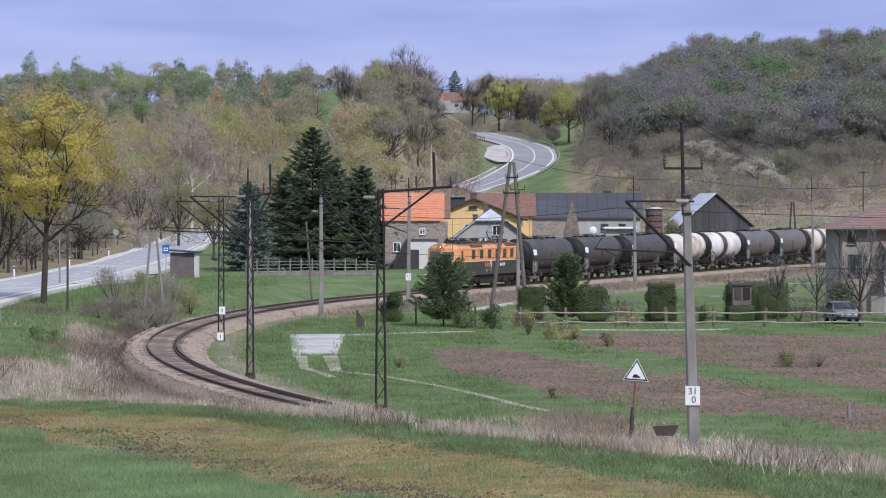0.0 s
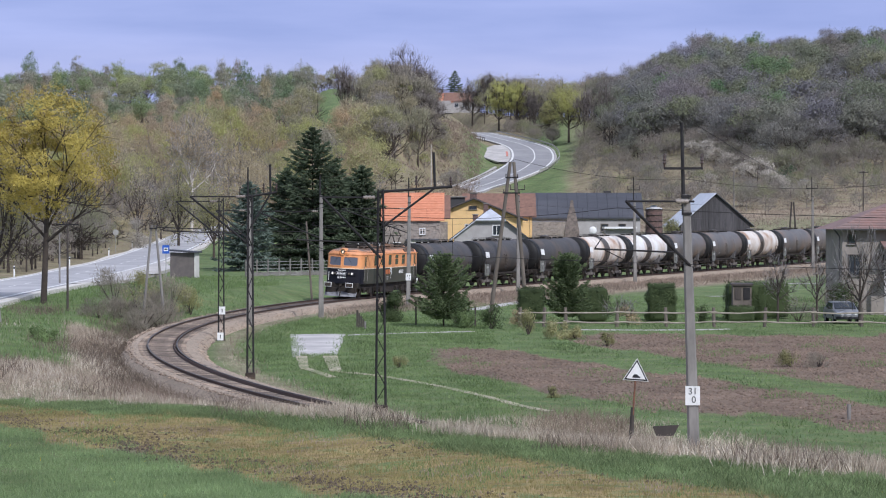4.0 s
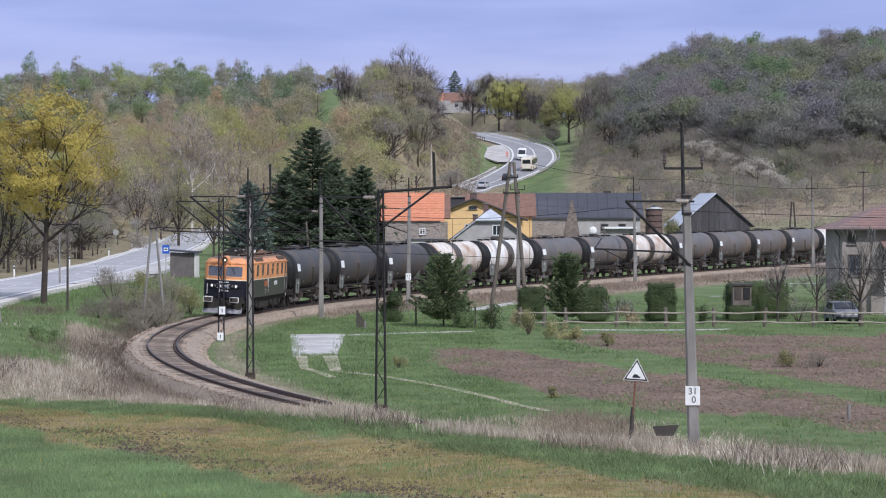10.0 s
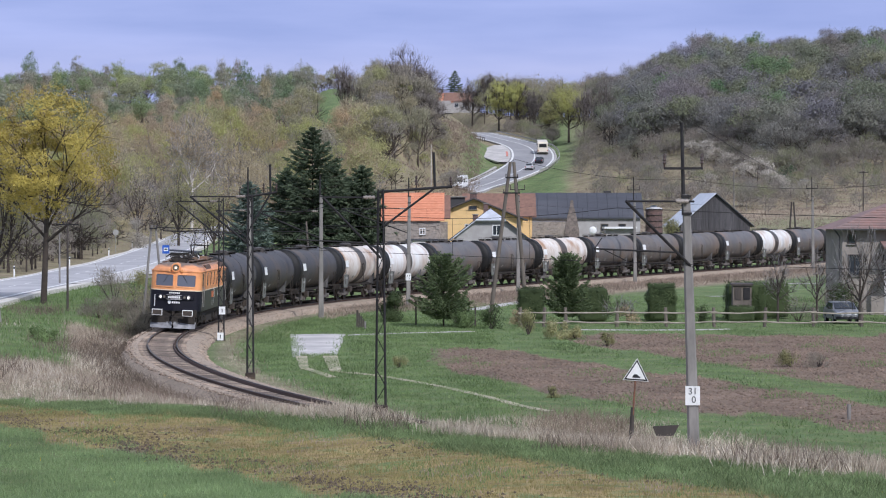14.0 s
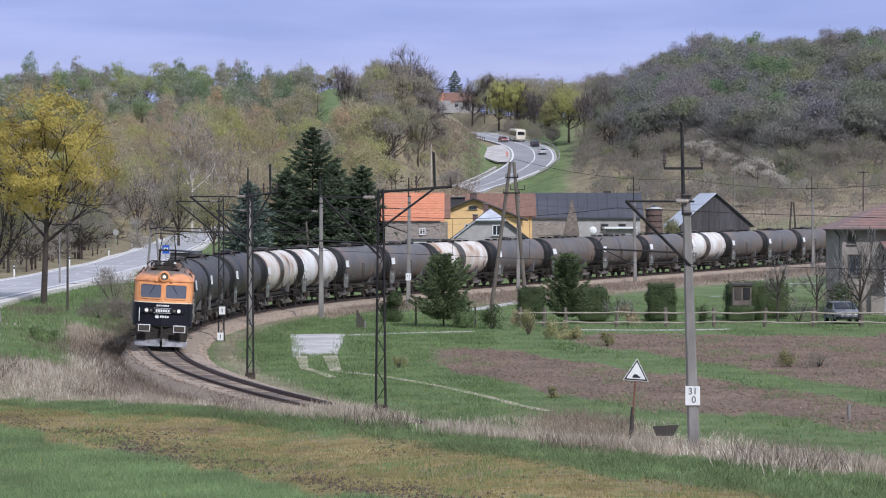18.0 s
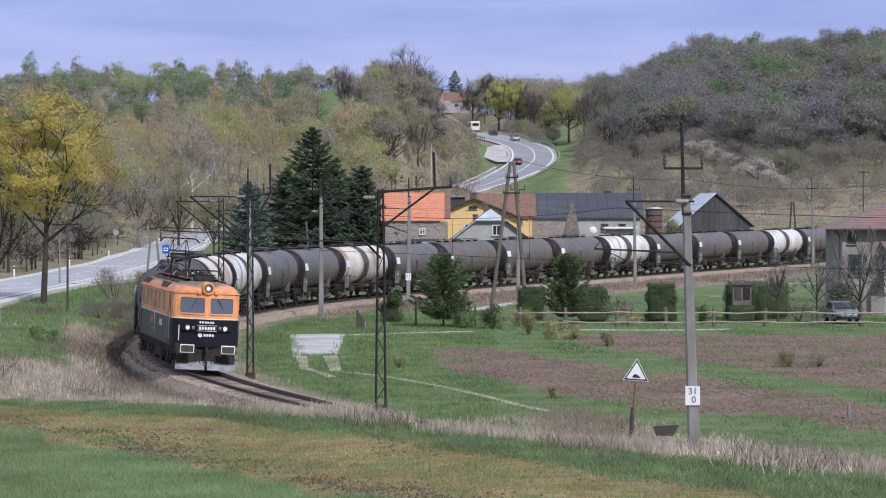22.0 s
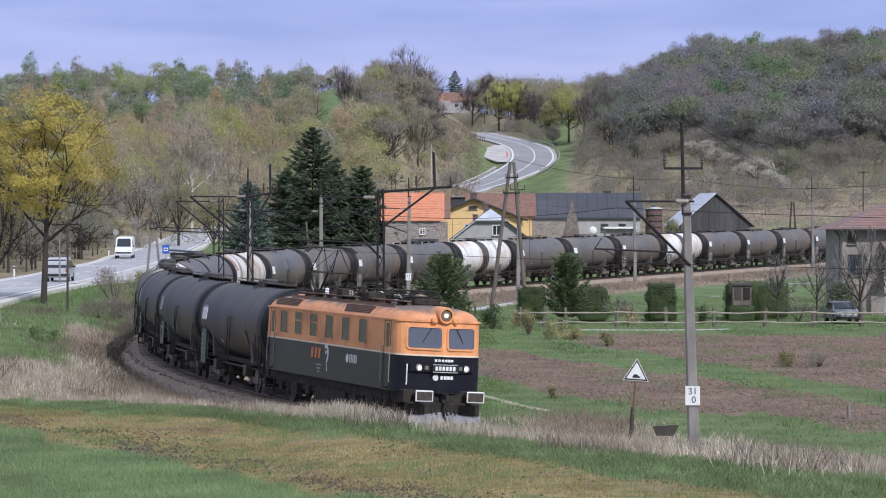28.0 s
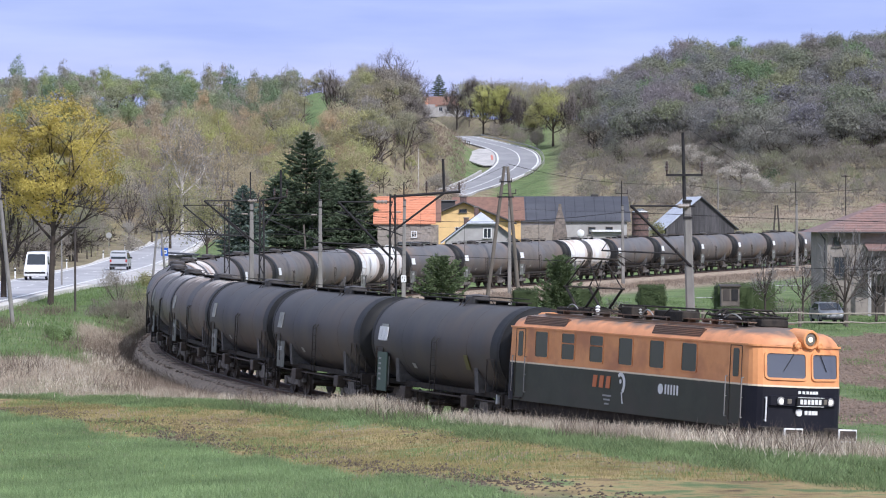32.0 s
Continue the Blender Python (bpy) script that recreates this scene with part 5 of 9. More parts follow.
for i, (L, st) in enumerate(zip(LENGTHS, STYLES)):
    B = 12.4 if i < 7 else L
    if (B, st) in models:
        w = copy_thing(models[(B, st)], Matrix())
        wh = [(c, .46) for c in w.children if c.name.startswith("wheelset")]
    else:
        w, wh = tank_wagon(B, st)
        models[(B, st)] = w
    WAGONS.append((w, wh, back + L / 2))
    back += L
# the first wagon carries a white painted mark, a green data board and a yellow patch on its outer side
first = WAGONS[0][0]
half_ = 12.4 / 2 - .72
for name_, x_, zc, wd, ht, col_, words_ in (("painted_mark", -half_ * .80, 2.78, .85, .48, "white", "white painted mark as a plain shape"), ("yellow_patch", half_ * .52, 2.1, .32, .5, "patch_olive", "faded yellow patch")):
    w0 = math.asin((zc - 2.58) / 1.46)
    bm = bmesh.new()
    for k in range(3 if name_ == "painted_mark" else 1):
        n_ = 3 if name_ == "painted_mark" else 1
        box(bm, x_ + (k - (n_ - 1) / 2) * wd / n_, -math.cos(w0) * 1.492, zc, wd / n_ * (.88 if n_ > 1 else 1), .016, ht, Matrix.Rotation(-w0, 4, "X"))
    part(name_, bm, col_, first, words_)
bm = bmesh.new()
box(bm, -half_ * .80, -1.46, 1.45, .85, .04, 1.35, bevel=.01)
board_ = part("data_board", bm, "board_green", first, "green data board")
for k in range(5):
    bm = bmesh.new()
    box(bm, -half_ * .80 - .2, -1.484, 1.9 - k * .18, .22, .008, .07)
    part("board_bar", bm, "grey_sign", board_)


# ---------------------------------------------------------------- plants
def tri_cloud(points, size, rng, flat=0.0, stretch=1.0, along=None, normals=None):
    """A small leaf-shaped triangle at each point, turned at random."""
    n = len(points)
    a = rng.normal(size=(n, 3))
    if along is not None:
        a = along + a * 0.35
    a /= np.linalg.norm(a, axis=1)[:, None] + 1e-9
    if normals is not None:
        w = normals + rng.normal(size=(n, 3)) * 0.25
        w /= np.linalg.norm(w, axis=1)[:, None] + 1e-9
        a -= w * (a * w).sum(1)[:, None]
        a /= np.linalg.norm(a, axis=1)[:, None] + 1e-9
        b = np.cross(w, a)
    else:
        b = rng.normal(size=(n, 3))
        b -= a * (a * b).sum(1)[:, None]
    b /= np.linalg.norm(b, axis=1)[:, None] + 1e-9
    sz = size * rng.uniform(0.6, 1.4, (n, 1))
    v = np.stack([points - a * sz * stretch - b * sz * 0.5, points - a * sz * 0.2 * stretch + b * sz * 0.6, points + a * sz * stretch], 1).reshape(-1, 3)
    return v, np.arange(3 * n).reshape(-1, 3)


def grow(rng, height, crown_w, trunk_frac=0.28, levels=3, fork=4, lean=0.0, up=0.55, r0=None):
    """Limbs of a broad-leaved tree as (start, end, radius, radius) and the twig ends."""
    limbs, tips = [], []
    r0 = r0 or height * 0.016
    base = np.array([0.0, 0, -0.2])
    top = np.array([lean * height * 0.15, 0, height * trunk_frac])
    limbs.append((base, top, r0 * 1.25, r0 * 0.85))

    def branch(p, d, length, r, lev):
        q = p + d * length
        bend = q + rng.normal(size=3) * length * 0.08
        limbs.append((p, bend, r, r * 0.6))
        if lev == 0:
            tips.append((bend, d))
            return
        for k in range(fork if lev > 1 else 3):
            nd = d * 0.75 + rng.normal(size=3) * 0.55 + np.array([0, 0, up * 0.25])
            nd[:2] *= crown_w / height * 1.35
            nd /= np.linalg.norm(nd)
            t = rng.uniform(0.45, 1.0)
            branch(p + (bend - p) * t, nd, length * rng.uniform(0.55, 0.8), r * 0.5, lev - 1)
    crown_h = height * (1 - trunk_frac)
    # a leader and the main limbs round it
    for k in range(fork + 3):
        t = k / (fork + 2)
        a = k * 2.4 + rng.uniform(-.3, .3)
        out = 0.15 if k == fork + 2 else 0.75 - 0.35 * t
        d = np.array([math.cos(a) * out * crown_w / height * 2.0, math.sin(a) * out * crown_w / height * 2.0, up + 0.5 * t])
        d /= np.linalg.norm(d)
        branch(base + (top - base) * (0.72 + 0.28 * t), d, crown_h * rng.uniform(0.36, 0.46) * (1.1 if k == fork + 2 else 1), r0 * 0.55, levels - 1)
    limbs.append((top, top + np.array([lean, 0, crown_h * 0.35]), r0 * .8, r0 * .3))
    return limbs, tips


def limbs_mesh(limbs, seg=5, rmin=0.0):
    vs, fs = [], []
    for p, q, r1, r2 in limbs:
        d = q - p
        ln = np.linalg.norm(d)
        if ln < 1e-6:
            continue
        d = d / ln
        u = np.cross(d, [0.31, 0.95, 0.05])
        u /= np.linalg.norm(u)
        w = np.cross(d, u)
        b = len(vs)
        for c, r in ((p, max(r1, rmin)), (q, max(r2, rmin))):
            for k in range(seg):
                a = 2 * math.pi * k / seg
                vs.append(c + (u * math.cos(a) + w * math.sin(a)) * r)
        for k in range(seg):
            j = (k + 1) % seg
            fs.append((b + k, b + j, b + seg + j, b + seg + k))
    return np.array(vs), np.array(fs)


def scatter_tips(tips, n, spread, rng, z_min=0.0):
    idx = rng.integers(0, len(tips), n)
    c = np.array([t[0] for t in tips])[idx]
    d = np.array([t[1] for t in tips])[idx]
    return c + rng.normal(size=(n, 3)) * spread, d


def broad_tree(name, x, y, height, crown_w, leaf, bark, label, seed, leaves=5000, leaf_size=0.16, trunk_frac=0.28, levels=3, twiggy=0, fork=4, spread=0.6, group="", turn=0.0, lean=0.0, r0=None, up=.55, rmin=.012, dome=None):
    rng = np.random.default_rng(seed)
    limbs, tips = grow(rng, height, crown_w, trunk_frac, levels, fork, lean, up, r0)
    # bring the crown to its size
    tp = np.array([t[0] for t in tips])
    kz = (height * 0.97 - height * trunk_frac) / max(tp[:, 2].max() - height * trunk_frac, 1)
    kw = crown_w / 2 / np.percentile(np.hypot(tp[:, 0], tp[:, 1]), 96)

    def fit(p):
        p = p.copy()
        if p[2] > height * trunk_frac * 0.7:
            w = min(1, (p[2] - height * trunk_frac * 0.7) / (height * 0.1))
            p[0] *= 1 + (kw - 1) * w
            p[1] *= 1 + (kw - 1) * w
            if p[2] > height * trunk_frac:
                p[2] = height * trunk_frac + (p[2] - height * trunk_frac) * kz
        return p
    limbs = [(fit(a), fit(b), r1, r2) for a, b, r1, r2 in limbs]
    tips = [(fit(a), d) for a, d in tips]
    ob = empty(name, Matrix.Translation((x, y, gz(x, y))) @ Matrix.Rotation(turn, 4, "Z"), label, "tree", group)
    v, f = limbs_mesh(limbs, 6 if rmin < .02 else 4, rmin)
    tr = piece("trunk", np_mesh("trunk", v, f), bark, ob)
    tr.data.polygons.foreach_set("use_smooth", [True] * len(tr.data.polygons))
    vs, fs, base = [], [], 0
    if twiggy:
        p, d = scatter_tips(tips, twiggy, spread * 0.8, rng)
        tv, tf = tri_cloud(p, 0.035 if rmin < .02 else .055, rng, stretch=11, along=d + np.array([0, 0, .3]))
        tw = piece("branchwork", np_mesh("branchwork", tv, tf), "twig_grey" if rmin < .02 or leaves else "twig_dark", ob)
        tw["kind"] = "stuff"
    if leaves:
        p, d = scatter_tips(tips, leaves, spread, rng)
        if dome:
            # leaf masses in lumps over a domed crown: centre height, half height and half width as shares, lump size
            zc, hz_, hw_, lump = dome
            k = 130
            u = rng.normal(size=(k, 3))
            u /= np.linalg.norm(u, axis=1)[:, None]
            c = u * rng.uniform(.05, 1.0, (k, 1)) ** .36 * np.array([crown_w * hw_, crown_w * hw_, height * hz_]) + np.array([0, 0, height * zc])
            c[:, :2] *= np.clip(1.25 - .45 * (c[:, 2:] - height * (zc - hz_)) / (2 * height * hz_), .7, 1.15)
            i = rng.integers(0, k, leaves)
            v = rng.normal(size=(leaves, 3))
            v /= np.linalg.norm(v, axis=1)[:, None]
            p = c[i] + v * rng.uniform(.2, 1.05, (leaves, 1)) ** .5 * (rng.uniform(.7, 1.25, (k, 1)) * lump * crown_w)[i] * np.array([1, 1, .62])
        away = p - np.array([0, 0, height * .55])
        away /= np.linalg.norm(away, axis=1)[:, None]
        lv, lf = tri_cloud(p, leaf_size, rng, normals=away + rng.normal(size=p.shape) * .3)
        piece("crown", np_mesh("crown", lv, lf), leaf, ob)
    return ob


def conifer(name, x, y, height, width, leaf, label, seed, whorls=26, lowest=0.06, per=9, needle=0.16, dense=26, group="", taper=.85, lift=-.22, ragged=.72):
    rng = np.random.default_rng(seed)
    ob = empty(name, Matrix.Translation((x, y, gz(x, y))), label, "tree", group)
    limbs = [(np.array([0, 0, -.2]), np.array([0, 0, height * .98]), height * .014, .02)]
    pts, dirs = [], []
    for k in range(whorls):
        t = k / (whorls - 1)
        z = height * (lowest + (0.97 - lowest) * t)
        reach = width / 2 * (1 - t) ** taper * rng.uniform(.8, 1.12) + 0.12
        n = max(4, int(per * (1 - .5 * t)))
        for j in range(n):
            a = 2 * math.pi * (j + rng.uniform(-.3, .3)) / n + k * 1.3
            L = reach * rng.uniform(ragged, 1.18)
            droop = lift + 0.55 * t
            e = np.array([math.cos(a) * L, math.sin(a) * L, z + L * droop])
            s = np.array([0, 0, z])
            limbs.append((s, e, .03, .008))
            m = int(dense * (0.35 + L / (width / 2)))
            u = rng.uniform(.12, 1.05, (m, 1)) ** .8
            q = s + (e - s) * u
            q[:, 2] -= 0.10 * L * np.sin(u[:, 0] * 3.0)
            sidew = np.array([-math.sin(a), math.cos(a), 0]) * rng.normal(size=(m, 1)) * 0.16 * L * (1.05 - u * .7)
            pts.append(q + sidew + rng.normal(size=(m, 3)) * .05)
            dirs.append(np.repeat(((e - s) / np.linalg.norm(e - s))[None], m, 0) + sidew * 1.2 + np.array([0, 0, -.25]))
    v, f = limbs_mesh(limbs, 5)
    piece("trunk", np_mesh("trunk", v, f), "bark", ob)
    p, d = np.concatenate(pts), np.concatenate(dirs)
    lv, lf = tri_cloud(p, needle, rng, stretch=1.7, along=d)
    piece("crown", np_mesh("crown", lv, lf), leaf, ob)
    return ob


def bush(name, x, y, w, h, leaf, label, seed, n=900, size=0.07, stems=True, category="bush", group="", boxy=0.0, depth=None):
    rng = np.random.default_rng(seed)
    ob = empty(name, Matrix.Translation((x, y, gz(x, y))), label, category, group)
    depth = depth or w
    u = rng.normal(size=(n, 3))
    u /= np.linalg.norm(u, axis=1)[:, None]
    if boxy:
        q = rng.uniform(-1, 1, (n, 3))
        ax = rng.integers(0, 3, n)
        q[np.arange(n), ax] = np.sign(q[np.arange(n), ax])
        u = u * (1 - boxy) + q * boxy
    out = u.copy()
    rad = rng.uniform(.7, 1.04, (n, 1)) ** .5
    p = u * rad * np.array([w / 2, depth / 2, h / 2]) + np.array([0, 0, h / 2])
    if not boxy:
        # a heap of uneven lumps, wider at the foot
        k = 9
        c = rng.uniform(-1, 1, (k, 3)) * np.array([w * .34, depth * .34, h * .36]) + np.array([0, 0, h * .48])
        c[:, :2] *= 1.25 - c[:, 2:] / h * .6
        rr = rng.uniform(.3, .62, (k, 1)) * math.sqrt(w * h) * .5
        i = rng.integers(0, k, n)
        p = c[i] + u * rng.uniform(.35, 1.05, (n, 1)) ** .5 * rr[i] + rng.normal(size=(n, 3)) * .05 * h
    lump = 1 + .12 * np.sin(p[:, :1] * 4 + seed) * np.sin(p[:, 2:] * 5)
    p[:, :2] *= lump
    p[:, 2] = np.maximum(p[:, 2], .03)
    if stems:
        limbs = [(np.array([0, 0, -.1]), np.array([rng.normal() * w * .2, rng.normal() * depth * .2, h * .75]), .03, .01) for _ in range(7)]
        v, f = limbs_mesh(limbs, 4)
        piece("branchwork", np_mesh("branchwork", v, f), "bark", ob)["kind"] = "stuff"
    if boxy > .5:
        bm = bmesh.new()
        box(bm, 0, 0, h * .47, w * .84, depth * .84, h * .86, bevel=.15)
        part("inner_foliage", bm, leaf, ob)
    if leaf in ("twig", "twig_grey", "hay_brown"):
        lv, lf = tri_cloud(p, size * .34, rng, stretch=5.5, along=out * .6 + np.array([0, 0, .7]))
    else:
        lv, lf = tri_cloud(p, size, rng, normals=out + np.array([0, 0, .25]))
    piece("foliage", np_mesh("foliage", lv, lf), leaf, ob)
    return ob


def tree_template(rng, height, width, n, size, twig_share, form):
    """A far tree: limbs, and twigs and leaves gathered in lumps over a domed crown."""
    limbs, tips = grow(rng, height, width, 0.26, 2, 3)
    lv, lf = limbs_mesh(limbs, 3, 0.05)
    k = 34
    u = rng.normal(size=(k, 3))
    u[:, 2] = np.where(u[:, 2] < -.5, -u[:, 2], u[:, 2])
    u /= np.linalg.norm(u, axis=1)[:, None]
    axes = {"round": (.40, .40, .33, .62), "tall": (.36, .36, .42, .54), "low": (.44, .44, .40, .46), "bush": (.46, .46, .46, .42)}[form]
    c = u * rng.uniform(.55, 1.0, (k, 1)) * np.array([width * axes[0], width * axes[1], height * axes[2]]) + np.array([0, 0, height * axes[3]])
    if form == "tall":
        c[:, :2] *= np.clip(1.45 - c[:, 2:] / height, .25, 1.1)
    i = rng.integers(0, k, n)
    v = rng.normal(size=(n, 3))
    v[:, 2] = np.where(v[:, 2] < -.3, -v[:, 2] * .6, v[:, 2])
    v /= np.linalg.norm(v, axis=1)[:, None]
    rr = rng.uniform(.11, .22, (k, 1)) * width
    p = c[i] + v * rr[i] * rng.uniform(.15, 1.05, (n, 1)) ** .5
    mid = p - np.array([0, 0, height * .42])
    mid /= np.linalg.norm(mid, axis=1)[:, None]
    m = int(n * twig_share)
    tv, tf = tri_cloud(p[:m], size * .26, rng, stretch=11, along=mid[:m] + np.array([0, 0, .55]))
    bv, bf = tri_cloud(p[m:], size, rng, normals=v[m:] * .8 + mid[m:] * .5)
    return (lv, lf), (np.concatenate([tv, bv]), np.concatenate([tf, bf + len(tv)]))


def woods(name, label, spots, leaf, bark, seed, height, width, n=420, size=.42, twig_share=.5, form="round", variants=5):
    """A stand of far trees as one growth; every tree has a tint of its own."""
    rng = np.random.default_rng(seed)
    temps = [tree_template(rng, height * rng.uniform(.85, 1.1), width * rng.uniform(.85, 1.15), n, size, twig_share, form) for _ in range(variants)]
    LV, LF, BV, BF, TI, lo, bo = [], [], [], [], [], 0, 0
    xs, ys_ = np.array([p[0] for p in spots]), np.array([p[1] for p in spots])
    zs = ground_z(xs, ys_)
    for x, y, z in zip(xs, ys_, zs):
        (v1, f1), (v2, f2) = temps[rng.integers(variants)]
        a, k = rng.uniform(0, 6.28), rng.uniform(.72, 1.2)
        ca_, sa_ = math.cos(a) * k, math.sin(a) * k
        rot = np.array([[ca_, sa_, 0], [-sa_, ca_, 0], [0, 0, k * rng.uniform(.9, 1.1)]])
        off = np.array([x, y, z])
        LV.append(v1 @ rot + off), LF.append(f1 + lo), BV.append(v2 @ rot + off), BF.append(f2 + bo)
        TI.append(np.full(len(v2), rng.uniform(0, 1)))
        lo += len(v1)
        bo += len(v2)
    me = np_mesh(name, np.concatenate(BV), np.concatenate(BF))
    at_ = me.attributes.new("tint", "FLOAT", "POINT")
    at_.data.foreach_set("value", np.concatenate(TI).astype(np.float32))
    ob = tagged(piece(name, me, leaf), label, "woods", kind="stuff")
    tr = piece("trunks", np_mesh("trunks", np.concatenate(LV), np.concatenate(LF)), bark, ob)
    tr["kind"] = "stuff"
    return ob


def spots(n, seed, b0, b1, d0, d1, keep=None, road_gap=7.0):
    """Places spread over a sector: bearings in thousandths, distances in metres."""
    rng = np.random.default_rng(seed)
    out = []
    tries = 0
    while len(out) < n and tries < n * 30:
        tries += 1
        d = math.sqrt(rng.uniform(d0 * d0, d1 * d1))
        b = rng.uniform(b0, b1)
        x = b / 1000 * d
        if road_gap and np.hypot(ROAD_NP[:, 0] - x, ROAD_NP[:, 1] - d).min() < road_gap:
            continue
        if keep and not keep(b, d):
            continue
        out.append((x, d))
    return out


# hillside woods, from the nearest edge up to the skyline
def left_wood(b, d):
    """Left of the road's cutting; a meadow lies open behind the saddle, and the knoll's right flank stays grass."""
    return d > 440 and (b < -20 or (d > 520 and b < -6 - max(0, 600 - d) * .12 and d < 720)) and not (-45 < b < -28 and d > 585)


def right_wood(b, d):
    return b > 48.5 + max(0, 735 - d) * .085 and d > max(548, 612 - max(0, b - 82) * 2.2)


def front_wood(b, d):
    return right_wood(b, d) and not right_wood(b, d - 45)


def slope_scrub(b, d):
    return b > 52 and d > 455 + max(0, 100 - b) * 1.4


def wood_edge(b, d):
    e = max(548, 612 - max(0, b - 82) * 2.2)
    return e - 14 < d < e + 12 and b > 52 + max(0, 735 - d) * .13


woods("tan_woods", "tan and peach-brown budding trees on the lower hillside", spots(150, 1, -168, -22, 440, 640, left_wood), "wood_tan", "bark_pale", 11, 12, 8, n=1700, size=.16, twig_share=.55)
woods("tall_tan_woods", "slender tan trees on the lower hillside", spots(60, 3, -168, -40, 450, 690, left_wood), "wood_tan", "bark_pale", 13, 13, 6, n=1300, size=.16, twig_share=.6, form="tall")
woods("hilltop_woods", "fresh green and grey trees along the hilltop", spots(170, 4, -168, -45, 640, 880, left_wood), "wood_hilltop", "bark", 14, 10.3, 8, n=1700, size=.21, twig_share=.25)
woods("hilltop_spires", "slender wispy trees standing up from the hilltop", spots(34, 5, -168, -52, 700, 850, left_wood), "wood_hilltop", "bark_pale", 24, 15.5, 6.5, n=1400, size=.19, twig_share=.45, form="tall")
woods("knoll_woods", "grey-brown and olive budding woods on the knoll", spots(120, 2, -50, -5, 520, 720, left_wood), "wood_knoll", "bark", 12, 11, 7, n=1600, size=.17, twig_share=.5)
woods("oak_woods", "dense olive and grey-brown crowns on the steep hill", spots(250, 15, 44, 172, 548, 870, right_wood), "wood_oak", "bark", 15, 11.2, 11, n=1900, size=.25, twig_share=.25)
woods("oak_woods_bare", "bare crowns tinted purple-grey for haze in the woods on the steep hill", spots(80, 26, 44, 172, 548, 870, right_wood), "wood_oak_bare", "bark", 26, 11.8, 10, n=1900, size=.21, twig_share=.6)
woods("wood_front", "shaded grey-brown growth along the front of the steep wood", spots(95, 27, 52, 172, 548, 640, front_wood), "wood_front", "bark", 27, 10, 9.5, n=1800, size=.17, twig_share=.5, form="low")
woods("oak_woods_green", "dull green crowns in the woods on the steep hill", spots(14, 36, 62, 172, 600, 860, right_wood), "wood_oak_green", "bark", 36, 12.5, 10, n=1800, size=.23, twig_share=.1)
woods("slope_scrub", "leafless scrub on the open slope below the wood", spots(230, 7, 46, 172, 425, 612, slope_scrub), "wood_scrub", "bark_pale", 17, 4.0, 4.2, n=520, size=.13, twig_share=.7, form="low")
woods("edge_scrub", "pale leafless thicket along the foot of the wood", spots(150, 49, 50, 172, 520, 626, wood_edge), "wood_scrub", "bark_pale", 49, 5.4, 5.0, n=620, size=.15, twig_share=.7, form="low")
woods("slope_blossom", "white blossoming thorn scrub at the foot of the wood", [(b * d / 1000, d) for b, d in ((85, 586), (90, 574), (93, 566), (97, 556), (101, 546), (104, 538), (107, 530), (110, 524), (113, 514))], "blossom", "bark", 48, 4.6, 5, n=900, size=.15, twig_share=.28, form="low")
woods("slope_scrub_tan", "budding scrub at the foot of the hillside", spots(110, 8, -165, 0, 415, 520), "wood_tan", "bark", 18, 5, 4.8, n=560, size=.14, twig_share=.6, form="low")
woods("roadside_scrub", "bare scrub along the roadside", spots(150, 9, -176, -112, 262, 440, lambda b, d: b * d < -36500 - (440 - d) * 4), "wood_scrub", "bark", 19, 6.2, 4.8, n=1100, size=.13, twig_share=.65, form="bush")
woods("knoll_scrub", "leafless and budding scrub on the flank of the knoll", spots(150, 31, -18, 6, 560, 705, lambda b, d: b < 6 - (d - 600) * .1, 9), "wood_knoll", "bark_pale", 31, 4.4, 4.2, n=560, size=.15, twig_share=.6, form="low")
woods("saddle_trees", "small bare trees along the open saddle of the hill", spots(26, 39, -52, -24, 850, 900, None, 9), "wood_knoll", "bark", 39, 6.5, 5, n=700, size=.17, twig_share=.65)
woods("skyline_trees", "bare grey trees along the skyline behind the road", spots(120, 33, 12, 56, 800, 930, None, 9), "wood_knoll", "bark", 33, 11, 8, n=1000, size=.17, twig_share=.65)
woods("bank_scrub", "leafless scrub along the upper road", spots(30, 34, 22, 38, 660, 790, None, 8), "wood_scrub", "bark_pale", 34, 4.5, 4.5, n=560, size=.14, twig_share=.6, form="low")
woods("bank_thicket", "budding scrub on the bank between the upper road and the wood", spots(34, 35, 46, 64, 600, 720, None, 12), "wood_scrub", "bark_pale", 35, 4.6, 4.6, n=560, size=.15, twig_share=.6, form="low")


# ---------------------------------------------------------------- overhead line and poles
def at(b, d):
    """A place by bearing (thousandths to the right of straight ahead) and distance."""
    return b / 1000 * d, d


def pin_insulator(parent, p, h=0.35, r=.07):
    bm = bmesh.new()
    lathe(bm, [(0, r * .4), (h * .3, r * .5), (h * .35, r), (h * .5, r * .5), (h * .55, r), (h * .75, r * .5), (h * .8, r * .9), (h, r * .4)], "Z", 10, p)
    return part("insulator", bm, "insulator", parent, "dark porcelain insulator")


def axis_point(x, y):
    """The nearest point of the track's axis, and the distance along it."""
    best = min((math.hypot(line_at(s)[0] - x, line_at(s)[1] - y), s) for s in np.arange(-180, 230, 1.0))
    return best[1]


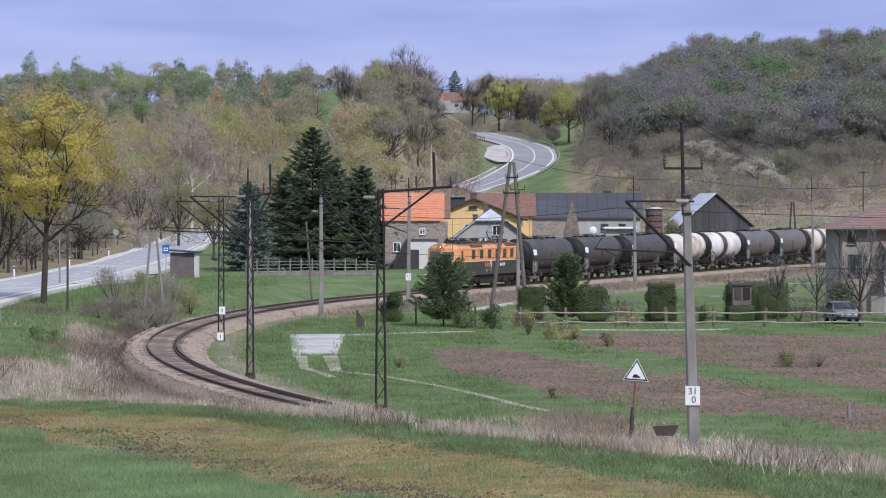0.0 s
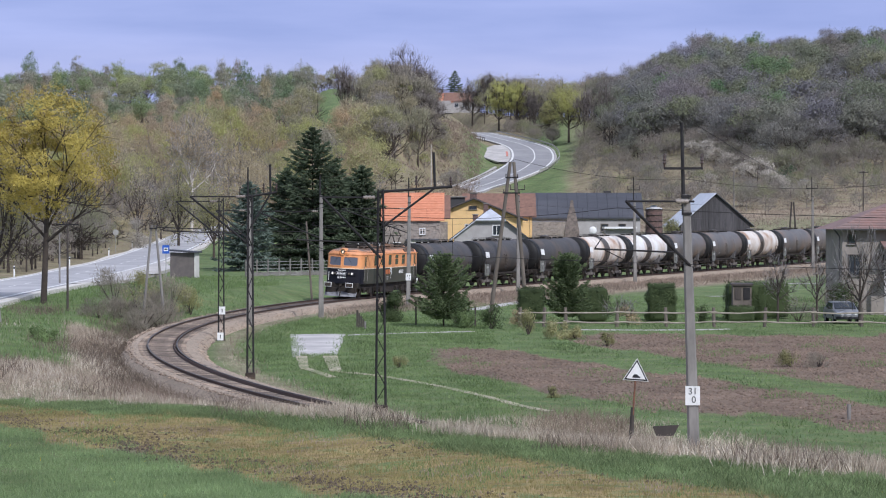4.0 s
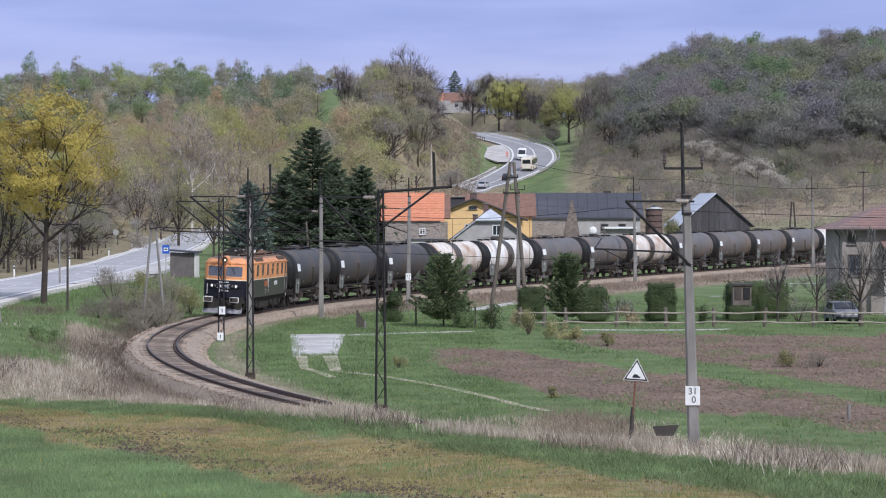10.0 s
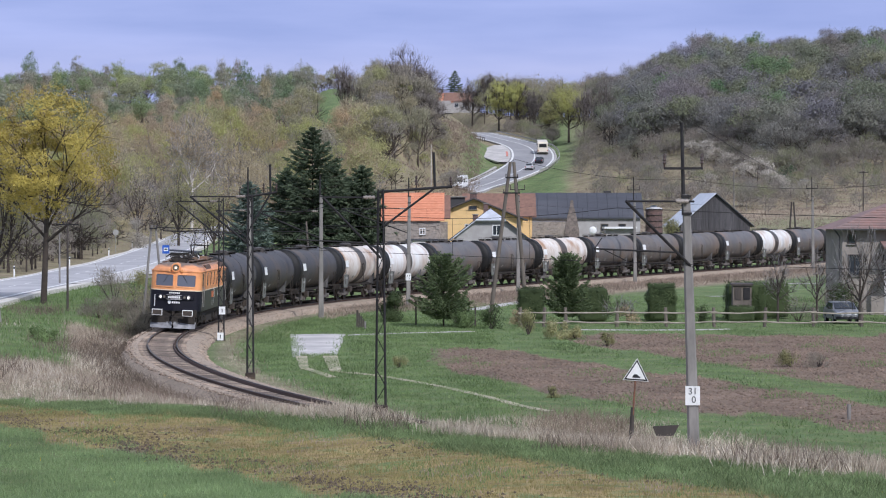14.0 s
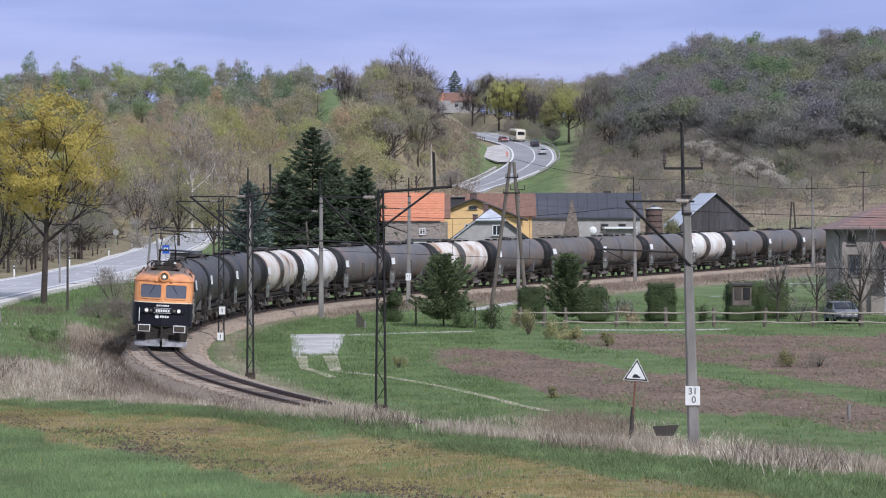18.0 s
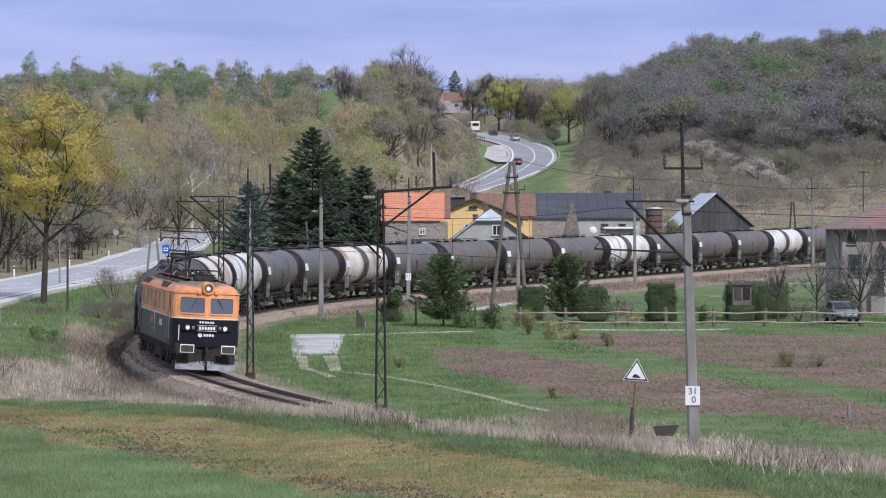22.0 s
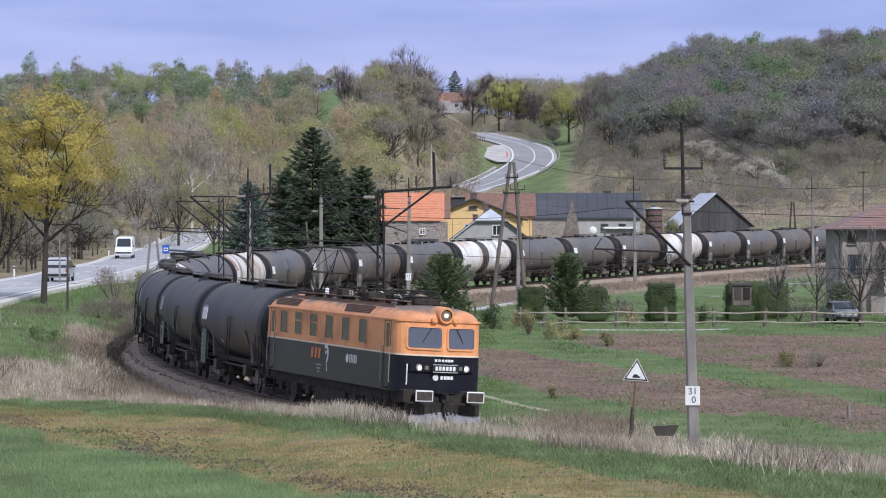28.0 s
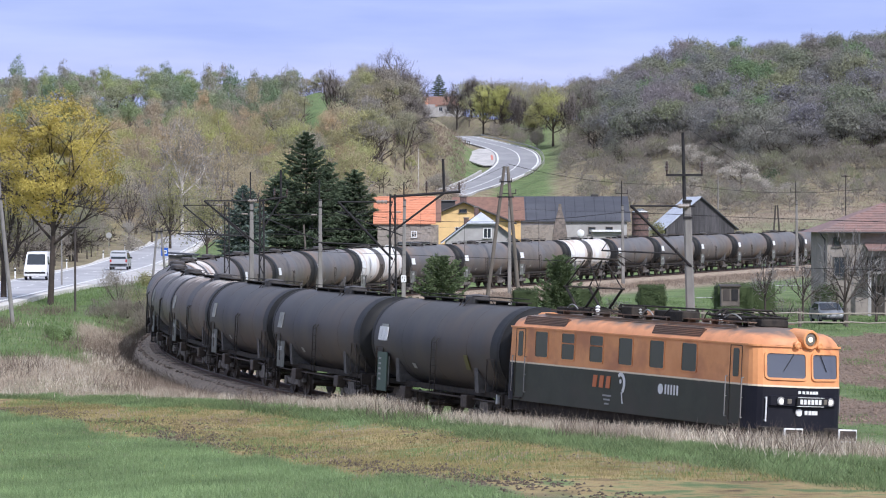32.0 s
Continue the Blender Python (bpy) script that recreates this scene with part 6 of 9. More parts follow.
def cantilever(parent, origin, top, z_tie, z_root, reach=None, strut=.045):
    """Tie, strut and registration arm from a mast to over the track; coordinates relative to the mast."""
    ox, oy, oz = origin
    s = axis_point(ox, oy)
    ax, ay, _ = line_at(s)
    tip = Vector((ax - ox, ay - oy, 0))
    if reach:
        tip = tip.normalized() * reach
    u = tip.normalized()
    t = Vector((tip.x, tip.y, z_tie))
    bm = bmesh.new()
    rod(bm, (0, 0, z_tie), t, .03)
    part("tie_tube", bm, "pole_dark", parent)
    bm = bmesh.new()
    rod(bm, (0, 0, z_root), t, strut)
    part("strut", bm, "pole_dark", parent)
    bm = bmesh.new()
    lathe(bm, [(-.22, .03), (-.2, .08), (-.1, .05), (-.05, .08), (.05, .05), (.1, .08), (.2, .05), (.22, .03)], "X", 10)
    ins = part("insulator", bm, "white_ins", parent, "pale porcelain insulator")
    ins.matrix_local = Matrix.Translation(u * .45 + Vector((0, 0, z_tie))) @ u.to_track_quat("X", "Z").to_matrix().to_4x4()
    k = .25
    a = Vector((0, 0, z_root)).lerp(t, k)
    b = Vector((tip.x, tip.y, 0)) * 1.45 + Vector((0, 0, a.z + .12))
    bm = bmesh.new()
    rod(bm, a, b, .026)
    rod(bm, b, b + Vector((u.x * -.25, u.y * -.25, .3)), .016)
    part("registration_arm", bm, "pole_dark", parent)
    bm = bmesh.new()
    c = a.lerp(b, .9)
    rod(bm, c, Vector((tip.x, tip.y, a.z - .22)), .014)
    part("steady_arm", bm, "pole_dark", parent)
    return ax, ay, oz + z_tie, oz + a.z - .22


def concrete_mast(b, d, z_base, z_shaft, z_tip, label, arm=0.0, arm_z=None, lean=0.0, w0=.36, w1=.24, canti=None, plate=None):
    x, y = at(b, d)
    ob = empty("concrete_mast", Matrix.Translation((x, y, z_base)), label, "mast", "railway masts")
    hs = z_shaft - z_base
    bm = bmesh.new()
    vs = []
    for z, w in ((-.4, w0 * 1.03), (0, w0), (hs * .5, (w0 + w1) / 2), (hs, w1)):
        vs.append([bm.verts.new((sx * w / 2 + lean * z, sy * w / 2 * .8, z)) for sx, sy in ((1, .6), (.7, 1), (-.7, 1), (-1, .6), (-1, -.6), (-.7, -1), (.7, -1), (1, -.6))])
    for a, c in zip(vs[:-1], vs[1:]):
        for k in range(8):
            bm.faces.new((a[k], a[(k + 1) % 8], c[(k + 1) % 8], c[k]))
    bm.faces.new(vs[-1])
    bm.faces.new(vs[0][::-1])
    part("shaft", bm, "concrete", ob)
    ht = z_tip - z_base
    if z_tip > z_shaft:
        bm = bmesh.new()
        rod(bm, (lean * hs - w1 * .3, 0, hs - .6), (lean * ht - w1 * .3, 0, ht), .06, .045)
        part("top_tube", bm, "pole_dark", ob, "dark steel tube on the top")
    for z in (hs - .05, hs - .55):
        bm = bmesh.new()
        box(bm, lean * z, 0, z, w1 * 1.25, w1 * 1.2, .07)
        part("clamp", bm, "pole_dark", ob)
    if arm:
        za = arm_z - z_base
        bm = bmesh.new()
        box(bm, lean * za - w1 * .3, -.05, za, arm, .07, .07)
        part("crossarm", bm, "pole_dark", ob)
        for sx in (-1, 1):
            pin_insulator(ob, (lean * za - w1 * .3 + sx * arm * .48, -.05, za), .42, .06)
    if canti:
        cantilever(ob, (x, y, z_base), None, canti[0] - z_base, canti[1] - z_base)
    if plate:
        bm = bmesh.new()
        box(bm, lean * plate, -w0 * .47, plate, .42, .02, .55)
        pl = part("plate", bm, "white", ob, "white distance plate")
        if plate > 2:
            for dx, dz in ((-.08, .1), (.1, .1), (.06, -.12)):
                bm = bmesh.new()
                box(bm, lean * plate + dx, -w0 * .47 - .013, plate + dz, .05, .006, .14)
                part("plate_bar", bm, "black", pl, "plain black bar")
        for body, dz in (("31", .12), ("0", -.12)) if plate < 2 else ():
            text_part("figures", body, .27, Matrix.Translation((lean * plate + (.03 if dz < 0 else 0), -w0 * .47 - .014, plate + dz)) @ Matrix.Rotation(radians(90), 4, "X"), "black", pl, "black painted figures")
    return ob


M["rust_post"] = mat("rust_brown_steel", (.2, .09, .05), (.12, .06, .04), 6.0, .8)
M["white_ins"] = plain("glazed_white_porcelain", (.22, .19, .16), .3)
concrete_mast(85.4, 84.5, .12, 7.35, 9.41, "grey concrete railway mast with steel top and long bracket", 1.12, 8.1, -.031, .34, .22, (7.15, 5.2), 1.45)
concrete_mast(-41.5, 204, .2, 8.4, 9.8, "grey concrete railway mast beside the curve", 0, None, .0, .36, .22, (7.3, 5.4))
concrete_mast(-11.9, 228, -.1, 8.6, 10.0, "grey concrete railway mast with a white plate", 0.0, None, .012, .36, .22, (7.6, 5.7), 2.4)
concrete_mast(25.6, 258, .45, 8.9, 10.0, "grey concrete railway mast beside the tank train", 1.3, 9.4, .0, .36, .22, None)
concrete_mast(65.4, 288, .75, 8.6, 11.0, "grey concrete railway mast beside the tank train", 1.2, 9.7, -.01, .36, .22, None)
concrete_mast(126, 335, 1.5, 9.5, 11.7, "grey concrete railway mast near the village house", 1.3, 10.4, -.01, .36, .22, None)
concrete_mast(-66, 190, -.1, 8.1, 10.1, "grey concrete railway mast inside the curve", 1.1, 8.3, .0, .36, .24, (7.3, 5.4))


def lattice_mast(b, d, z_base, z_top, label, foot=.36, head=.17, canti=(7.4, 5.3), out_arm=0.0):
    x, y = at(b, d)
    s = axis_point(x, y)
    ax, ay, a = line_at(s)
    ob = empty("lattice_mast", Matrix.Translation((x, y, z_base)), label, "mast", "railway masts")
    h = z_top - z_base
    for sx in (-1, 1):
        bm = bmesh.new()
        for sy in (-1, 1):
            p, q = Vector((sx * foot / 2, sy * .12, -.3)), Vector((sx * head / 2, sy * .09, h))
            rod(bm, p, q, .045, .04, seg=4)
        part("leg", bm, "pole_dark", ob)
    n = 13
    bm = bmesh.new()
    for k in range(n):
        z0, z1 = h * k / n, h * (k + 1) / n
        w0, w1 = foot + (head - foot) * k / n, foot + (head - foot) * (k + 1) / n
        sg = 1 if k % 2 else -1
        for sy in (-1, 1):
            rod(bm, (sg * w0 / 2, sy * .11, z0), (-sg * w1 / 2, sy * .11, z1), .014, seg=4)
        for sx in (-1, 1):
            rod(bm, (sx * w0 / 2, -.11, z0), (sx * w1 / 2, .11, z1), .012, seg=4)
    part("bracing", bm, "pole_dark", ob, "zigzag bracing bars")
    bm = bmesh.new()
    box(bm, 0, 0, -.26, foot + .16, .4, .3, bevel=.03)
    part("footing", bm, "crib", ob, "grimy concrete footing")
    cantilever(ob, (x, y, z_base), None, canti[0] - z_base, canti[1] - z_base)
    if out_arm:
        za, L = h - .1, out_arm
        bm = bmesh.new()
        rod(bm, (-.1, 0, za), (L, 0, za + .2), .05)
        part("feeder_arm", bm, "pole_dark", ob)
        bm = bmesh.new()
        rod(bm, (.1, 0, za - 1.25), (L * .76, 0, za + .15), .04)
        part("feeder_brace", bm, "pole_dark", ob)
        bm = bmesh.new()
        rod(bm, (L * .76, 0, za + .1), (L * .74, 0, za + 1.45), .05)
        part("feeder_post", bm, "pole_dark", ob)
        pin_insulator(ob, (L * .5, 0, za + .1), .5, .06)
        pin_insulator(ob, (L * .98, 0, za + .2), .36, .06)
    return ob


lattice_mast(-21.2, 107, .0, 7.75, "black steel lattice mast with a feeder arm", .36, .17, (7.45, 5.25), 2.6)
lattice_mast(-65.6, 132, -.1, 7.8, "black steel lattice mast inside the curve", .28, .17, (7.7, 5.5), 1.2)
lattice_mast(-75.5, 170, -.1, 7.95, "black steel lattice mast with white plates inside the curve", .32, .24, (7.75, 5.6), 0)
for b, d, z, w, h in ((-75.2, 169.6, 1.45, .36, .45), (-75.8, 169.5, -.05, .36, .45)):
    x, y = at(b, d)
    bm = bmesh.new()
    box(bm, x, y, z, w, .03, h)
    ob = tagged(part("track_plate", bm, "white"), "small white track plate fixed on the lattice mast", "plate")
    bm = bmesh.new()
    box(bm, x, y - .02, z, .05, .01, .2)
    part("plate_bars", bm, "black", ob, "plain black bars")


# contact wire and carrying wire over the track
def wire(name, pts, r, label, parent=None, sag=0.0):
    bm = bmesh.new()
    for a, b in zip(pts[:-1], pts[1:]):
        a, b = Vector(a), Vector(b)
        n = 8 if sag else 1
        prev = a
        for k in range(1, n + 1):
            t = k / n
            p = a.lerp(b, t) - Vector((0, 0, sag * 4 * t * (1 - t)))
            rod(bm, prev, p, r, seg=4)
            prev = p
    if parent:
        return part(name, bm, "pole_dark", parent)
    return tagged(part(name, bm, "pole_dark"), label, "wire")


supports = [-110, -60, -15, 22, 48, 66, 92, 130, 158, 182.5, 232]
oh = []
for s in supports:
    x, y, a = line_at(s)
    oh.append((x, y, rail_z(y)))
cat = empty("overhead_line", Matrix(), "thin dark contact wire and carrying wire over the track", "overhead line")
for p, q in zip(oh[:-1], oh[1:]):
    wire("contact_wire", [(p[0], p[1], p[2] + 5.55), (q[0], q[1], q[2] + 5.55)], .007, "", cat)
    wire("carrying_wire", [(p[0], p[1], p[2] + 7.1), (q[0], q[1], q[2] + 7.1)], .008, "", cat, .35)
for (p, q) in zip(oh[:-1], oh[1:]):
    for k in range(1, 4):
        t = k / 4
        x, y, z = (p[i] + (q[i] - p[i]) * t for i in range(3))
        bm = bmesh.new()
        rod(bm, (x, y, z + 5.55), (x, y, z + 7.1 - 1.4 * t * (1 - t)), .006, seg=4)
        part("dropper", bm, "pole_dark", cat)
# feeder and telephone wires beside the line
wire("feeder_wire", [(*at(85.4, 84.5), 9.4), (*at(126, 335), 11.4)], .012, "thin feeder wire between the railway masts", sag=.6)
wire("feeder_wire", [(*at(24, 207), 11.0), (*at(84, 210), 9.6), (*at(150, 230), 9.5)], .014, "thin power line from the twin pole to the houses", sag=.5)
wire("feeder_wire", [(*at(24, 207), 10.9), (*at(-10, 300), 9.0)], .012, "thin power line from the twin pole to the houses", sag=.3)
wire("feeder_wire", [(*at(126, 335), 11.0), (*at(165, 345), 10.8)], .013, "thin feeder wire between the railway masts", sag=.3)


def twin_pole(b, d, z0, h, spread, label, material, r=.13, lean=0.0, bars=()):
    x, y = at(b, d)
    ob = empty("twin_pole", Matrix.Translation((x, y, z0)), label, "pole")
    for sx in (-1, 1):
        bm = bmesh.new()
        rod(bm, (sx * spread / 2, 0, -.4), (sx * .12 + lean, 0, h), r, r * .75, seg=10)
        part("leg", bm, material, ob)
    for z, w in bars:
        bm = bmesh.new()
        box(bm, lean * z / h, -.12, z, w, .08, .1)
        part("crossbar", bm, "pole_dark", ob)
        for sx in (-1, 1):
            pin_insulator(ob, (lean * z / h + sx * w * .45, -.12, z), .25, .05)
    return ob


twin_pole(22.3, 207, -.1, 10.9, 2.65, "tall grey twin pole of a power line", "wood_old", .15, .25, ((9.8, .9), (8.7, 1.2)))
twin_pole(-98.5, 186, .75, 5.6, 1.35, "pale twin concrete pole beside the track", "concrete", .09, 0, ((5.4, .5),))
twin_pole(119, 372, 1.9, 7.2, 1.3, "dark twin pole on the slope behind the train", "wood_dark", .14, 0, ())


def wood_pole(b, d, z0, h, label, lean=0.0, arms=(), r=.11, material="wood_dark"):
    x, y = at(b, d)
    ob = empty("wooden_pole", Matrix.Translation((x, y, z0)), label, "pole", "line poles")
    bm = bmesh.new()
    rod(bm, (0, 0, -.3), (lean, 0, h), r, r * .75, seg=10)
    part("post", bm, material, ob)
    for z, w in arms:
        bm = bmesh.new()
        box(bm, lean * z / h, -.1, z, w, .07, .08)
        part("crossarm", bm, "pole_dark", ob)
        for k in (-.46, -.16, .16, .46):
            pin_insulator(ob, (lean * z / h + k * w, -.1, z), .22, .05)
    return ob


wood_pole(-44.6, 232, .6, 6.0, "thin leaning grey pole beyond the track", -.45, (), .09, "wood_old")
wood_pole(-127.8, 188, 1.0, 5.6, "dark lineside pole with insulators beside the road", 0, ((5.4, 1.45),), .08)
wood_pole(-130.5, 240, 1.5, 4.6, "pale lineside pole beside the road", 0, (), .08, "concrete")
wood_pole(-150.6, 165, .5, 10.8, "leaning pale concrete pole beside the meadow", -1.1, ((7.6, .5),), .13, "concrete")
wood_pole(-4, 510, 9.5, 10.5, "thin pale pole on the knoll", 0, (), .1, "birch")
wood_pole(99, 460, 8.0, 6.5, "pale pole above the timber barn", 0, (), .1, "concrete")
wood_pole(143, 430, 6.0, 8, "pole on the slope", 0, ((7.8, 1.4),), .1)
wood_pole(157, 400, 5.0, 8.5, "pole on the slope", 0, (), .1, "concrete")

# warning sign at the path, and the dark boxes beside it
x, y = at(64.2, 90.5)
sg = empty("warning_sign", Matrix.Translation((x, y, .0)), "white triangular warning sign with black border on a post", "sign")
bm = bmesh.new()
rod(bm, (-.02, 0, -.2), (.04, 0, .85), .07, .06, seg=8)
part("lower_post", bm, "wood_dark", sg, "dark wooden lower post")
bm = bmesh.new()
rod(bm, (.04, -.03, .6), (.12, -.03, 1.75), .03, seg=8)
part("upper_post", bm, "rust_post", sg, "rusty steel upper post")
def tri(bm, s, y, cz=1.9, lean=.07):
    h = s * .866
    a = [(-s / 2, -h / 3), (s / 2, -h / 3), (0, 2 * h / 3)]
    prism(bm, [(.14 + p * math.cos(lean) + q * math.sin(lean), cz + q * math.cos(lean) - p * math.sin(lean)) for p, q in a], y, y + .006, "Y")
for s_, y_, m_, n_ in ((.80, -.06, "white", "face"), (.74, -.068, "black", "border"), (.60, -.076, "white", "panel")):
    bm = bmesh.new()
    tri(bm, s_, y_)
    part(n_, bm, m_, sg)
bm = bmesh.new()
prism(bm, [(.02, 1.77), (.27, 1.75), (.27, 1.80), (.2, 1.82), (.17, 1.87), (.08, 1.87), (.03, 1.82)], -.084, -.08, "Y")
part("symbol", bm, "black", sg, "black vehicle symbol")
x, y = at(76, 90)
bm = bmesh.new()
prism(bm, [(-.3, 0), (.22, 0), (.40, .34), (-.42, .30)], -.02, .02, "Y")
ob = tagged(part("board", bm, "wood_dark"), "dark slanting board in the dry grass", "board")
ob.location = (x, y, .0)
x, y = at(138.3, 106)
bm = bmesh.new()
rod(bm, (0, 0, -.3), (0, 0, .55), .07, seg=8)
ob = tagged(part("marker_post", bm, "concrete"), "small pale marker post in the field edge", "post")
ob.location = (x, y, gz(x, y))


# ---------------------------------------------------------------- houses
M["roof_orange"] = mat("new_orange_tiles", (.60, .25, .14), (.52, .205, .11), 2.0, .8, c3=(.5, .22, .13))
M["roof_slate"] = mat("dark_sheet_roof", (.06, .062, .074), (.045, .047, .056), 1.0, .55, c3=(.095, .095, .105), squash=(.3, 1, 1))
M["roof_brown"] = mat("brown_old_tiles", (.22, .12, .085), (.16, .09, .065), 2.0, .8)
M["roof_red"] = mat("faded_red_tiles", (.27, .165, .14), (.19, .13, .115), 1.4, .85, c3=(.22, .17, .155))
M["roof_metal"] = mat("pale_metal_sheet", (.62, .64, .68), (.5, .52, .56), 1.5, .4, metal=.3)
M["plaster_yellow"] = mat("ochre_yellow_plaster", (.74, .51, .235), (.66, .445, .20), 1.2, .85)
M["plaster_grey"] = mat("grey_plaster", (.40, .385, .37), (.33, .315, .30), 1.0, .9, c3=(.27, .255, .24), bump=.006)
M["plaster_pale"] = mat("pale_plaster", (.62, .60, .56), (.54, .52, .48), 1.0, .9)
M["stone"] = mat("rubble_stone", (.36, .31, .26), (.20, .17, .145), 2.6, .95, bump=.03, c3=(.28, .25, .22))
M["stone_dark"] = mat("dark_weathered_stone", (.20, .165, .14), (.11, .092, .08), 2.6, .95, bump=.03)
M["brick"] = mat("red_brown_brick", (.165, .10, .085), (.085, .06, .055), 5.0, .9)
M["plank"] = mat("dark_grey_planks", (.085, .08, .082), (.055, .052, .055), 1.5, .9, squash=(4, 4, .4), rand=.25)
M["window"] = plain("house_window_glass", (.03, .035, .045), .08, 0, .8)
M["shelter_dark"] = mat("dark_shelter_render", (.15, .13, .12), (.11, .098, .092), 1.2, .9, c3=(.19, .165, .15))
M["iron"] = plain("dark_iron", (.04, .038, .038), .6)


def window(parent, x, y, z, w, h, m="white", cross=1, bars=0):
    """A window in a wall that faces the line: frame, sill and panes standing in a reveal."""
    bm = bmesh.new()
    t = .07
    box(bm, x, y - .02, z + h / 2 - t / 2, w, .08, t)
    box(bm, x, y - .02, z - h / 2 + t / 2, w, .08, t)
    for sx in (-1, 1):
        box(bm, x + sx * (w / 2 - t / 2), y - .02, z, t, .08, h - 2 * t)
    for k in range(cross):
        box(bm, x - w / 2 + (k + 1) * w / (cross + 1), y - .018, z, .05, .07, h - 2 * t)
    wi = part("window_frame", bm, m, parent)
    for k in range(cross + 1):
        bm = bmesh.new()
        ww = (w - 2 * t) / (cross + 1)
        box(bm, x - w / 2 + t + ww * (k + .5), y - .003, z, ww - .03, .012, h - 2 * t)
        part("pane", bm, "window", wi)
    bm = bmesh.new()
    box(bm, x, y - .07, z - h / 2 - .04, w + .14, .16, .05)
    part("window_sill", bm, "concrete", wi)
    return wi


def gable_roof(parent, w, d, z0, z1, m, over=.35, thick=.14, axis="Y", name="roof", x0=0.0):
    """Two slopes with thickness. axis Y: ridge runs away from the line; axis X: ridge runs along it."""
    h = z1 - z0
    for sg in (-1, 1):
        bm = bmesh.new()
        if axis == "Y":
            k = h / (w / 2)
            o = [(x0, z1), (x0 + sg * (w / 2 + over), z0 - k * over), (x0 + sg * (w / 2 + over), z0 - k * over + thick), (x0, z1 + thick)]
            prism(bm, o, -over, d + over, "Y")
        else:
            k = h / (d / 2)
            o = [(d / 2, z1), (d / 2 + sg * (d / 2 + over), z0 - k * over), (d / 2 + sg * (d / 2 + over), z0 - k * over + thick), (d / 2, z1 + thick)]
            prism(bm, o, x0 - w / 2 - over, x0 + w / 2 + over, "X")
        part(name, bm, m, parent)


def roof_courses(parent, w, d, z0, z1, m, n, over=.35, lift=.15, along="X", x0=0.0):
    """Raised courses on the slope that faces the line."""
    h = z1 - z0
    for k in range(n):
        t = (k + .5) / n
        bm = bmesh.new()
        y = d / 2 - (d / 2 + over) * (1 - t)
        z = z1 - (z1 - z0 + h / (d / 2) * over) * (1 - t)
        box(bm, x0, y, z + lift, w + 2 * over, .06, .05, Matrix.Rotation(math.atan2(h, d / 2), 4, "X"))
        part("tile_course", bm, m, parent)


def chimney(parent, x, y, z, w, h, m="brick"):
    bm = bmesh.new()
    box(bm, x, y, z + h / 2, w, w * .8, h, bevel=.02)
    c = part("chimney", bm, m, parent)
    bm = bmesh.new()
    box(bm, x, y, z + h + .05, w * 1.25, w * 1.05, .1)
    part("chimney_cap", bm, "concrete", c)
    return c


def house(name, xc, d, label, turn=0.0, drop=.3):
    return empty(name, Matrix.Translation((xc, d, gz(xc, d) - drop)) @ Matrix.Rotation(radians(turn), 4, "Z"), label, "house"), gz(xc, d) - drop


# stone house with the orange roof
ob, g = house("stone_house", -3.1, 300, "old rubble-stone house with a bright orange tiled roof")
bm = bmesh.new()
box(bm, 0, 4, (6.75 - g) / 2, 5.6, 8, 6.75 - g)
part("wall", bm, "stone", ob)
gable_roof(ob, 5.9, 8, 6.85 - g, 9.45 - g, "roof_orange", .3, axis="X")
roof_courses(ob, 5.7, 8, 6.85 - g, 9.45 - g, "roof_orange", 11, .3)
window(ob, -1.6, 0, 4.0 - g, .8, 1.0)
window(ob, 1.0, 0, 5.6 - g, .6, .7)
bm = bmesh.new()
box(bm, 1.0, -2.5, 1.55, 3.0, 5.0, 3.1)
ga = part("garage", bm, "plaster_pale", ob, "pale plastered garage annex")
bm = bmesh.new()
box(bm, 1.0, -2.5, 3.18, 3.3, 5.3, .16)
part("garage_roof", bm, "roof_slate", ga)
bm = bmesh.new()
box(bm, .2, -5.03, 1.1, 1.0, .06, 2.2)
part("garage_door", bm, "iron", ga)
rg = np.random.default_rng(5)
st_bm = bmesh.new()
box(st_bm, 0, 0, 0, 1, 1, 1, bevel=.12)
st_me = bpy.data.meshes.new("stone")
st_bm.to_mesh(st_me)
st_bm.free()
for k in range(110):
    p = piece("stone", st_me, "stone", ob)
    p.matrix_local = Matrix.Translation((rg.uniform(-2.6, 2.6), -.01, rg.uniform(2.6, 6.6 - g))) @ Matrix.Rotation(rg.uniform(-.15, .15), 4, "Y") @ Matrix.Diagonal((rg.uniform(.25, .55), .08, rg.uniform(.16, .32), 1))

# yellow house, gable to the line
ob, g = house("yellow_house", 3.4, 325, "ochre yellow house with a dark roof, gable to the line")
hw, hz, ap = 5.4, 6.9 - g, 9.1 - g
bm = bmesh.new()
prism(bm, [(-hw, 0), (hw, 0), (hw, hz), (0, ap - .05), (-hw, hz)], 0, 10, "Y")
part("wall", bm, "plaster_yellow", ob)
gable_roof(ob, 2 * hw, 10, hz, ap, "roof_slate", .55, .16)
bm = bmesh.new()
for sg in (-1, 1):
    rod(bm, (sg * (hw + .55), -.6, hz - .2), (0, -.6, ap + .03), .09, seg=6)
part("verge_board", bm, "wood_dark", ob)
chimney(ob, -1.9, 2.0, ap - 1.3, 1.9, 1.5, "iron")
chimney(ob, 0, 4, ap - .1, .75, .75)
window(ob, -.1, -.01, ap - .95, .9, .38, "iron", 0)
window(ob, -.6, -.01, hz - 1.1, .8, 1.1)
window(ob, -3.4, -.01, hz - 1.3, .8, 1.2)
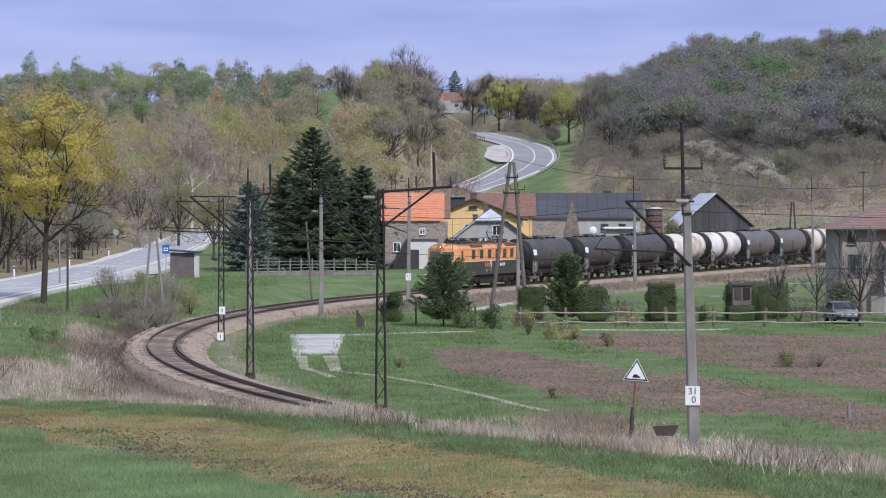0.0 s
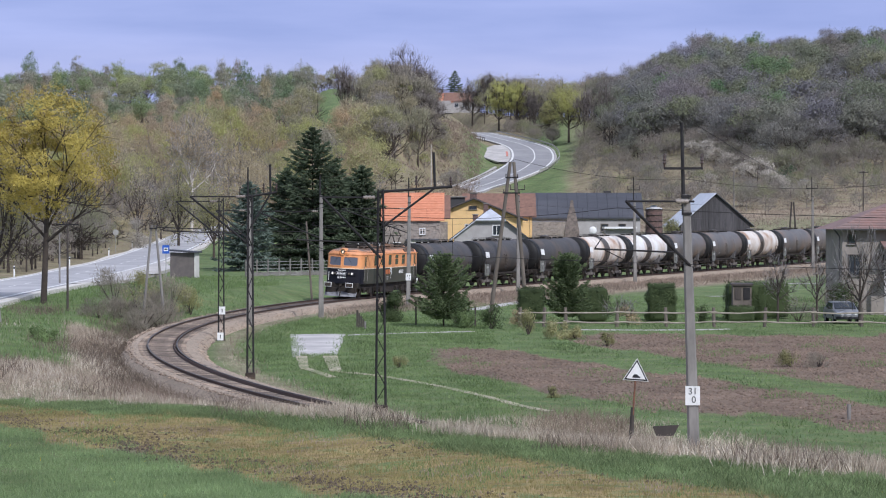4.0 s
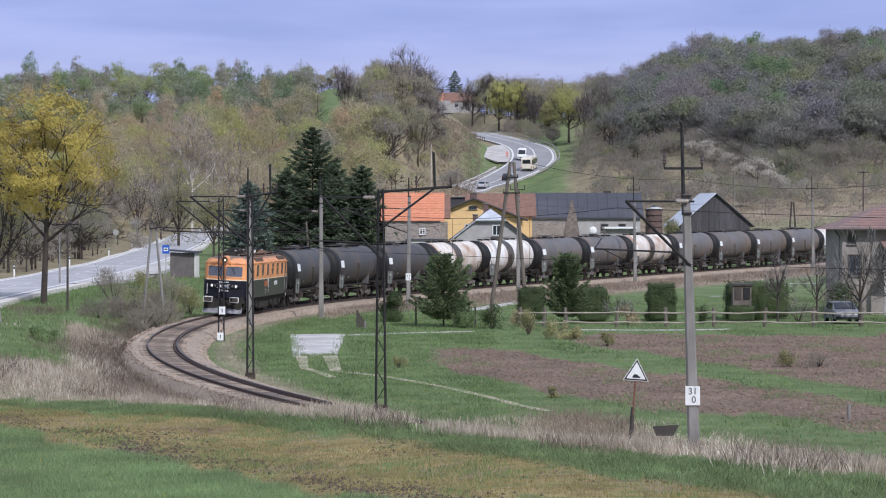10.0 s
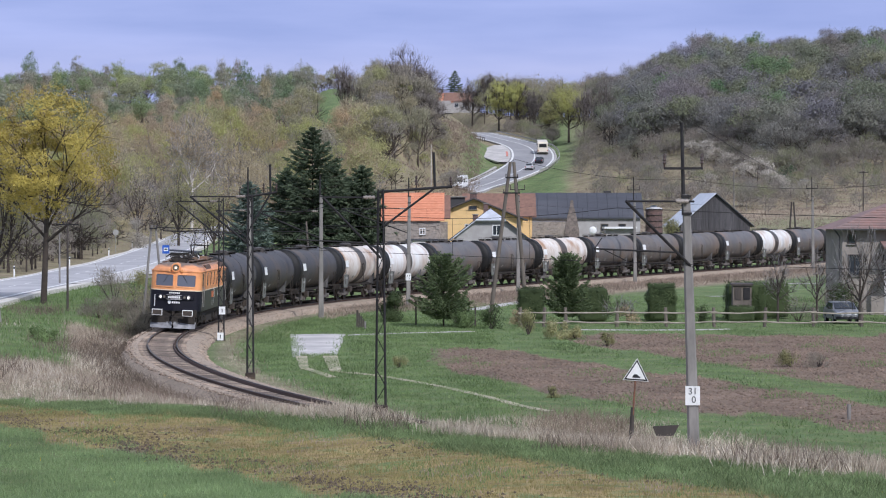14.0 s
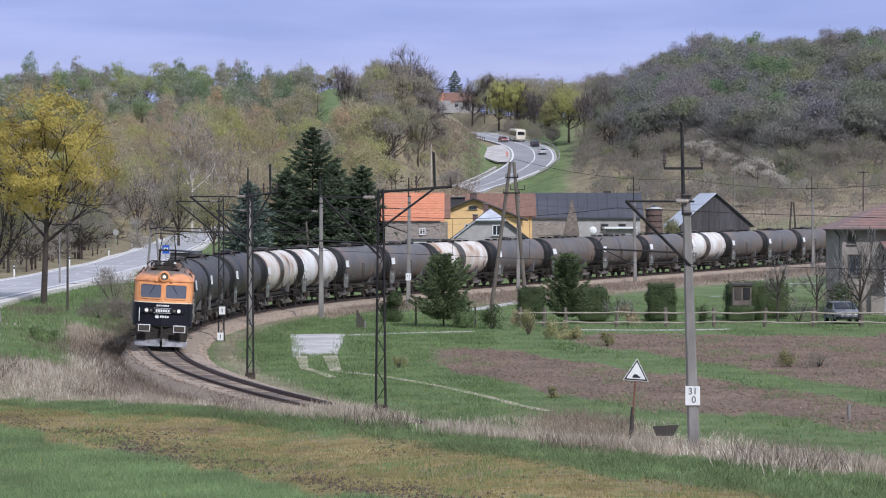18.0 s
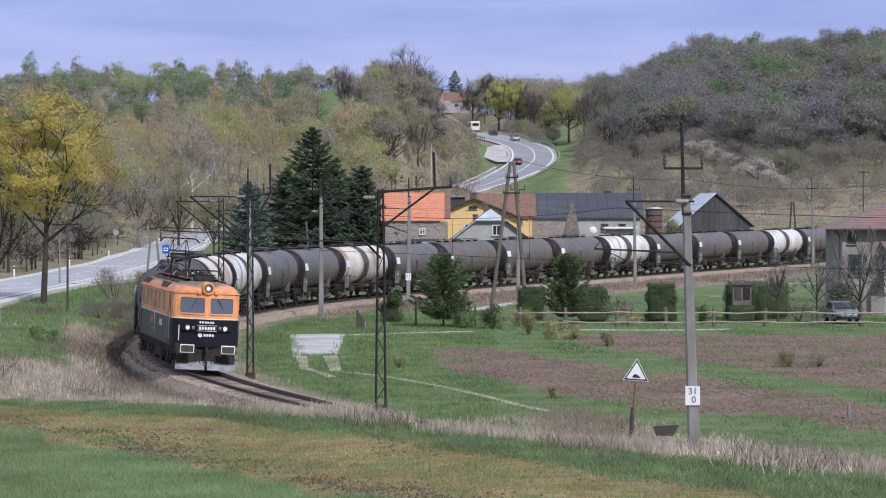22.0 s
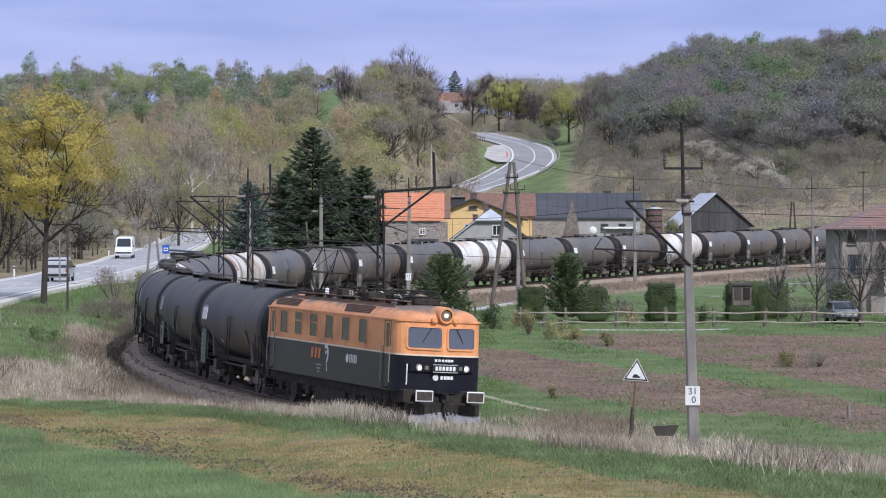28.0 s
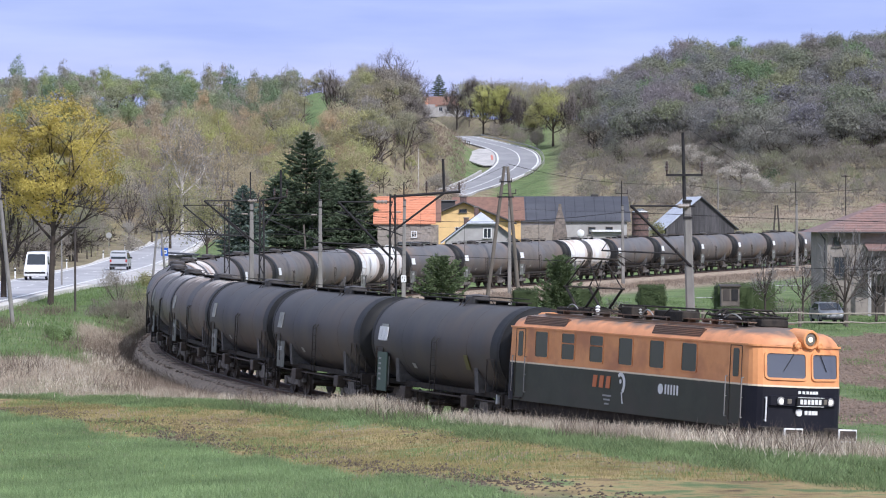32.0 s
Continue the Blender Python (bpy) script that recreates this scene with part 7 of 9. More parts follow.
window(ob, 3.2, -.01, hz - 1.2, .8, 1.2)
bm = bmesh.new()
box(bm, -4.6, -1.0, hz - 1.1, 1.7, 2.0, .12)
for sx in (-.75, .75):
    rod(bm, (-4.6 + sx, -1.9, 0), (-4.6 + sx, -1.9, hz - 1.1), .08)
part("porch", bm, "wood_old", ob, "wooden porch at the corner")
# second wing with brown tiles behind
ob2, g2 = house("brown_roofed_house", 6.5, 338, "house wing with a brown tiled roof behind the yellow gable")
bm = bmesh.new()
box(bm, 0, 4, (7.3 - g2) / 2, 7.5, 8, 7.3 - g2)
part("wall", bm, "plaster_yellow", ob2)
gable_roof(ob2, 7.8, 8, 7.3 - g2, 9.75 - g2, "roof_brown", .35, axis="X")
ob2, g2 = house("brown_roofed_shed", -.6, 312, "low shed with a brown tiled roof beside the stone house")
bm = bmesh.new()
box(bm, 0, 3, (6.6 - g2) / 2, 2.2, 6, 6.6 - g2)
part("wall", bm, "stone", ob2)
gable_roof(ob2, 2.4, 6, 7.0 - g2, 9.3 - g2, "roof_brown", .2, axis="X")

# small grey house, half-hipped, in front of them
ob, g = house("grey_house", 4.7, 290, "small grey plastered house with a half-hipped pale metal roof")
hw, hz, ap = 3.6, 5.0 - g, 7.75 - g
cut = 6.75 - g
kx = hw * (ap - cut) / (ap - hz)
bm = bmesh.new()
prism(bm, [(-hw, 0), (hw, 0), (hw, hz), (kx, cut), (-kx, cut), (-hw, hz)], 0, 9, "Y")
part("wall", bm, "plaster_grey", ob)
for sg in (-1, 1):
    bm = bmesh.new()
    t = .12
    e = .45
    kk = (ap - hz) / hw
    pts = [(0, 1.3, ap), (0, 9.4, ap), (sg * (hw + e), 9.4, hz - kk * e), (sg * (hw + e), -.4, hz - kk * e), (sg * (kx + .1), -.4, cut - .05)]
    lo_ = [bm.verts.new(p) for p in pts]
    hi_ = [bm.verts.new((p[0], p[1], p[2] + t)) for p in pts]
    bm.faces.new(lo_)
    bm.faces.new(hi_[::-1])
    for k in range(5):
        bm.faces.new((lo_[k], hi_[k], hi_[(k + 1) % 5], lo_[(k + 1) % 5]))
    bmesh.ops.recalc_face_normals(bm, faces=bm.faces[:])
    rf = part("roof", bm, "roof_metal" if sg < 0 else "roof_slate", ob)
    for k in range(7):
        bm = bmesh.new()
        yy = 1.6 + k * 1.1
        rod(bm, (0, yy, ap + t), (sg * (hw + e), yy, hz - kk * e + t), .04, seg=4)
        part("seam", bm, "roof_slate", rf)
bm = bmesh.new()
pts = [(0, 1.3, ap + .02), (kx + .2, -.45, cut - .1), (-kx - .2, -.45, cut - .1)]
lo_ = [bm.verts.new(p) for p in pts]
hi_ = [bm.verts.new((p[0], p[1] - .03, p[2] + .12)) for p in pts]
bm.faces.new(lo_)
bm.faces.new(hi_[::-1])
for k in range(3):
    bm.faces.new((lo_[k], hi_[k], hi_[(k + 1) % 3], lo_[(k + 1) % 3]))
bmesh.ops.recalc_face_normals(bm, faces=bm.faces[:])
part("half_hip", bm, "roof_metal", ob, "bright metal half hip")
window(ob, .6, -.01, 5.75 - g, .85, 1.05)
chimney(ob, -.45, 2.2, ap - .3, .45, .9)
chimney(ob, -1.5, .8, ap - 1.6, .5, 1.1)

# long barn with the dark roof
ob, g = house("long_barn", 16.75, 350, "long stone barn with a dark sheet roof")
bm = bmesh.new()
box(bm, 0, 5, (7.0 - g) / 2, 13.5, 10, 7.0 - g)
part("wall", bm, "plaster_grey", ob)
gable_roof(ob, 13.7, 10, 7.15 - g, 9.95 - g, "roof_slate", .35, axis="X")
for k in range(12):
    bm = bmesh.new()
    x = -6.6 + k * 1.2
    rod(bm, (x, -.35, 7.0 - g + .12), (x, 5, 9.95 - g + .15), .035, seg=4)
    part("roof_seam", bm, "roof_slate", ob)
bm = bmesh.new()
box(bm, -3.8, -.3, (6.55 - g) / 2, 5.6, .5, 6.55 - g)
sw = part("stone_wall", bm, "stone", ob, "rubble-stone wall with creeper")
for k in range(90):
    p = piece("stone", st_me, "stone", sw)
    p.matrix_local = Matrix.Translation((-3.8 + rg.uniform(-2.7, 2.7), -.56, rg.uniform(2.5, 6.5 - g))) @ Matrix.Diagonal((rg.uniform(.25, .5), .08, rg.uniform(.15, .3), 1))
for x in (2.5, 4.6):
    window(ob, x, -.01, 5.9 - g, .9, .9, "wood_old", 0)
bm = bmesh.new()
box(bm, 3.1, 5.2, 9.95 - g + .2, .9, .5, .35)
part("ridge_vent", bm, "iron", ob)
ob, g = house("stone_stump", 14.6, 333, "tapered brown stone pier standing before the barn")
bm = bmesh.new()
vs = [[bm.verts.new((sx * w, sy * w, z)) for sx, sy in ((1, 1), (-1, 1), (-1, -1), (1, -1))] for z, w in ((0, .95), (5.6 - g, .8), (7.0 - g, .55), (8.4 - g, .2), (9.0 - g, .15))]
for a, c in zip(vs[:-1], vs[1:]):
    for k in range(4):
        bm.faces.new((a[k], a[(k + 1) % 4], c[(k + 1) % 4], c[k]))
bm.faces.new(vs[-1])
part("pier", bm, "stone_dark", ob)
tagged(ob, "tapered brown stone pier standing before the barn", "pier")
ob, g = house("white_canopy", 20.4, 338, "low shed with a white flat roof beside the barn")
bm = bmesh.new()
box(bm, 0, 2, (5.75 - g) / 2, 3.4, 4, 5.75 - g)
part("wall", bm, "plaster_grey", ob)
bm = bmesh.new()
box(bm, 0, 1.8, 5.9 - g, 3.7, 4.8, .22)
part("flat_roof", bm, "white", ob, "white flat roof")
bm = bmesh.new()
bmesh.ops.create_uvsphere(bm, u_segments=16, v_segments=8, radius=.45, matrix=Matrix.Translation((-3.2, -.8, 5.6 - g)) @ Matrix.Diagonal((1, .35, 1, 1)))
rod(bm, (-3.2, -.6, 0), (-3.2, -.6, 5.6 - g), .05)
part("dish_aerial", bm, "white", ob, "white dish aerial on a pole")

# brick silo
x, d = at(71.8, 368)
ob, g = house("brick_silo", x, d, "round red-brown brick silo with a white cap")
tagged(ob, "", "silo")
bm = bmesh.new()
lathe(bm, [(0, 1.1), (7.9 - g, 1.05), (8.0 - g, 1.12), (8.1 - g, 1.12), (8.2 - g, .55)], "Z", 24)
part("shaft", bm, "brick", ob)
for k in range(9):
    bm = bmesh.new()
    lathe(bm, [(0, 1.13), (.01, 1.16), (.05, 1.16), (.06, 1.13)], "Z", 24, (0, 0, .6 + k * .75))
    part("hoop", bm, "iron", ob)
bm = bmesh.new()
lathe(bm, [(0, 0), (0, 1.0), (.1, 1.0), (.24, .45), (.42, .4), (.5, 0)], "Z", 20, (0, 0, 8.2 - g))
part("cap", bm, "white", ob)

bush("spring_bush", *at(77.4, 372), 2.0, 5.1, "leaf_olive", "loose bush in fresh olive leaf beside the silo", 91, 2600, .09)

# timber barn
x, d = at(92, 395)
ob, g = house("timber_barn", x + .3, d, "dark plank barn with a pale metal roof, gable to the line", turn=13)
tagged(ob, "", "barn")
hw, hz, ap = 4.9, 6.3 - g, 10.35 - g
bm = bmesh.new()
prism(bm, [(-hw + .1, 0), (hw - .1, 0), (hw - .1, hz), (0, ap - .1), (-hw + .1, hz)], .05, 6.5, "Y")
part("wall", bm, "plank", ob)
n = 30
for k in range(n):
    x0, x1 = -hw + 2 * hw * k / n, -hw + 2 * hw * (k + 1) / n - .03
    z0, z1 = (hz + (ap - hz) * (1 - abs(v) / hw) for v in (x0, x1))
    bm = bmesh.new()
    prism(bm, [(x0, .2), (x1, .2), (x1, z1), (x0, z0)], 0, .045, "Y")
    part("plank", bm, "plank", ob)
for sg in (-1, 1):
    bm = bmesh.new()
    k = (ap - hz) / hw
    prism(bm, [(0, ap), (sg * (hw + .5), hz - k * .5), (sg * (hw + .5), hz - k * .5 + .12), (0, ap + .12)], -.4, 6.9, "Y")
    part("roof", bm, "roof_metal" if sg < 0 else "roof_slate", ob)
bm = bmesh.new()
box(bm, 0, -.06, 5.3 - g, 2 * hw + .2, .1, .18)
part("tie_beam", bm, "wood_dark", ob)

# village house beside the garden
ob, g = house("village_house", 33.0, 209, "two-storey grey plastered house with a faded red hipped roof")
hw = 4.6
ze = 6.2 - g
M["plaster_old"] = mat("stained_old_plaster", (.30, .265, .23), (.22, .195, .17), .8, .9, c3=(.18, .158, .138), bump=.006)
bm = bmesh.new()
box(bm, 0, 4.5, ze / 2, 2 * hw, 9, ze)
part("wall", bm, "plaster_old", ob)
bm = bmesh.new()
o = .75
b0 = [(-hw - o, -o, ze - .15), (hw + o, -o, ze - .15), (hw + o, 9 + o, ze - .15), (-hw - o, 9 + o, ze - .15)]
r0 = [(0, 4.5, ze + 2.0), (.6, 4.5, ze + 2.0)]
vb = [bm.verts.new(p) for p in b0]
vt = [bm.verts.new(p) for p in r0]
for f in ((vb[0], vb[1], vt[1], vt[0]), (vb[1], vb[2], vt[1]), (vb[2], vb[3], vt[0], vt[1]), (vb[3], vb[0], vt[0]), (vb[3], vb[2], vb[1], vb[0])):
    bm.faces.new(f)
bmesh.ops.recalc_face_normals(bm, faces=bm.faces[:])
rf = part("roof", bm, "roof_red", ob)
for k in range(12):
    t = (k + .5) / 12
    bm = bmesh.new()
    wx = (hw + o) * (1 - t)
    box(bm, .3 * t, -o + (4.5 + o) * t, ze - .15 + 2.15 * t + .02, 2 * wx, .08, .05)
    part("tile_course", bm, "roof_red", rf)
bm = bmesh.new()
box(bm, 0, -o - .06, ze - .17, 2 * (hw + o), .14, .12)
rod(bm, (-hw - .2, -.15, 0), (-hw - .2, -.15, ze - .7), .05)
rod(bm, (-hw - .2, -.15, ze - .7), (-hw - o + .1, -o, ze - .2), .05)
part("gutter", bm, "iron", ob)
window(ob, -3.9, -.01, 5.35 - g, .6, .7, "wood_dark", 0)
window(ob, -3.7, -.01, 3.5 - g, .95, 1.5, "wood_dark", 1)
window(ob, -1.2, -.01, 3.6 - g, 1.1, 1.4, "wood_old", 1)
window(ob, 1.2, -.01, 5.2 - g, .9, .9, "wood_old", 1)
bm = bmesh.new()
box(bm, .1, -.9, 3.1 - g, 3.9, 1.8, .15)
bl = part("balcony", bm, "concrete", ob, "grey balcony on posts")
for k in range(14):
    bm = bmesh.new()
    rod(bm, (-1.8 + k * .29, -1.75, 3.1 - g), (-1.8 + k * .29, -1.75, 4.0 - g), .018, seg=5)
    part("baluster", bm, "iron", bl)
bm = bmesh.new()
rod(bm, (-1.85, -1.75, 4.0 - g), (2.0, -1.75, 4.0 - g), .035)
part("balcony_rail", bm, "iron", bl)
for sx in (-1.75, 1.9):
    bm = bmesh.new()
    box(bm, sx, -1.65, (3.05 - g) / 2, .22, .22, 3.05 - g)
    part("balcony_post", bm, "plaster_grey", ob)
bm = bmesh.new()
box(bm, .1, -.95, 4.95 - g, 4.0, 2.0, .12, Matrix.Rotation(radians(12), 4, "X"))
part("balcony_roof", bm, "roof_red", ob)
bm = bmesh.new()
box(bm, -.9, -.02, 1.4, 1.0, .08, 2.1)
part("front_door", bm, "wood_dark", ob)
bm = bmesh.new()
box(bm, 3.4, -4.0, 1.05, 3.2, .2, 2.1)
tagged(part("garden_wall", bm, "plaster_pale", None), "low pale garden wall beside the house", "wall").location = (33.0, 209, g)

# house on the hilltop
ob, g = house("hill_house", 3.6, 905, "white hilltop house with a red roof among trees")
bm = bmesh.new()
box(bm, 2.5, 4, 1.9, 10.5, 8, 3.8)
part("wall", bm, "plaster_grey", ob)
gable_roof(ob, 11, 8, 3.8, 6.4, "roof_brown", .4, axis="X", x0=2.5)
bm = bmesh.new()
box(bm, -3.7, 3.5, 1.9, 5.0, 9, 3.8)
part("wing", bm, "plaster_grey", ob)
gable_roof(ob, 5.4, 8.4, 3.6, 6.3, "roof_orange", .5, axis="X", x0=-3.7)
for x in (.5, 3.0, 5.2):
    window(ob, x, -.01, 2.4, 1.3, 1.4)

# ---------------------------------------------------------------- bus stop, garden fence, road fence
x, d = -23.2, 262
g = gz(x, d)
ob = empty("bus_shelter", Matrix.Translation((x, d, g)) @ Matrix.Rotation(radians(-8), 4, "Z"), "grey concrete bus shelter with a flat roof beside the road", "bus shelter")
# back and left walls dark, right wall pale
bm = bmesh.new()
box(bm, 0, 0, 1.15, 2.1, .12, 2.3)
part("back_wall", bm, "shelter_dark", ob, "dark back wall")
for sx in (-1, 1):
    bm = bmesh.new()
    box(bm, sx * 1.08, .75, 1.15, .14, 1.6, 2.3)
    part("side_wall", bm, "shelter_dark" if sx < 0 else "plaster_pale", ob)
bm = bmesh.new()
box(bm, 0, .7, 2.42, 2.7, 2.3, .14, Matrix.Rotation(radians(4), 4, "Y"))
part("roof", bm, "roof_slate", ob)
bm = bmesh.new()
box(bm, 0, .35, .45, 1.8, .4, .06)
part("bench_seat", bm, "wood_old", ob)
for dx in (1.2, 1.45):
    bm = bmesh.new()
    rod(bm, (dx, -.3, -1.0), (dx, -.3, .1), .07)
    part("support_post", bm, "concrete", ob)
x, d = at(-94.3, 256)
ob = empty("bus_stop_sign", Matrix.Translation((x, d, gz(x, d))), "blue and white bus stop sign on a post", "sign")
bm = bmesh.new()
rod(bm, (0, 0, -.2), (0, 0, 3.0), .04)
part("post", bm, "grey_sign", ob)
M["blue"] = plain("traffic_blue", (.02, .09, .42), .4)
bm = bmesh.new()
box(bm, 0, -.05, 2.65, .62, .02, .72)
pl = part("plate", bm, "blue", ob)
bm = bmesh.new()
box(bm, 0, -.064, 2.65, .38, .008, .3)
part("panel", bm, "white", pl)
bm = bmesh.new()
box(bm, 0, -.07, 2.66, .26, .006, .13)
part("symbol", bm, "black", pl)
for b, d, z, w in ((-100.5, 258, .75, 1.9), (-99, 262, .6, 1.7)):
    x, y = at(b, d)
    ob = empty("bench", Matrix.Translation((x, y, gz(x, y))), "dark slatted bench beside the bus stop", "bench", "benches")
    for k in range(3):
        bm = bmesh.new()
        box(bm, 0, k * .14, .48, w, .11, .05)
        part("seat_slat", bm, "wood_dark", ob)
    for sx in (-.7, .7):
        bm = bmesh.new()
        box(bm, sx, .14, .22, .08, .4, .45)
        part("leg", bm, "concrete", ob)


def fence_post(parent, p, h, r, m, lean=0):
    bm = bmesh.new()
    rod(bm, (p[0], p[1], p[2] - .2), (p[0] + lean, p[1], p[2] + h), r, r * .9, seg=7)
    return part("post", bm, m, parent)


# rustic rail fence along the garden
fr = random.Random(8)
pxs = [26.5, 34.2, 42, 59.2, 76.1, 92.3, 109.4, 126.2, 142.5, 158]
fpts = []
for b in pxs:
    x, y = at(b, 187.5)
    fpts.append(Vector((x, y, gz(x, y))))
ob = empty("rail_fence", Matrix(), "rustic wooden fence of round rails on stout posts", "fence")
for p in fpts:
    fence_post(ob, p, 1.25, .12, "wood_old", fr.uniform(-.09, .09))
for a, b in zip(fpts[:-1], fpts[1:]):
    for z in (.32, .92):
        bm = bmesh.new()
        m_ = a.lerp(b, .5) + Vector((0, 0, z + fr.uniform(-.08, .02)))
        p, q = a + Vector((-.2, -.1, z + fr.uniform(-.06, .06))), b + Vector((.2, -.1, z + fr.uniform(-.06, .06)))
        rod(bm, p, m_, .055, .05, seg=7)
        rod(bm, m_, q, .05, .045, seg=7)
        part("rail", bm, "rail_wood", ob)
# wire fence behind the track
ob = empty("mesh_fence", Matrix(), "grey wire mesh fence on pale concrete posts", "fence")
prev = None
for k in range(13):
    x = -18.0 + k * 1.0
    y = 268 + k * .25
    g = gz(x, y)
    fence_post(ob, (x, y, g), 1.55, .07, "concrete")
    if prev:
        for z in (.1, .4, .7, 1.0, 1.3):
            bm = bmesh.new()
            rod(bm, (prev[0], prev[1], prev[2] + z), (x, y, g + z), .022, seg=4)
            part("wire", bm, "grey_sign", ob)
        bm = bmesh.new()
        box(bm, (prev[0] + x) / 2, (prev[1] + y) / 2 + .03, (prev[2] + g) / 2 + .16, 1.0, .05, .4)
        part("plinth", bm, "concrete", ob)
    prev = (x, y, g)
# small plank shed standing in the hedge
x, y = at(101.9, 196.9)
ob = empty("garden_shed", Matrix.Translation((x, y, gz(x, y))), "small grey plank shed half grown over by the hedge", "shed")
bm = bmesh.new()
box(bm, 0, .5, 1.22, 1.25, 1.0, 2.44)
part("body", bm, "wood_old", ob)
bm = bmesh.new()
box(bm, 0, .5, 2.48, 1.45, 1.25, .1, Matrix.Rotation(radians(4), 4, "X"))
part("roof", bm, "wood_dark", ob)
for k in range(2):
    bm = bmesh.new()
    box(bm, -.29 + k * .58, -.03, 1.85, .44, .04, .8)
    part("panel", bm, "pole_dark" if k else "wood_dark", ob)
bush("hedge_block", *at(101.4, 196.0), 2.1, 1.15, "hedge", "low hedge growth in front of the plank shed", 44, 6480, .055, boxy=.6, group="garden hedges", category="hedge", depth=.9)
# dark stepped boards by the path
x, y = at(-29.2, 186)
ob = empty("stepped_boards", Matrix.Translation((x, y, gz(x, y))), "dark stepped boards of a garden edge", "fence")
for k in range(5):
    bm = bmesh.new()
    box(bm, k * .13, .0, (1.15 - k * .2) / 2, .12, .05, 1.15 - k * .2)
    part("board", bm, "wood_dark", ob)
for b, d, h in ((-9.2, 190, 1.6), (11, 188, 1.3), (-26.5, 184, .5), (-22.5, 184, .45)):
    x, y = at(b, d)
    bm = bmesh.new()
    rod(bm, (0, 0, -.2), (0, 0, h), .06, seg=6)
    o2 = tagged(part("fence_post", bm, "wood_dark" if h > 1 else "concrete"), "single weathered fence post in the garden", "post", "garden posts")
    o2.location = (x, y, gz(x, y))


# ---------------------------------------------------------------- paths, slabs
def slab(name, pts, z, m, label, thick=.2, sub=4):
    """A paved piece that follows the ground."""
    bm = bmesh.new()
    n = len(pts)
    rows = []
    a, b, c, d = (Vector((*p, 0)) for p in pts)
    for i in range(sub + 1):
        t = i / sub
        l, r = a.lerp(d, t), b.lerp(c, t)
        rows.append([bm.verts.new((p.x, p.y, gz(p.x, p.y) + z)) for p in (l, l.lerp(r, .5), r)])
    for r0_, r1_ in zip(rows[:-1], rows[1:]):
        for k in range(2):
            bm.faces.new((r0_[k], r0_[k + 1], r1_[k + 1], r1_[k]))
    ex = bmesh.ops.extrude_face_region(bm, geom=bm.faces[:])
    for v in ex["geom"]:
        if isinstance(v, bmesh.types.BMVert):
            v.co.z -= thick
    bmesh.ops.recalc_face_normals(bm, faces=bm.faces[:])
    return tagged(part(name, bm, m), label, "paving", kind="structure")  # laid on the grass


def strip(name, pts, w, z, m, label):
    """A path of some width through points in plan, following the ground."""
    line = spline([(x, y, 0) for x, y in pts], 1.5)
    bm = bmesh.new()
    prev = None
    for i, p in enumerate(line):
        q = line[min(i + 1, len(line) - 1)] - line[max(i - 1, 0)]
        nrm = Vector((-q.y, q.x, 0)).normalized() * w / 2
        cur = []
        for k, dz in ((1, -.1), (1, 0), (0, .015), (-1, 0), (-1, -.1)):
            e = p + nrm * k
            cur.append(bm.verts.new((e.x, e.y, gz(e.x, e.y) + z + dz)))
        if prev:
            for k in range(4):
                bm.faces.new((prev[k], prev[k + 1], cur[k + 1], cur[k]))
        prev = cur
    bmesh.ops.recalc_face_normals(bm, faces=bm.faces[:])
    return tagged(part(name, bm, m), label, "path", kind="structure")


slab("pavement_apron", [at(-51.2, 151), at(-36.2, 151), at(-33, 177), at(-52, 177)], .03, "paver", "pale concrete apron beside the track")
slab("pavement_wheel_track_a", [at(-48.6, 139), at(-45.6, 139), at(-46.2, 150.7), at(-50.2, 150.7)], .05, "trackdirt", "pale concrete wheel track")
slab("pavement_wheel_track_b", [at(-38.6, 137), at(-34.6, 137), at(-36, 150.7), at(-41, 150.7)], .05, "trackdirt", "pale concrete wheel track")
strip("path_field", [at(-36.5, 137), at(-24, 134), at(-5, 127), at(14, 119), at(27, 113), at(37, 110)], .42, .02, "trackdirt", "pale dusty field path")
strip("path_field_b", [at(-47, 140), at(-42, 136), at(-37, 132)], .45, .03, "trackdirt", "pale dusty field path")
strip("path_garden", [at(-34, 175), at(-15, 178), at(10, 180.5)], .7, .03, "paver", "narrow pale concrete path")
strip("path_fence", [at(47, 183), at(65, 182.5), at(87, 183), at(97, 184)], .8, .03, "paver", "narrow pale concrete path along the fence")
strip("path_meadow", [at(10, 218), at(17, 226), at(26, 236), at(33, 246)], 1.3, .03, "paver", "pale path across the green")
strip("path_yard", [at(90, 250), at(100, 251), at(105, 252)], .8, .03, "paver", "pale path in the yard")
strip("path_yard_b", [at(112, 285), at(120, 286), at(128, 287)], 1.2, .03, "paver", "pale path near the track")


# ---------------------------------------------------------------- garden plants
bush("hedge_block", *at(-17, 196), 2.3, 1.9, "hedge", "rounded dark evergreen bush in the garden", 21, 8100, .055, group="garden hedges", category="hedge")
bush("hedge_block", *at(30, 200), 2.0, 2.3, "hedge", "clipped green hedge block in the garden", 22, 9360, .055, boxy=.8, group="garden hedges", category="hedge")
bush("hedge_block", *at(51, 196), 2.2, 2.5, "hedge", "clipped green hedge block in the garden", 23, 9360, .055, boxy=.7, group="garden hedges", category="hedge")
bush("hedge_block", *at(74.3, 197), 2.05, 2.6, "hedge", "clipped square green hedge block in the garden", 24, 11160, .055, boxy=.9, group="garden hedges", category="hedge")
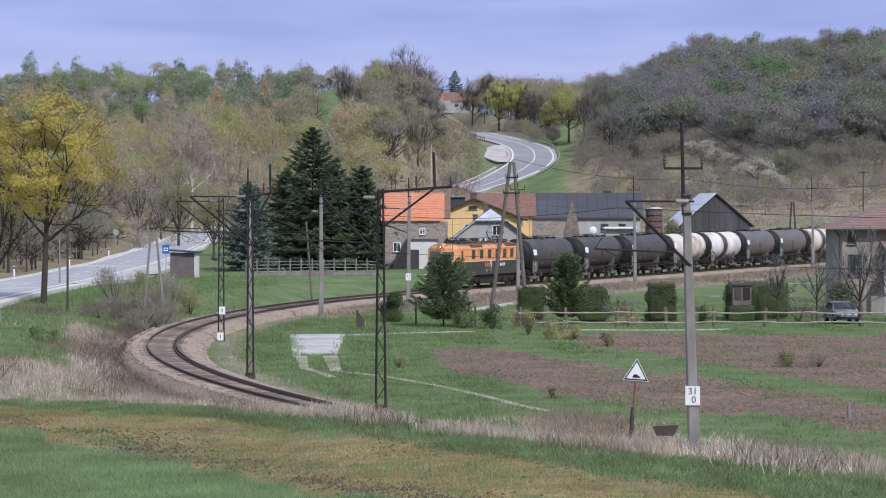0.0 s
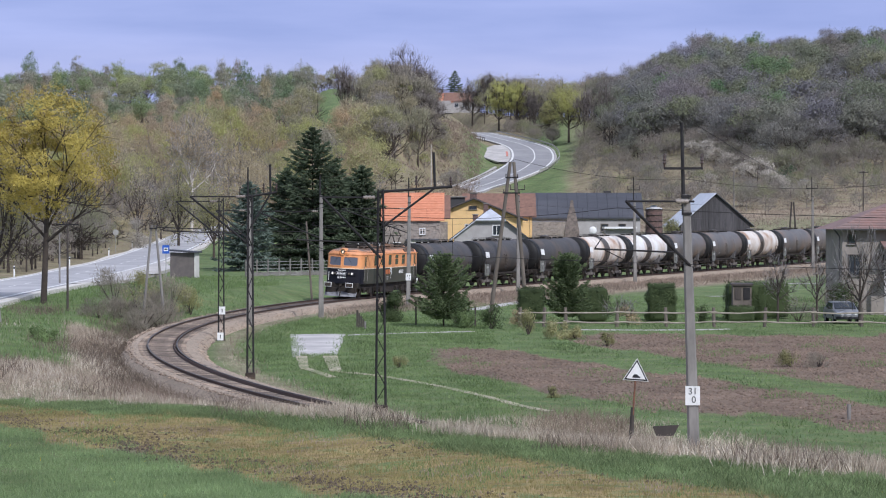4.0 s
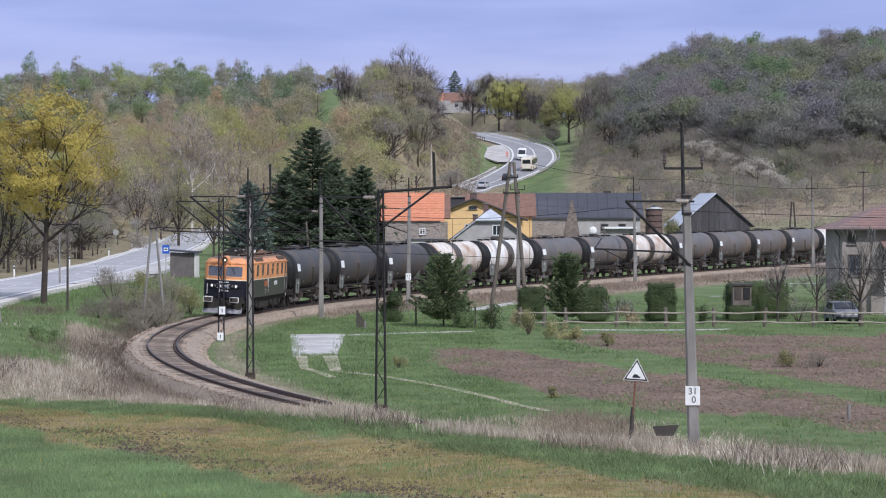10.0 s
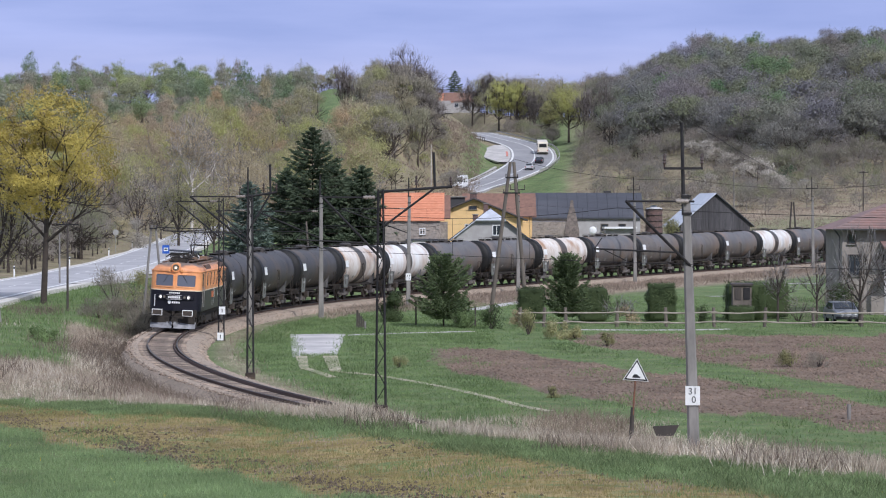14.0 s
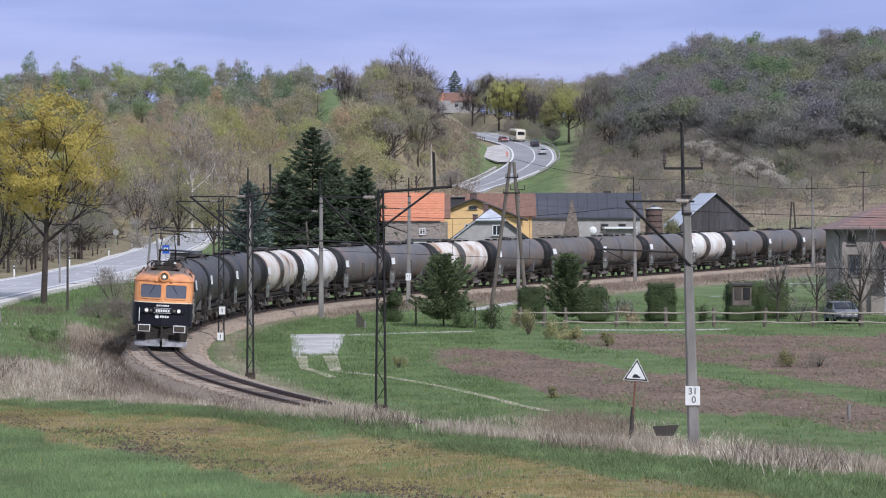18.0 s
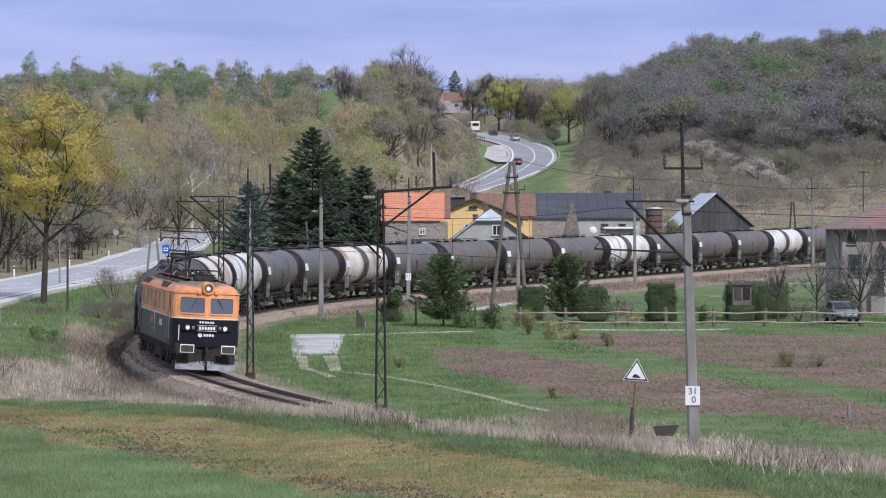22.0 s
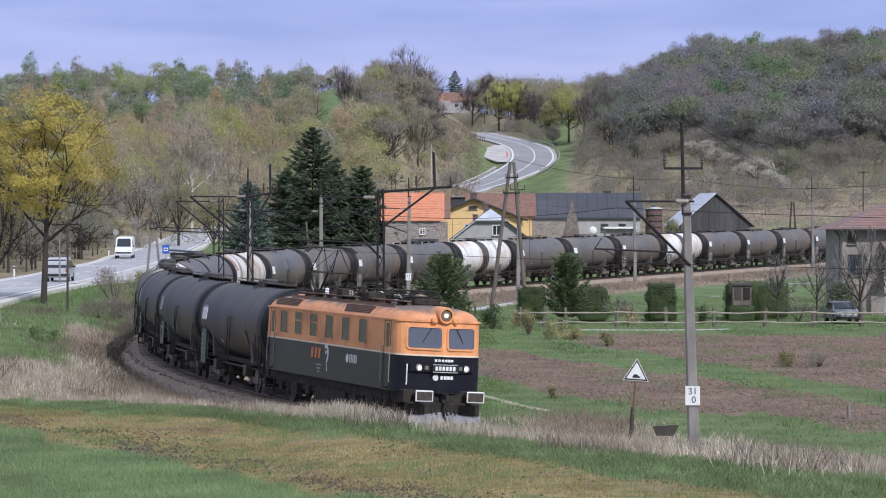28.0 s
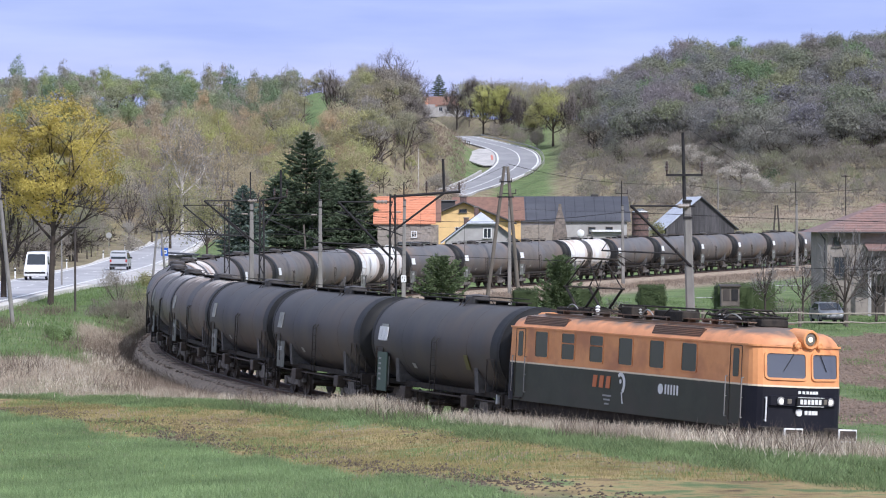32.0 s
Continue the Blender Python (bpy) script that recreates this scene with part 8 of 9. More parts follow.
bush("hedge_block", *at(103, 200), 3.0, 2.7, "hedge", "clipped green hedge block in the garden", 25, 12240, .055, boxy=.8, group="garden hedges", category="hedge")
bush("hedge_block", *at(113, 202), 2.0, 2.8, "hedge", "loose green hedge block in the garden", 26, 8100, .055, boxy=.55, group="garden hedges", category="hedge")
bush("ivy_bush", *at(137, 202.5), 2.5, 2.5, "hedge", "dark tangled ivy bush against the grey house", 92, 4200, .06)
bush("small_thuja", *at(88, 193), .95, 1.45, "hedge", "small cone-shaped evergreen behind the fence", 27, 1000, .05)
bush("small_thuja", *at(16.5, 184), 1.5, 1.7, "hedge", "low evergreen bush beside the path", 28, 1500, .06)
bush("reddish_bush", *at(26, 188), 1.1, 1.2, "leaf_rust", "reddish low bush near the fence", 29, 700, .06)
bush("reddish_bush", *at(63, 191), 1.5, 1.35, "leaf_rust", "brownish round bush behind the fence", 30, 800, .06)
bush("pale_bush", *at(29, 176), 1.3, 1.6, "leaf_olive", "pale olive budding bush beside the path", 31, 1680, .05)
bush("pale_bush", *at(40, 170), 2.0, 1.1, "leaf_olive", "olive budding shrub in the grass", 32, 1920, .05)
bush("pale_bush", *at(45, 170), 1.0, .9, "leaf_olive", "low olive shrub in the grass", 33, 1080, .05)
bush("pale_bush", *at(56, 162), .9, .8, "leaf_olive", "low olive shrub at the field's edge", 34, 840, .05)
bush("pale_bush", *at(118, 141), 1.1, .9, "leaf_olive", "low yellowish shrub in the ploughed field", 35, 960, .05)
bush("pale_bush", *at(128, 140), 1.2, .7, "twig", "low brown shrub in the ploughed field", 36, 960, .05)
bush("pale_bush", *at(37.5, 118), .6, .5, "leaf_olive", "low shrub beside the field path", 37, 600, .04)
bush("pale_bush", *at(-15, 140), .9, .7, "leaf_olive", "low shrub in the grass", 38, 720, .04)
bush("pale_bush", *at(8, 186), 2.4, 1.0, "leaf_green", "low green shrub below the pine", 39, 3360, .05)
bush("grass_tuft", *at(-136, 152), 2.8, .6, "leaf_green", "tuft of fresh green growth in the dry grass", 40, 2600, .05, stems=False, category="plants")
bush("bramble", *at(131, 205), 3.2, 2.0, "twig", "leafless bramble beside the house", 41, 1500, .06)
bush("bramble", *at(121, 197), 3.0, 1.7, "twig", "leafless brown shrubs behind the fence", 42, 1100, .05)
bush("house_shrub", *at(137.5, 203), 2.3, 2.9, "twig", "dense brown shrub against the house", 43, 2200, .06)
for i, (b, d, w, h, m) in enumerate(((-112, 196, 3.6, 2.6, "twig"), (-104, 199, 3.4, 2.4, "leaf_olive"), (-93, 200, 3.6, 2.7, "twig"), (-86, 204, 2.8, 2.3, "leaf_olive"), (-99, 192, 3.0, 1.8, "twig"), (-110, 188, 2.8, 1.2, "twig"), (-117, 184, 3.4, 1.2, "twig"), (-103, 180, 3.6, 1.5, "twig"), (-96, 184, 3.4, 1.9, "twig"), (-101, 187, 3.6, 2.2, "twig"))):
    bush("bramble", *at(b, d), w, h, m, "leafless brown thicket on the bank outside the curve", 50 + i, 3400, .06, group="bank thickets")
for i, (b, d, h) in enumerate(((59.5, 192, 2.2),)):
    broad_tree("pollard", *at(b, d), h, 2.6, "twig", "bark", "small pruned tree with bare upright shoots", 60 + i, leaves=0, levels=3, twiggy=160, spread=.2, trunk_frac=.35)
broad_tree("bare_tree", *at(114, 196), 4.6, 2.6, "twig", "bark", "slender bare garden tree beside the hedge", 62, leaves=0, twiggy=220, spread=.25, trunk_frac=.45)
broad_tree("bare_tree", *at(127.3, 198), 4.6, 3.0, "twig", "bark", "slender bare garden tree near the house", 63, leaves=0, twiggy=260, spread=.3, trunk_frac=.4)
broad_tree("bare_tree", *at(142, 190), 6.6, 4.5, "twig", "bark", "bare dark tree before the house", 64, leaves=0, twiggy=420, spread=.35, trunk_frac=.3)
broad_tree("bare_tree", *at(153, 196), 5.6, 4.0, "twig", "bark", "bare dark tree before the house", 65, leaves=0, twiggy=320, spread=.35, trunk_frac=.3)

# ---------------------------------------------------------------- notable trees
broad_tree("maple", *at(-136, 198), 15.4, 11.6, "leaf_yellow", "bark", "tall maple in yellow-green spring leaf beside the road", 3, leaves=30000, leaf_size=.085, trunk_frac=.38, levels=4, spread=.38, r0=.2, lean=.1, up=.95, dome=(.665, .29, .42, .085))
for b, d, h, w, sd, words in ((-44.4, 300, 14.9, 11.0, 5, "tall dark green spruce behind the garden fence"), (-53, 306, 10.6, 8.0, 15, "dark green spruce behind the garden fence"), (-27.6, 302, 10.8, 8.0, 6, "dark green spruce behind the garden fence"),
                              (-37, 306, 11.2, 9.0, 16, "dark green spruce behind the garden fence"), (-32, 309, 9.6, 8.0, 17, "dark green spruce behind the garden fence")):
    conifer("spruce", *at(b, d), h, w, "spruce", words, sd, whorls=int(h * 2.0), per=15, needle=.16, dense=84, ragged=.5, taper=.62, group="spruces", lift=-.12)
conifer("blue_spruce", *at(-66, 290), 8.9, 6.2, "spruce_blue", "bluish green spruce behind the garden fence", 7, whorls=20, per=14, needle=.15, dense=76, group="spruces", taper=.62, ragged=.55, lift=-.1)
for b, d, h, w, sd in ((0.2, 188, 4.6, 3.9, 8), (42, 192, 4.6, 3.0, 9)):
    conifer("pine", *at(b, d), h, w, "pine", "young bushy green pine in the garden", sd, whorls=15, lowest=.12, per=12, needle=.06, dense=150, group="garden pines", taper=.45, lift=.35, ragged=.5)
# roadside and hillside trees
for i, (b, d, h, w, leaf, n) in enumerate(((-152, 205, 13, 6, "twig", 900), (-148, 290, 9, 5, "leaf_olive", 2400), (-96, 455, 9.5, 6, "twig_grey", 1500), (-133, 338, 11, 6, "twig", 1500), (-140, 320, 12, 7, "twig", 1600),
                                           (-126, 372, 11, 7, "leaf_olive", 3000), (-104, 440, 12, 7, "twig", 1800), (-150, 360, 12, 7, "twig_grey", 1800), (-160, 300, 12, 7, "twig", 1500), (-90, 420, 12, 7, "leaf_olive", 3000),
                                           (-78, 350, 9, 6, "leaf_olive", 2500), (-72, 372, 11, 7, "leaf_rust", 2600), (-58, 380, 11, 7, "leaf_rust", 2600), (-50, 400, 10, 7, "leaf_olive", 2600), (-30, 390, 10, 6, "twig", 1600), (-22, 400, 9, 6, "leaf_olive", 2600), (-14, 415, 8, 6, "twig", 1500))):
    broad_tree("roadside_tree", *at(b, d), h, w, leaf, "bark", {"twig": "bare brown roadside tree", "twig_grey": "bare grey roadside tree", "leaf_olive": "roadside tree in olive bud", "leaf_rust": "tree in rusty spring bud"}[leaf] + " below the hillside woods", 80 + i,
               leaves=n, leaf_size=.14, levels=3, twiggy=900, spread=.55, trunk_frac=.25, group="roadside trees")
broad_tree("birch", *at(-85.5, 478), 21.5, 12.5, "leaf_rust", "birch", "tall white-stemmed birch in rusty bud on the hillside", 101, leaves=7000, leaf_size=.11, levels=4, twiggy=3000, spread=.6, trunk_frac=.46, r0=.26, rmin=.035, up=.8)
for i, (b, d, h, w, leaf) in enumerate(((19.0, 800, 15.5, 9, "leaf_lime"), (25.3, 795, 15.5, 9, "leaf_lime"), (42.8, 725, 16.5, 13, "leaf_lime"), (36, 760, 11, 6, "leaf_olive"), (-12.0, 640, 17.5, 15, "twig_grey"), (-8, 655, 13, 9, "twig_grey"), (-17, 650, 12, 8, "twig"), (-5.5, 625, 10, 7, "twig"), (-33.3, 660, 15.5, 6, "twig_grey"), (-4, 690, 11, 7, "twig_grey"),
                                        (10, 850, 14, 9, "twig_grey"), (15, 845, 12, 7, "twig"), (31, 790, 12, 7, "twig"), (48, 715, 13, 6, "twig"), (55, 690, 14, 7, "twig"))):
    broad_tree("hill_tree", *at(b, d), h, w, leaf, "bark", {"leaf_lime": "tall tree in lime-yellow spring leaf on the hill", "leaf_olive": "hill tree in olive bud", "twig_grey": "tall bare grey tree on the skyline", "twig": "bare brown tree on the hill"}[leaf], 120 + i,
               leaves=13000 if leaf.startswith("leaf") else 0, leaf_size=.13, levels=4, twiggy=300 if leaf.startswith("leaf") else int(220 * w + 1200), spread=.85 if leaf.startswith("leaf") else .62, trunk_frac=.28, group="hill trees", rmin=.035, dome=(.6, .32, .38, .13) if leaf.startswith("leaf") else None)
conifer("fir", *at(4.0, 925), 13, 8, "spruce", "dark fir beside the hilltop house", 140, whorls=20, per=11, needle=.22, dense=50, ragged=.55, taper=.6)
for i, (b, d, w, h) in enumerate(((90, 520, 6, 4.0), (118, 490, 6, 3.6), (124, 485, 5, 3.2), (104, 492, 5, 3), (88, 530, 5, 4), (-38, 470, 6, 6), (-103, 405, 3.6, 4.6), (70, 560, 6, 5))):
    bush("blossom_shrub", *at(b, d), w, h, "blossom" if i in (0, 1, 2, 5, 6) else "twig_grey", "white blossoming thorn shrub on the slope" if i in (0, 1, 2, 5, 6) else "grey leafless shrub on the slope", 150 + i, 2200, .11, group="slope shrubs")
bush("dark_evergreen", *at(115.5, 520), 5.5, 5, "spruce", "dark evergreen bush at the wood's edge", 160, 1500, .16)


# ---------------------------------------------------------------- road markings and furniture
M["line_white"] = mat("worn_white_marking", (.78, .78, .76), (.62, .62, .6), 2.0, .7)
road_ob = bpy.data.objects["road"]
for sg in (-1, 1):
    tagged(part("road_shoulder", ribbon("shoulder", (lambda y, sg=sg: sg * (road_half(y) + .02)), (lambda y, sg=sg: sg * (road_half(y) + .85 + .25 * math.sin(y * .11))), 60, 400, -.03, thick=.35), "gravel"),
           "pale gravel shoulder along the valley road", "road shoulder", kind="structure")
for s0, s1 in ((0, 400), (530, 800)):
    for sg in (-1, 1):
        w_ = .3 if s0 == 0 else .42
        part("edge_line", ribbon("edge", (lambda y, sg=sg: sg * (road_half(y) - .22 - w_)), (lambda y, sg=sg: sg * (road_half(y) - .22)), s0, s1, .012), "line_white", road_ob if s0 == 0 else bpy.data.objects["road_upper"])
part("lane_line", ribbon("lane", lambda y: .4 - .14, lambda y: .4 + .14, 547, 790, .012), "line_white", bpy.data.objects["road_upper"])
s = 60.0
while s < 400:
    part("centre_dash", ribbon("dash", -.08, .08, s, s + 3.9, .008, 1.9), "line_white", road_ob)
    s += 9.0
bay = ribbon("bay", 3.6, lambda y: float(np.interp(y, [236, 255, 300, 330], [3.7, 7.4, 7.0, 3.8])), 178, 268, .01, thick=.3)
tagged(part("pavement_bus_bay", bay, "paver"), "pale paved bus bay beside the road", "paving", kind="structure")
bm = bmesh.new()
prev = None
for k in range(14):
    s = 621 + k * 4.0
    w = 4.6 * math.sin(math.pi * (k + .6) / 14.2) + .8
    y = road_at(s)[1]
    a, b = road_at(s, -road_half(y) - .1), road_at(s, -road_half(y) - .1 - w * 1.4)
    cur = [bm.verts.new((a[0], a[1], a[2] + .03)), bm.verts.new((b[0], b[1], b[2] + .03)), bm.verts.new((b[0], b[1], b[2] - .3)), bm.verts.new((a[0], a[1], a[2] - .3))]
    if prev:
        for i in range(4):
            bm.faces.new((prev[i], prev[(i + 1) % 4], cur[(i + 1) % 4], cur[i]))
    prev = cur
bmesh.ops.recalc_face_normals(bm, faces=bm.faces[:])
tagged(part("pavement_layby", bm, "paver"), "pale paved lay-by inside the bend", "paving", kind="structure")
M["red_mark"] = plain("faded_red_marking", (.55, .2, .15), .8)
part("red_marking", ribbon("red", lambda y: -road_half(y) - 1.2, lambda y: -road_half(y) - .7, 636, 651, .12), "red_mark", bpy.data.objects["pavement_layby"])
tagged(part("kerb_wall", ribbon("kerb", lambda y: -road_half(y) - 1.1, lambda y: -road_half(y) - .6, 536, 606, .35, thick=.7), "paver"), "low pale concrete kerb wall beside the climbing road", "kerb", kind="structure")
tagged(part("kerb_outer", ribbon("kerb2", lambda y: road_half(y) + .05, lambda y: road_half(y) + .35, 560, 740, .12, thick=.4), "paver"), "pale kerb round the outside of the bend", "kerb", kind="structure")
gr = empty("guard_rail", Matrix(), "grey steel guard rail round the outside of the bend", "guard rail")
part("beam", ribbon("beam", lambda y: road_half(y) + 1.0, lambda y: road_half(y) + 1.06, 590, 735, .75, thick=.3), "grey_sign", gr)
s = 590.0
while s < 736:
    x, y, z, a, k = road_at(s, float(road_half(road_at(s)[1])) + 1.05)
    bm = bmesh.new()
    box(bm, x, y, z + .15, .08, .12, 1.2)
    part("post", bm, "grey_sign", gr)
    s += 4.0
gr2 = empty("roadside_railing", Matrix(), "dark railing along the upper road's inner edge", "railing")
s = 690.0
while s < 770:
    x, y, z, a, k = road_at(s, -float(road_half(road_at(s)[1])) - 1.2)
    bm = bmesh.new()
    box(bm, x, y, z + .2, .12, .12, 1.4)
    part("post", bm, "wood_dark", gr2)
    s += 2.5
part("rail", ribbon("rail", lambda y: -road_half(y) - 1.15, lambda y: -road_half(y) - 1.25, 690, 770, .85, thick=.12), "wood_dark", gr2)
for s, off in ((205, -4.6), (250, -4.6), (300, -4.7), (345, -4.8)):
    x, y, z, a, k = road_at(s, off)
    ob = empty("road_marker", Matrix.Translation((x, y, z)), "white roadside marker post with a dark band", "post", "road markers")
    bm = bmesh.new()
    box(bm, 0, 0, .45, .14, .10, 1.0, bevel=.02)
    part("post", bm, "white", ob)
    bm = bmesh.new()
    box(bm, 0, 0, .75, .146, .106, .18)
    part("band", bm, "black", ob)
x, y, z, a, k = road_at(330, -6)
ob = empty("road_sign", Matrix.Translation((x, y, z)), "round grey back of a road sign on a post", "sign")
bm = bmesh.new()
rod(bm, (0, 0, -.3), (0, 0, 2.6), .04)
part("post", bm, "grey_sign", ob)
bm = bmesh.new()
lathe(bm, [(-.02, .4), (.02, .4)], "Y", 20, (0, 0, 2.4))
part("disc", bm, "grey_sign", ob)


# ---------------------------------------------------------------- road vehicles
M["tyre"] = plain("tyre_rubber", (.015, .015, .016), .9)
M["rim"] = plain("wheel_rim", (.35, .35, .36), .4, .6)
M["carglass"] = plain("car_glass", (.02, .025, .03), .05, 0, .9)
M["tail"] = plain("red_lamp", (.35, .02, .015), .3)
M["clear"] = plain("clear_lamp", (.7, .7, .68), .15)


def vehicle(name, label, category, prof, w, paint, wheels, r, glass, nose, tail, roof_in=.12, sides=()):
    """prof: outline in side view (x forward, z). The body is pushed across, drawn in above the waist; glass panels lie proud of it."""
    ob = empty(name, Matrix(), label, category, "road traffic")
    waist = max(z for x, z in prof) * .55

    def half(z):
        return w / 2 - (roof_in * max(0, z - waist) / max(.2, max(p[1] for p in prof) - waist))
    bm = bmesh.new()
    L_ = [bm.verts.new((x, half(z), z)) for x, z in prof]
    R_ = [bm.verts.new((x, -half(z), z)) for x, z in prof]
    bm.faces.new(L_)
    bm.faces.new(R_[::-1])
    n = len(prof)
    for k in range(n):
        bm.faces.new((L_[k], R_[k], R_[(k + 1) % n], L_[(k + 1) % n]))
    bmesh.ops.recalc_face_normals(bm, faces=bm.faces[:])
    bmesh.ops.bevel(bm, geom=bm.edges[:], offset=.05, segments=2, affect="EDGES")
    part("body", bm, paint, ob, smooth=False)
    for x in wheels:
        for sy in (-1, 1):
            bm = bmesh.new()
            lathe(bm, [(-.1, r * .6), (-.1, r), (.1, r), (.1, r * .6)], "Y", 18)
            t = part("tyre", bm, "tyre", ob)
            t.location = (x, sy * (w / 2 - .09), r)
            bm = bmesh.new()
            lathe(bm, [(-.105, r * .62), (.105, r * .62)], "Y", 12)
            part("rim", bm, "rim", t)
    for kind, a in glass:
        bm = bmesh.new()
        if kind == "side":
            for sy in (-1, 1):
                if sy > 0:
                    part("side_window", bm, "carglass", ob)
                    bm = bmesh.new()
                f = [bm.verts.new((x, sy * (half(z) + .012), z)) for x, z in a]
                g = [bm.verts.new((x, sy * (half(z) - .01), z)) for x, z in a]
                bm.faces.new(f if sy < 0 else f[::-1])
                for k in range(len(f)):
                    bm.faces.new((f[k], g[k], g[(k + 1) % len(f)], f[(k + 1) % len(f)]))
            part("side_window", bm, "carglass", ob)
        else:
            (x0, z0), (x1, z1), ww = a
            s_ = 1 if kind == "front" else -1
            pts = [(x0, -ww, z0), (x0, ww, z0), (x1, ww * .93, z1), (x1, -ww * .93, z1)]
            f = [bm.verts.new((x + s_ * .02, y, z + .015)) for x, y, z in pts]
            g = [bm.verts.new((x - s_ * .03, y, z)) for x, y, z in pts]
            bm.faces.new(f)
            for k in range(4):
                bm.faces.new((f[k], g[k], g[(k + 1) % 4], f[(k + 1) % 4]))
            part("windscreen" if kind == "front" else "rear_window", bm, "carglass", ob)
    for sy in (-1, 1):
        bm = bmesh.new()
        box(bm, nose[0], sy * (w / 2 - .26), nose[1], .08, .36, .17, bevel=.03)
        part("headlight", bm, "clear", ob)
        bm = bmesh.new()
        box(bm, tail[0], sy * (w / 2 - .14), tail[1], .06, .18, .28, bevel=.02)
        part("tail_light", bm, "tail", ob)
        bm = bmesh.new()
        box(bm, sides[0] if sides else .6, sy * (w / 2 + .1), sides[1] if sides else 1.0, .1, .2, .16, bevel=.03)
        part("mirror", bm, "black", ob)
    for x_, z_ in ((nose[0] - .01, nose[1] - .28), (tail[0], tail[1] - .4)):
        bm = bmesh.new()
        box(bm, x_, 0, z_, .14, w - .12, .2, bevel=.04)
        part("bumper", bm, "black", ob)
    return ob


def paint(name, c):
    M[name] = mat(name + "_car_paint", c, tuple(v * .93 for v in c), .8, .3, gloss=.6)
    return name


def small_car(name, label, col):
    prof = [(-1.95, .28), (1.95, .28), (2.05, .5), (1.98, .74), (1.1, .92), (.45, 1.36), (-1.1, 1.42), (-1.85, .98), (-2.05, .9), (-2.05, .45)]
    return vehicle(name, label, "car", prof, 1.72, col, (1.25, -1.25), .31,
                   [("side", [(.95, .95), (.4, 1.3), (-1.05, 1.34), (-1.55, .98)]), ("front", ((1.12, .95), (.5, 1.34), .7)), ("rear", ((-1.8, 1.02), (-1.15, 1.4), .66))], (2.0, .66), (-2.04, .75), .2)


BUS = vehicle("bus", "cream and white touring bus climbing the hill road", "bus", [(-4.2, .35), (4.1, .35), (4.3, .7), (4.25, 1.3), (4.0, 2.75), (3.7, 2.95), (-4.0, 3.0), (-4.25, 2.7), (-4.25, .5)], 2.45, paint("cream_bus", (.72, .66, .54)), (2.7, -2.3), .46,
              [("side", [(3.8, 1.45), (3.7, 2.5), (-4.0, 2.5), (-4.0, 1.45)]), ("front", ((4.25, 1.3), (4.05, 2.6), 1.05)), ("rear", ((-4.27, 1.7), (-4.24, 2.5), .9))], (4.27, .8), (-4.25, .9), .08, (4.2, 1.9))
WHITE_VAN = vehicle("delivery_van", "white delivery van with a dark windscreen", "van", [(-2.7, .35), (2.65, .35), (2.75, .65), (2.6, 1.1), (1.9, 1.35), (1.35, 2.3), (.9, 2.5), (-2.6, 2.5), (-2.75, 2.3), (-2.75, .5)], 2.0, paint("white_van", (.8, .8, .8)), (1.75, -1.6), .35,
                    [("side", [(1.75, 1.35), (1.3, 2.1), (.5, 2.1), (.5, 1.35)]), ("front", ((1.95, 1.38), (1.4, 2.3), .82)), ("rear", ((-2.77, 1.5), (-2.74, 2.2), .8))], (2.68, .95), (-2.75, 1.0), .1, (1.5, 1.45))
SILVER_VAN = vehicle("minibus", "silver minibus with a wide dark rear window", "van", [(-2.35, .32), (2.2, .32), (2.35, .6), (2.3, .98), (1.6, 1.15), (.85, 1.88), (.5, 1.98), (-2.2, 1.98), (-2.4, 1.6), (-2.4, .5)], 1.9, paint("silver_van", (.42, .43, .45)), (1.5, -1.5), .33,
                     [("side", [(1.4, 1.15), (.75, 1.75), (-2.1, 1.75), (-2.2, 1.15)]), ("front", ((1.65, 1.18), (.9, 1.88), .78)), ("rear", ((-2.42, 1.15), (-2.3, 1.82), .78))], (2.3, .78), (-2.4, .95), .14, (1.2, 1.2))
DARK_CAR = small_car("car", "dark blue-grey car climbing the hill road", paint("dark_car", (.03, .035, .05)))
SILVER_CAR = small_car("car", "silver car climbing the hill road", paint("silver_car", (.5, .51, .53)))
RED_CAR = small_car("car", "dark red car coming down the hill road", paint("red_car", (.22, .03, .03)))
PARKED = small_car("car", "grey car parked behind the garden fence", paint("grey_car", (.22, .225, .235)))
tagged(PARKED, group="parked")
x, y = at(135.8, 194)
PARKED.matrix_world = Matrix.Translation((x, y, gz(x, y) + .02)) @ Matrix.Rotation(radians(-86), 4, "Z")


def drive(rows, off, down=False):
    """Rows of (seconds, metres along the road) turned into poses, one a second."""
    ts, ss = [r[0] for r in rows], [r[1] for r in rows]
    out = []
    for t in range(0, 33):
        k = [-.6, -.3, 0, .3, .6]
        s = sum(float(np.interp(t + q, ts, ss)) for q in k) / 5 if 0 < t < 32 else float(np.interp(t, ts, ss))
        o = off
        if s < 500:
            o = off * .76
        x, y, z, a, g = road_at(s, o)
        out.append((t, Matrix.Translation((x, y, z + .012)) @ Matrix.Rotation(a + (math.pi if down else 0), 4, "Z") @ Matrix.Rotation(-math.atan(g) * (-1 if down else 1), 4, "Y")))
    return out


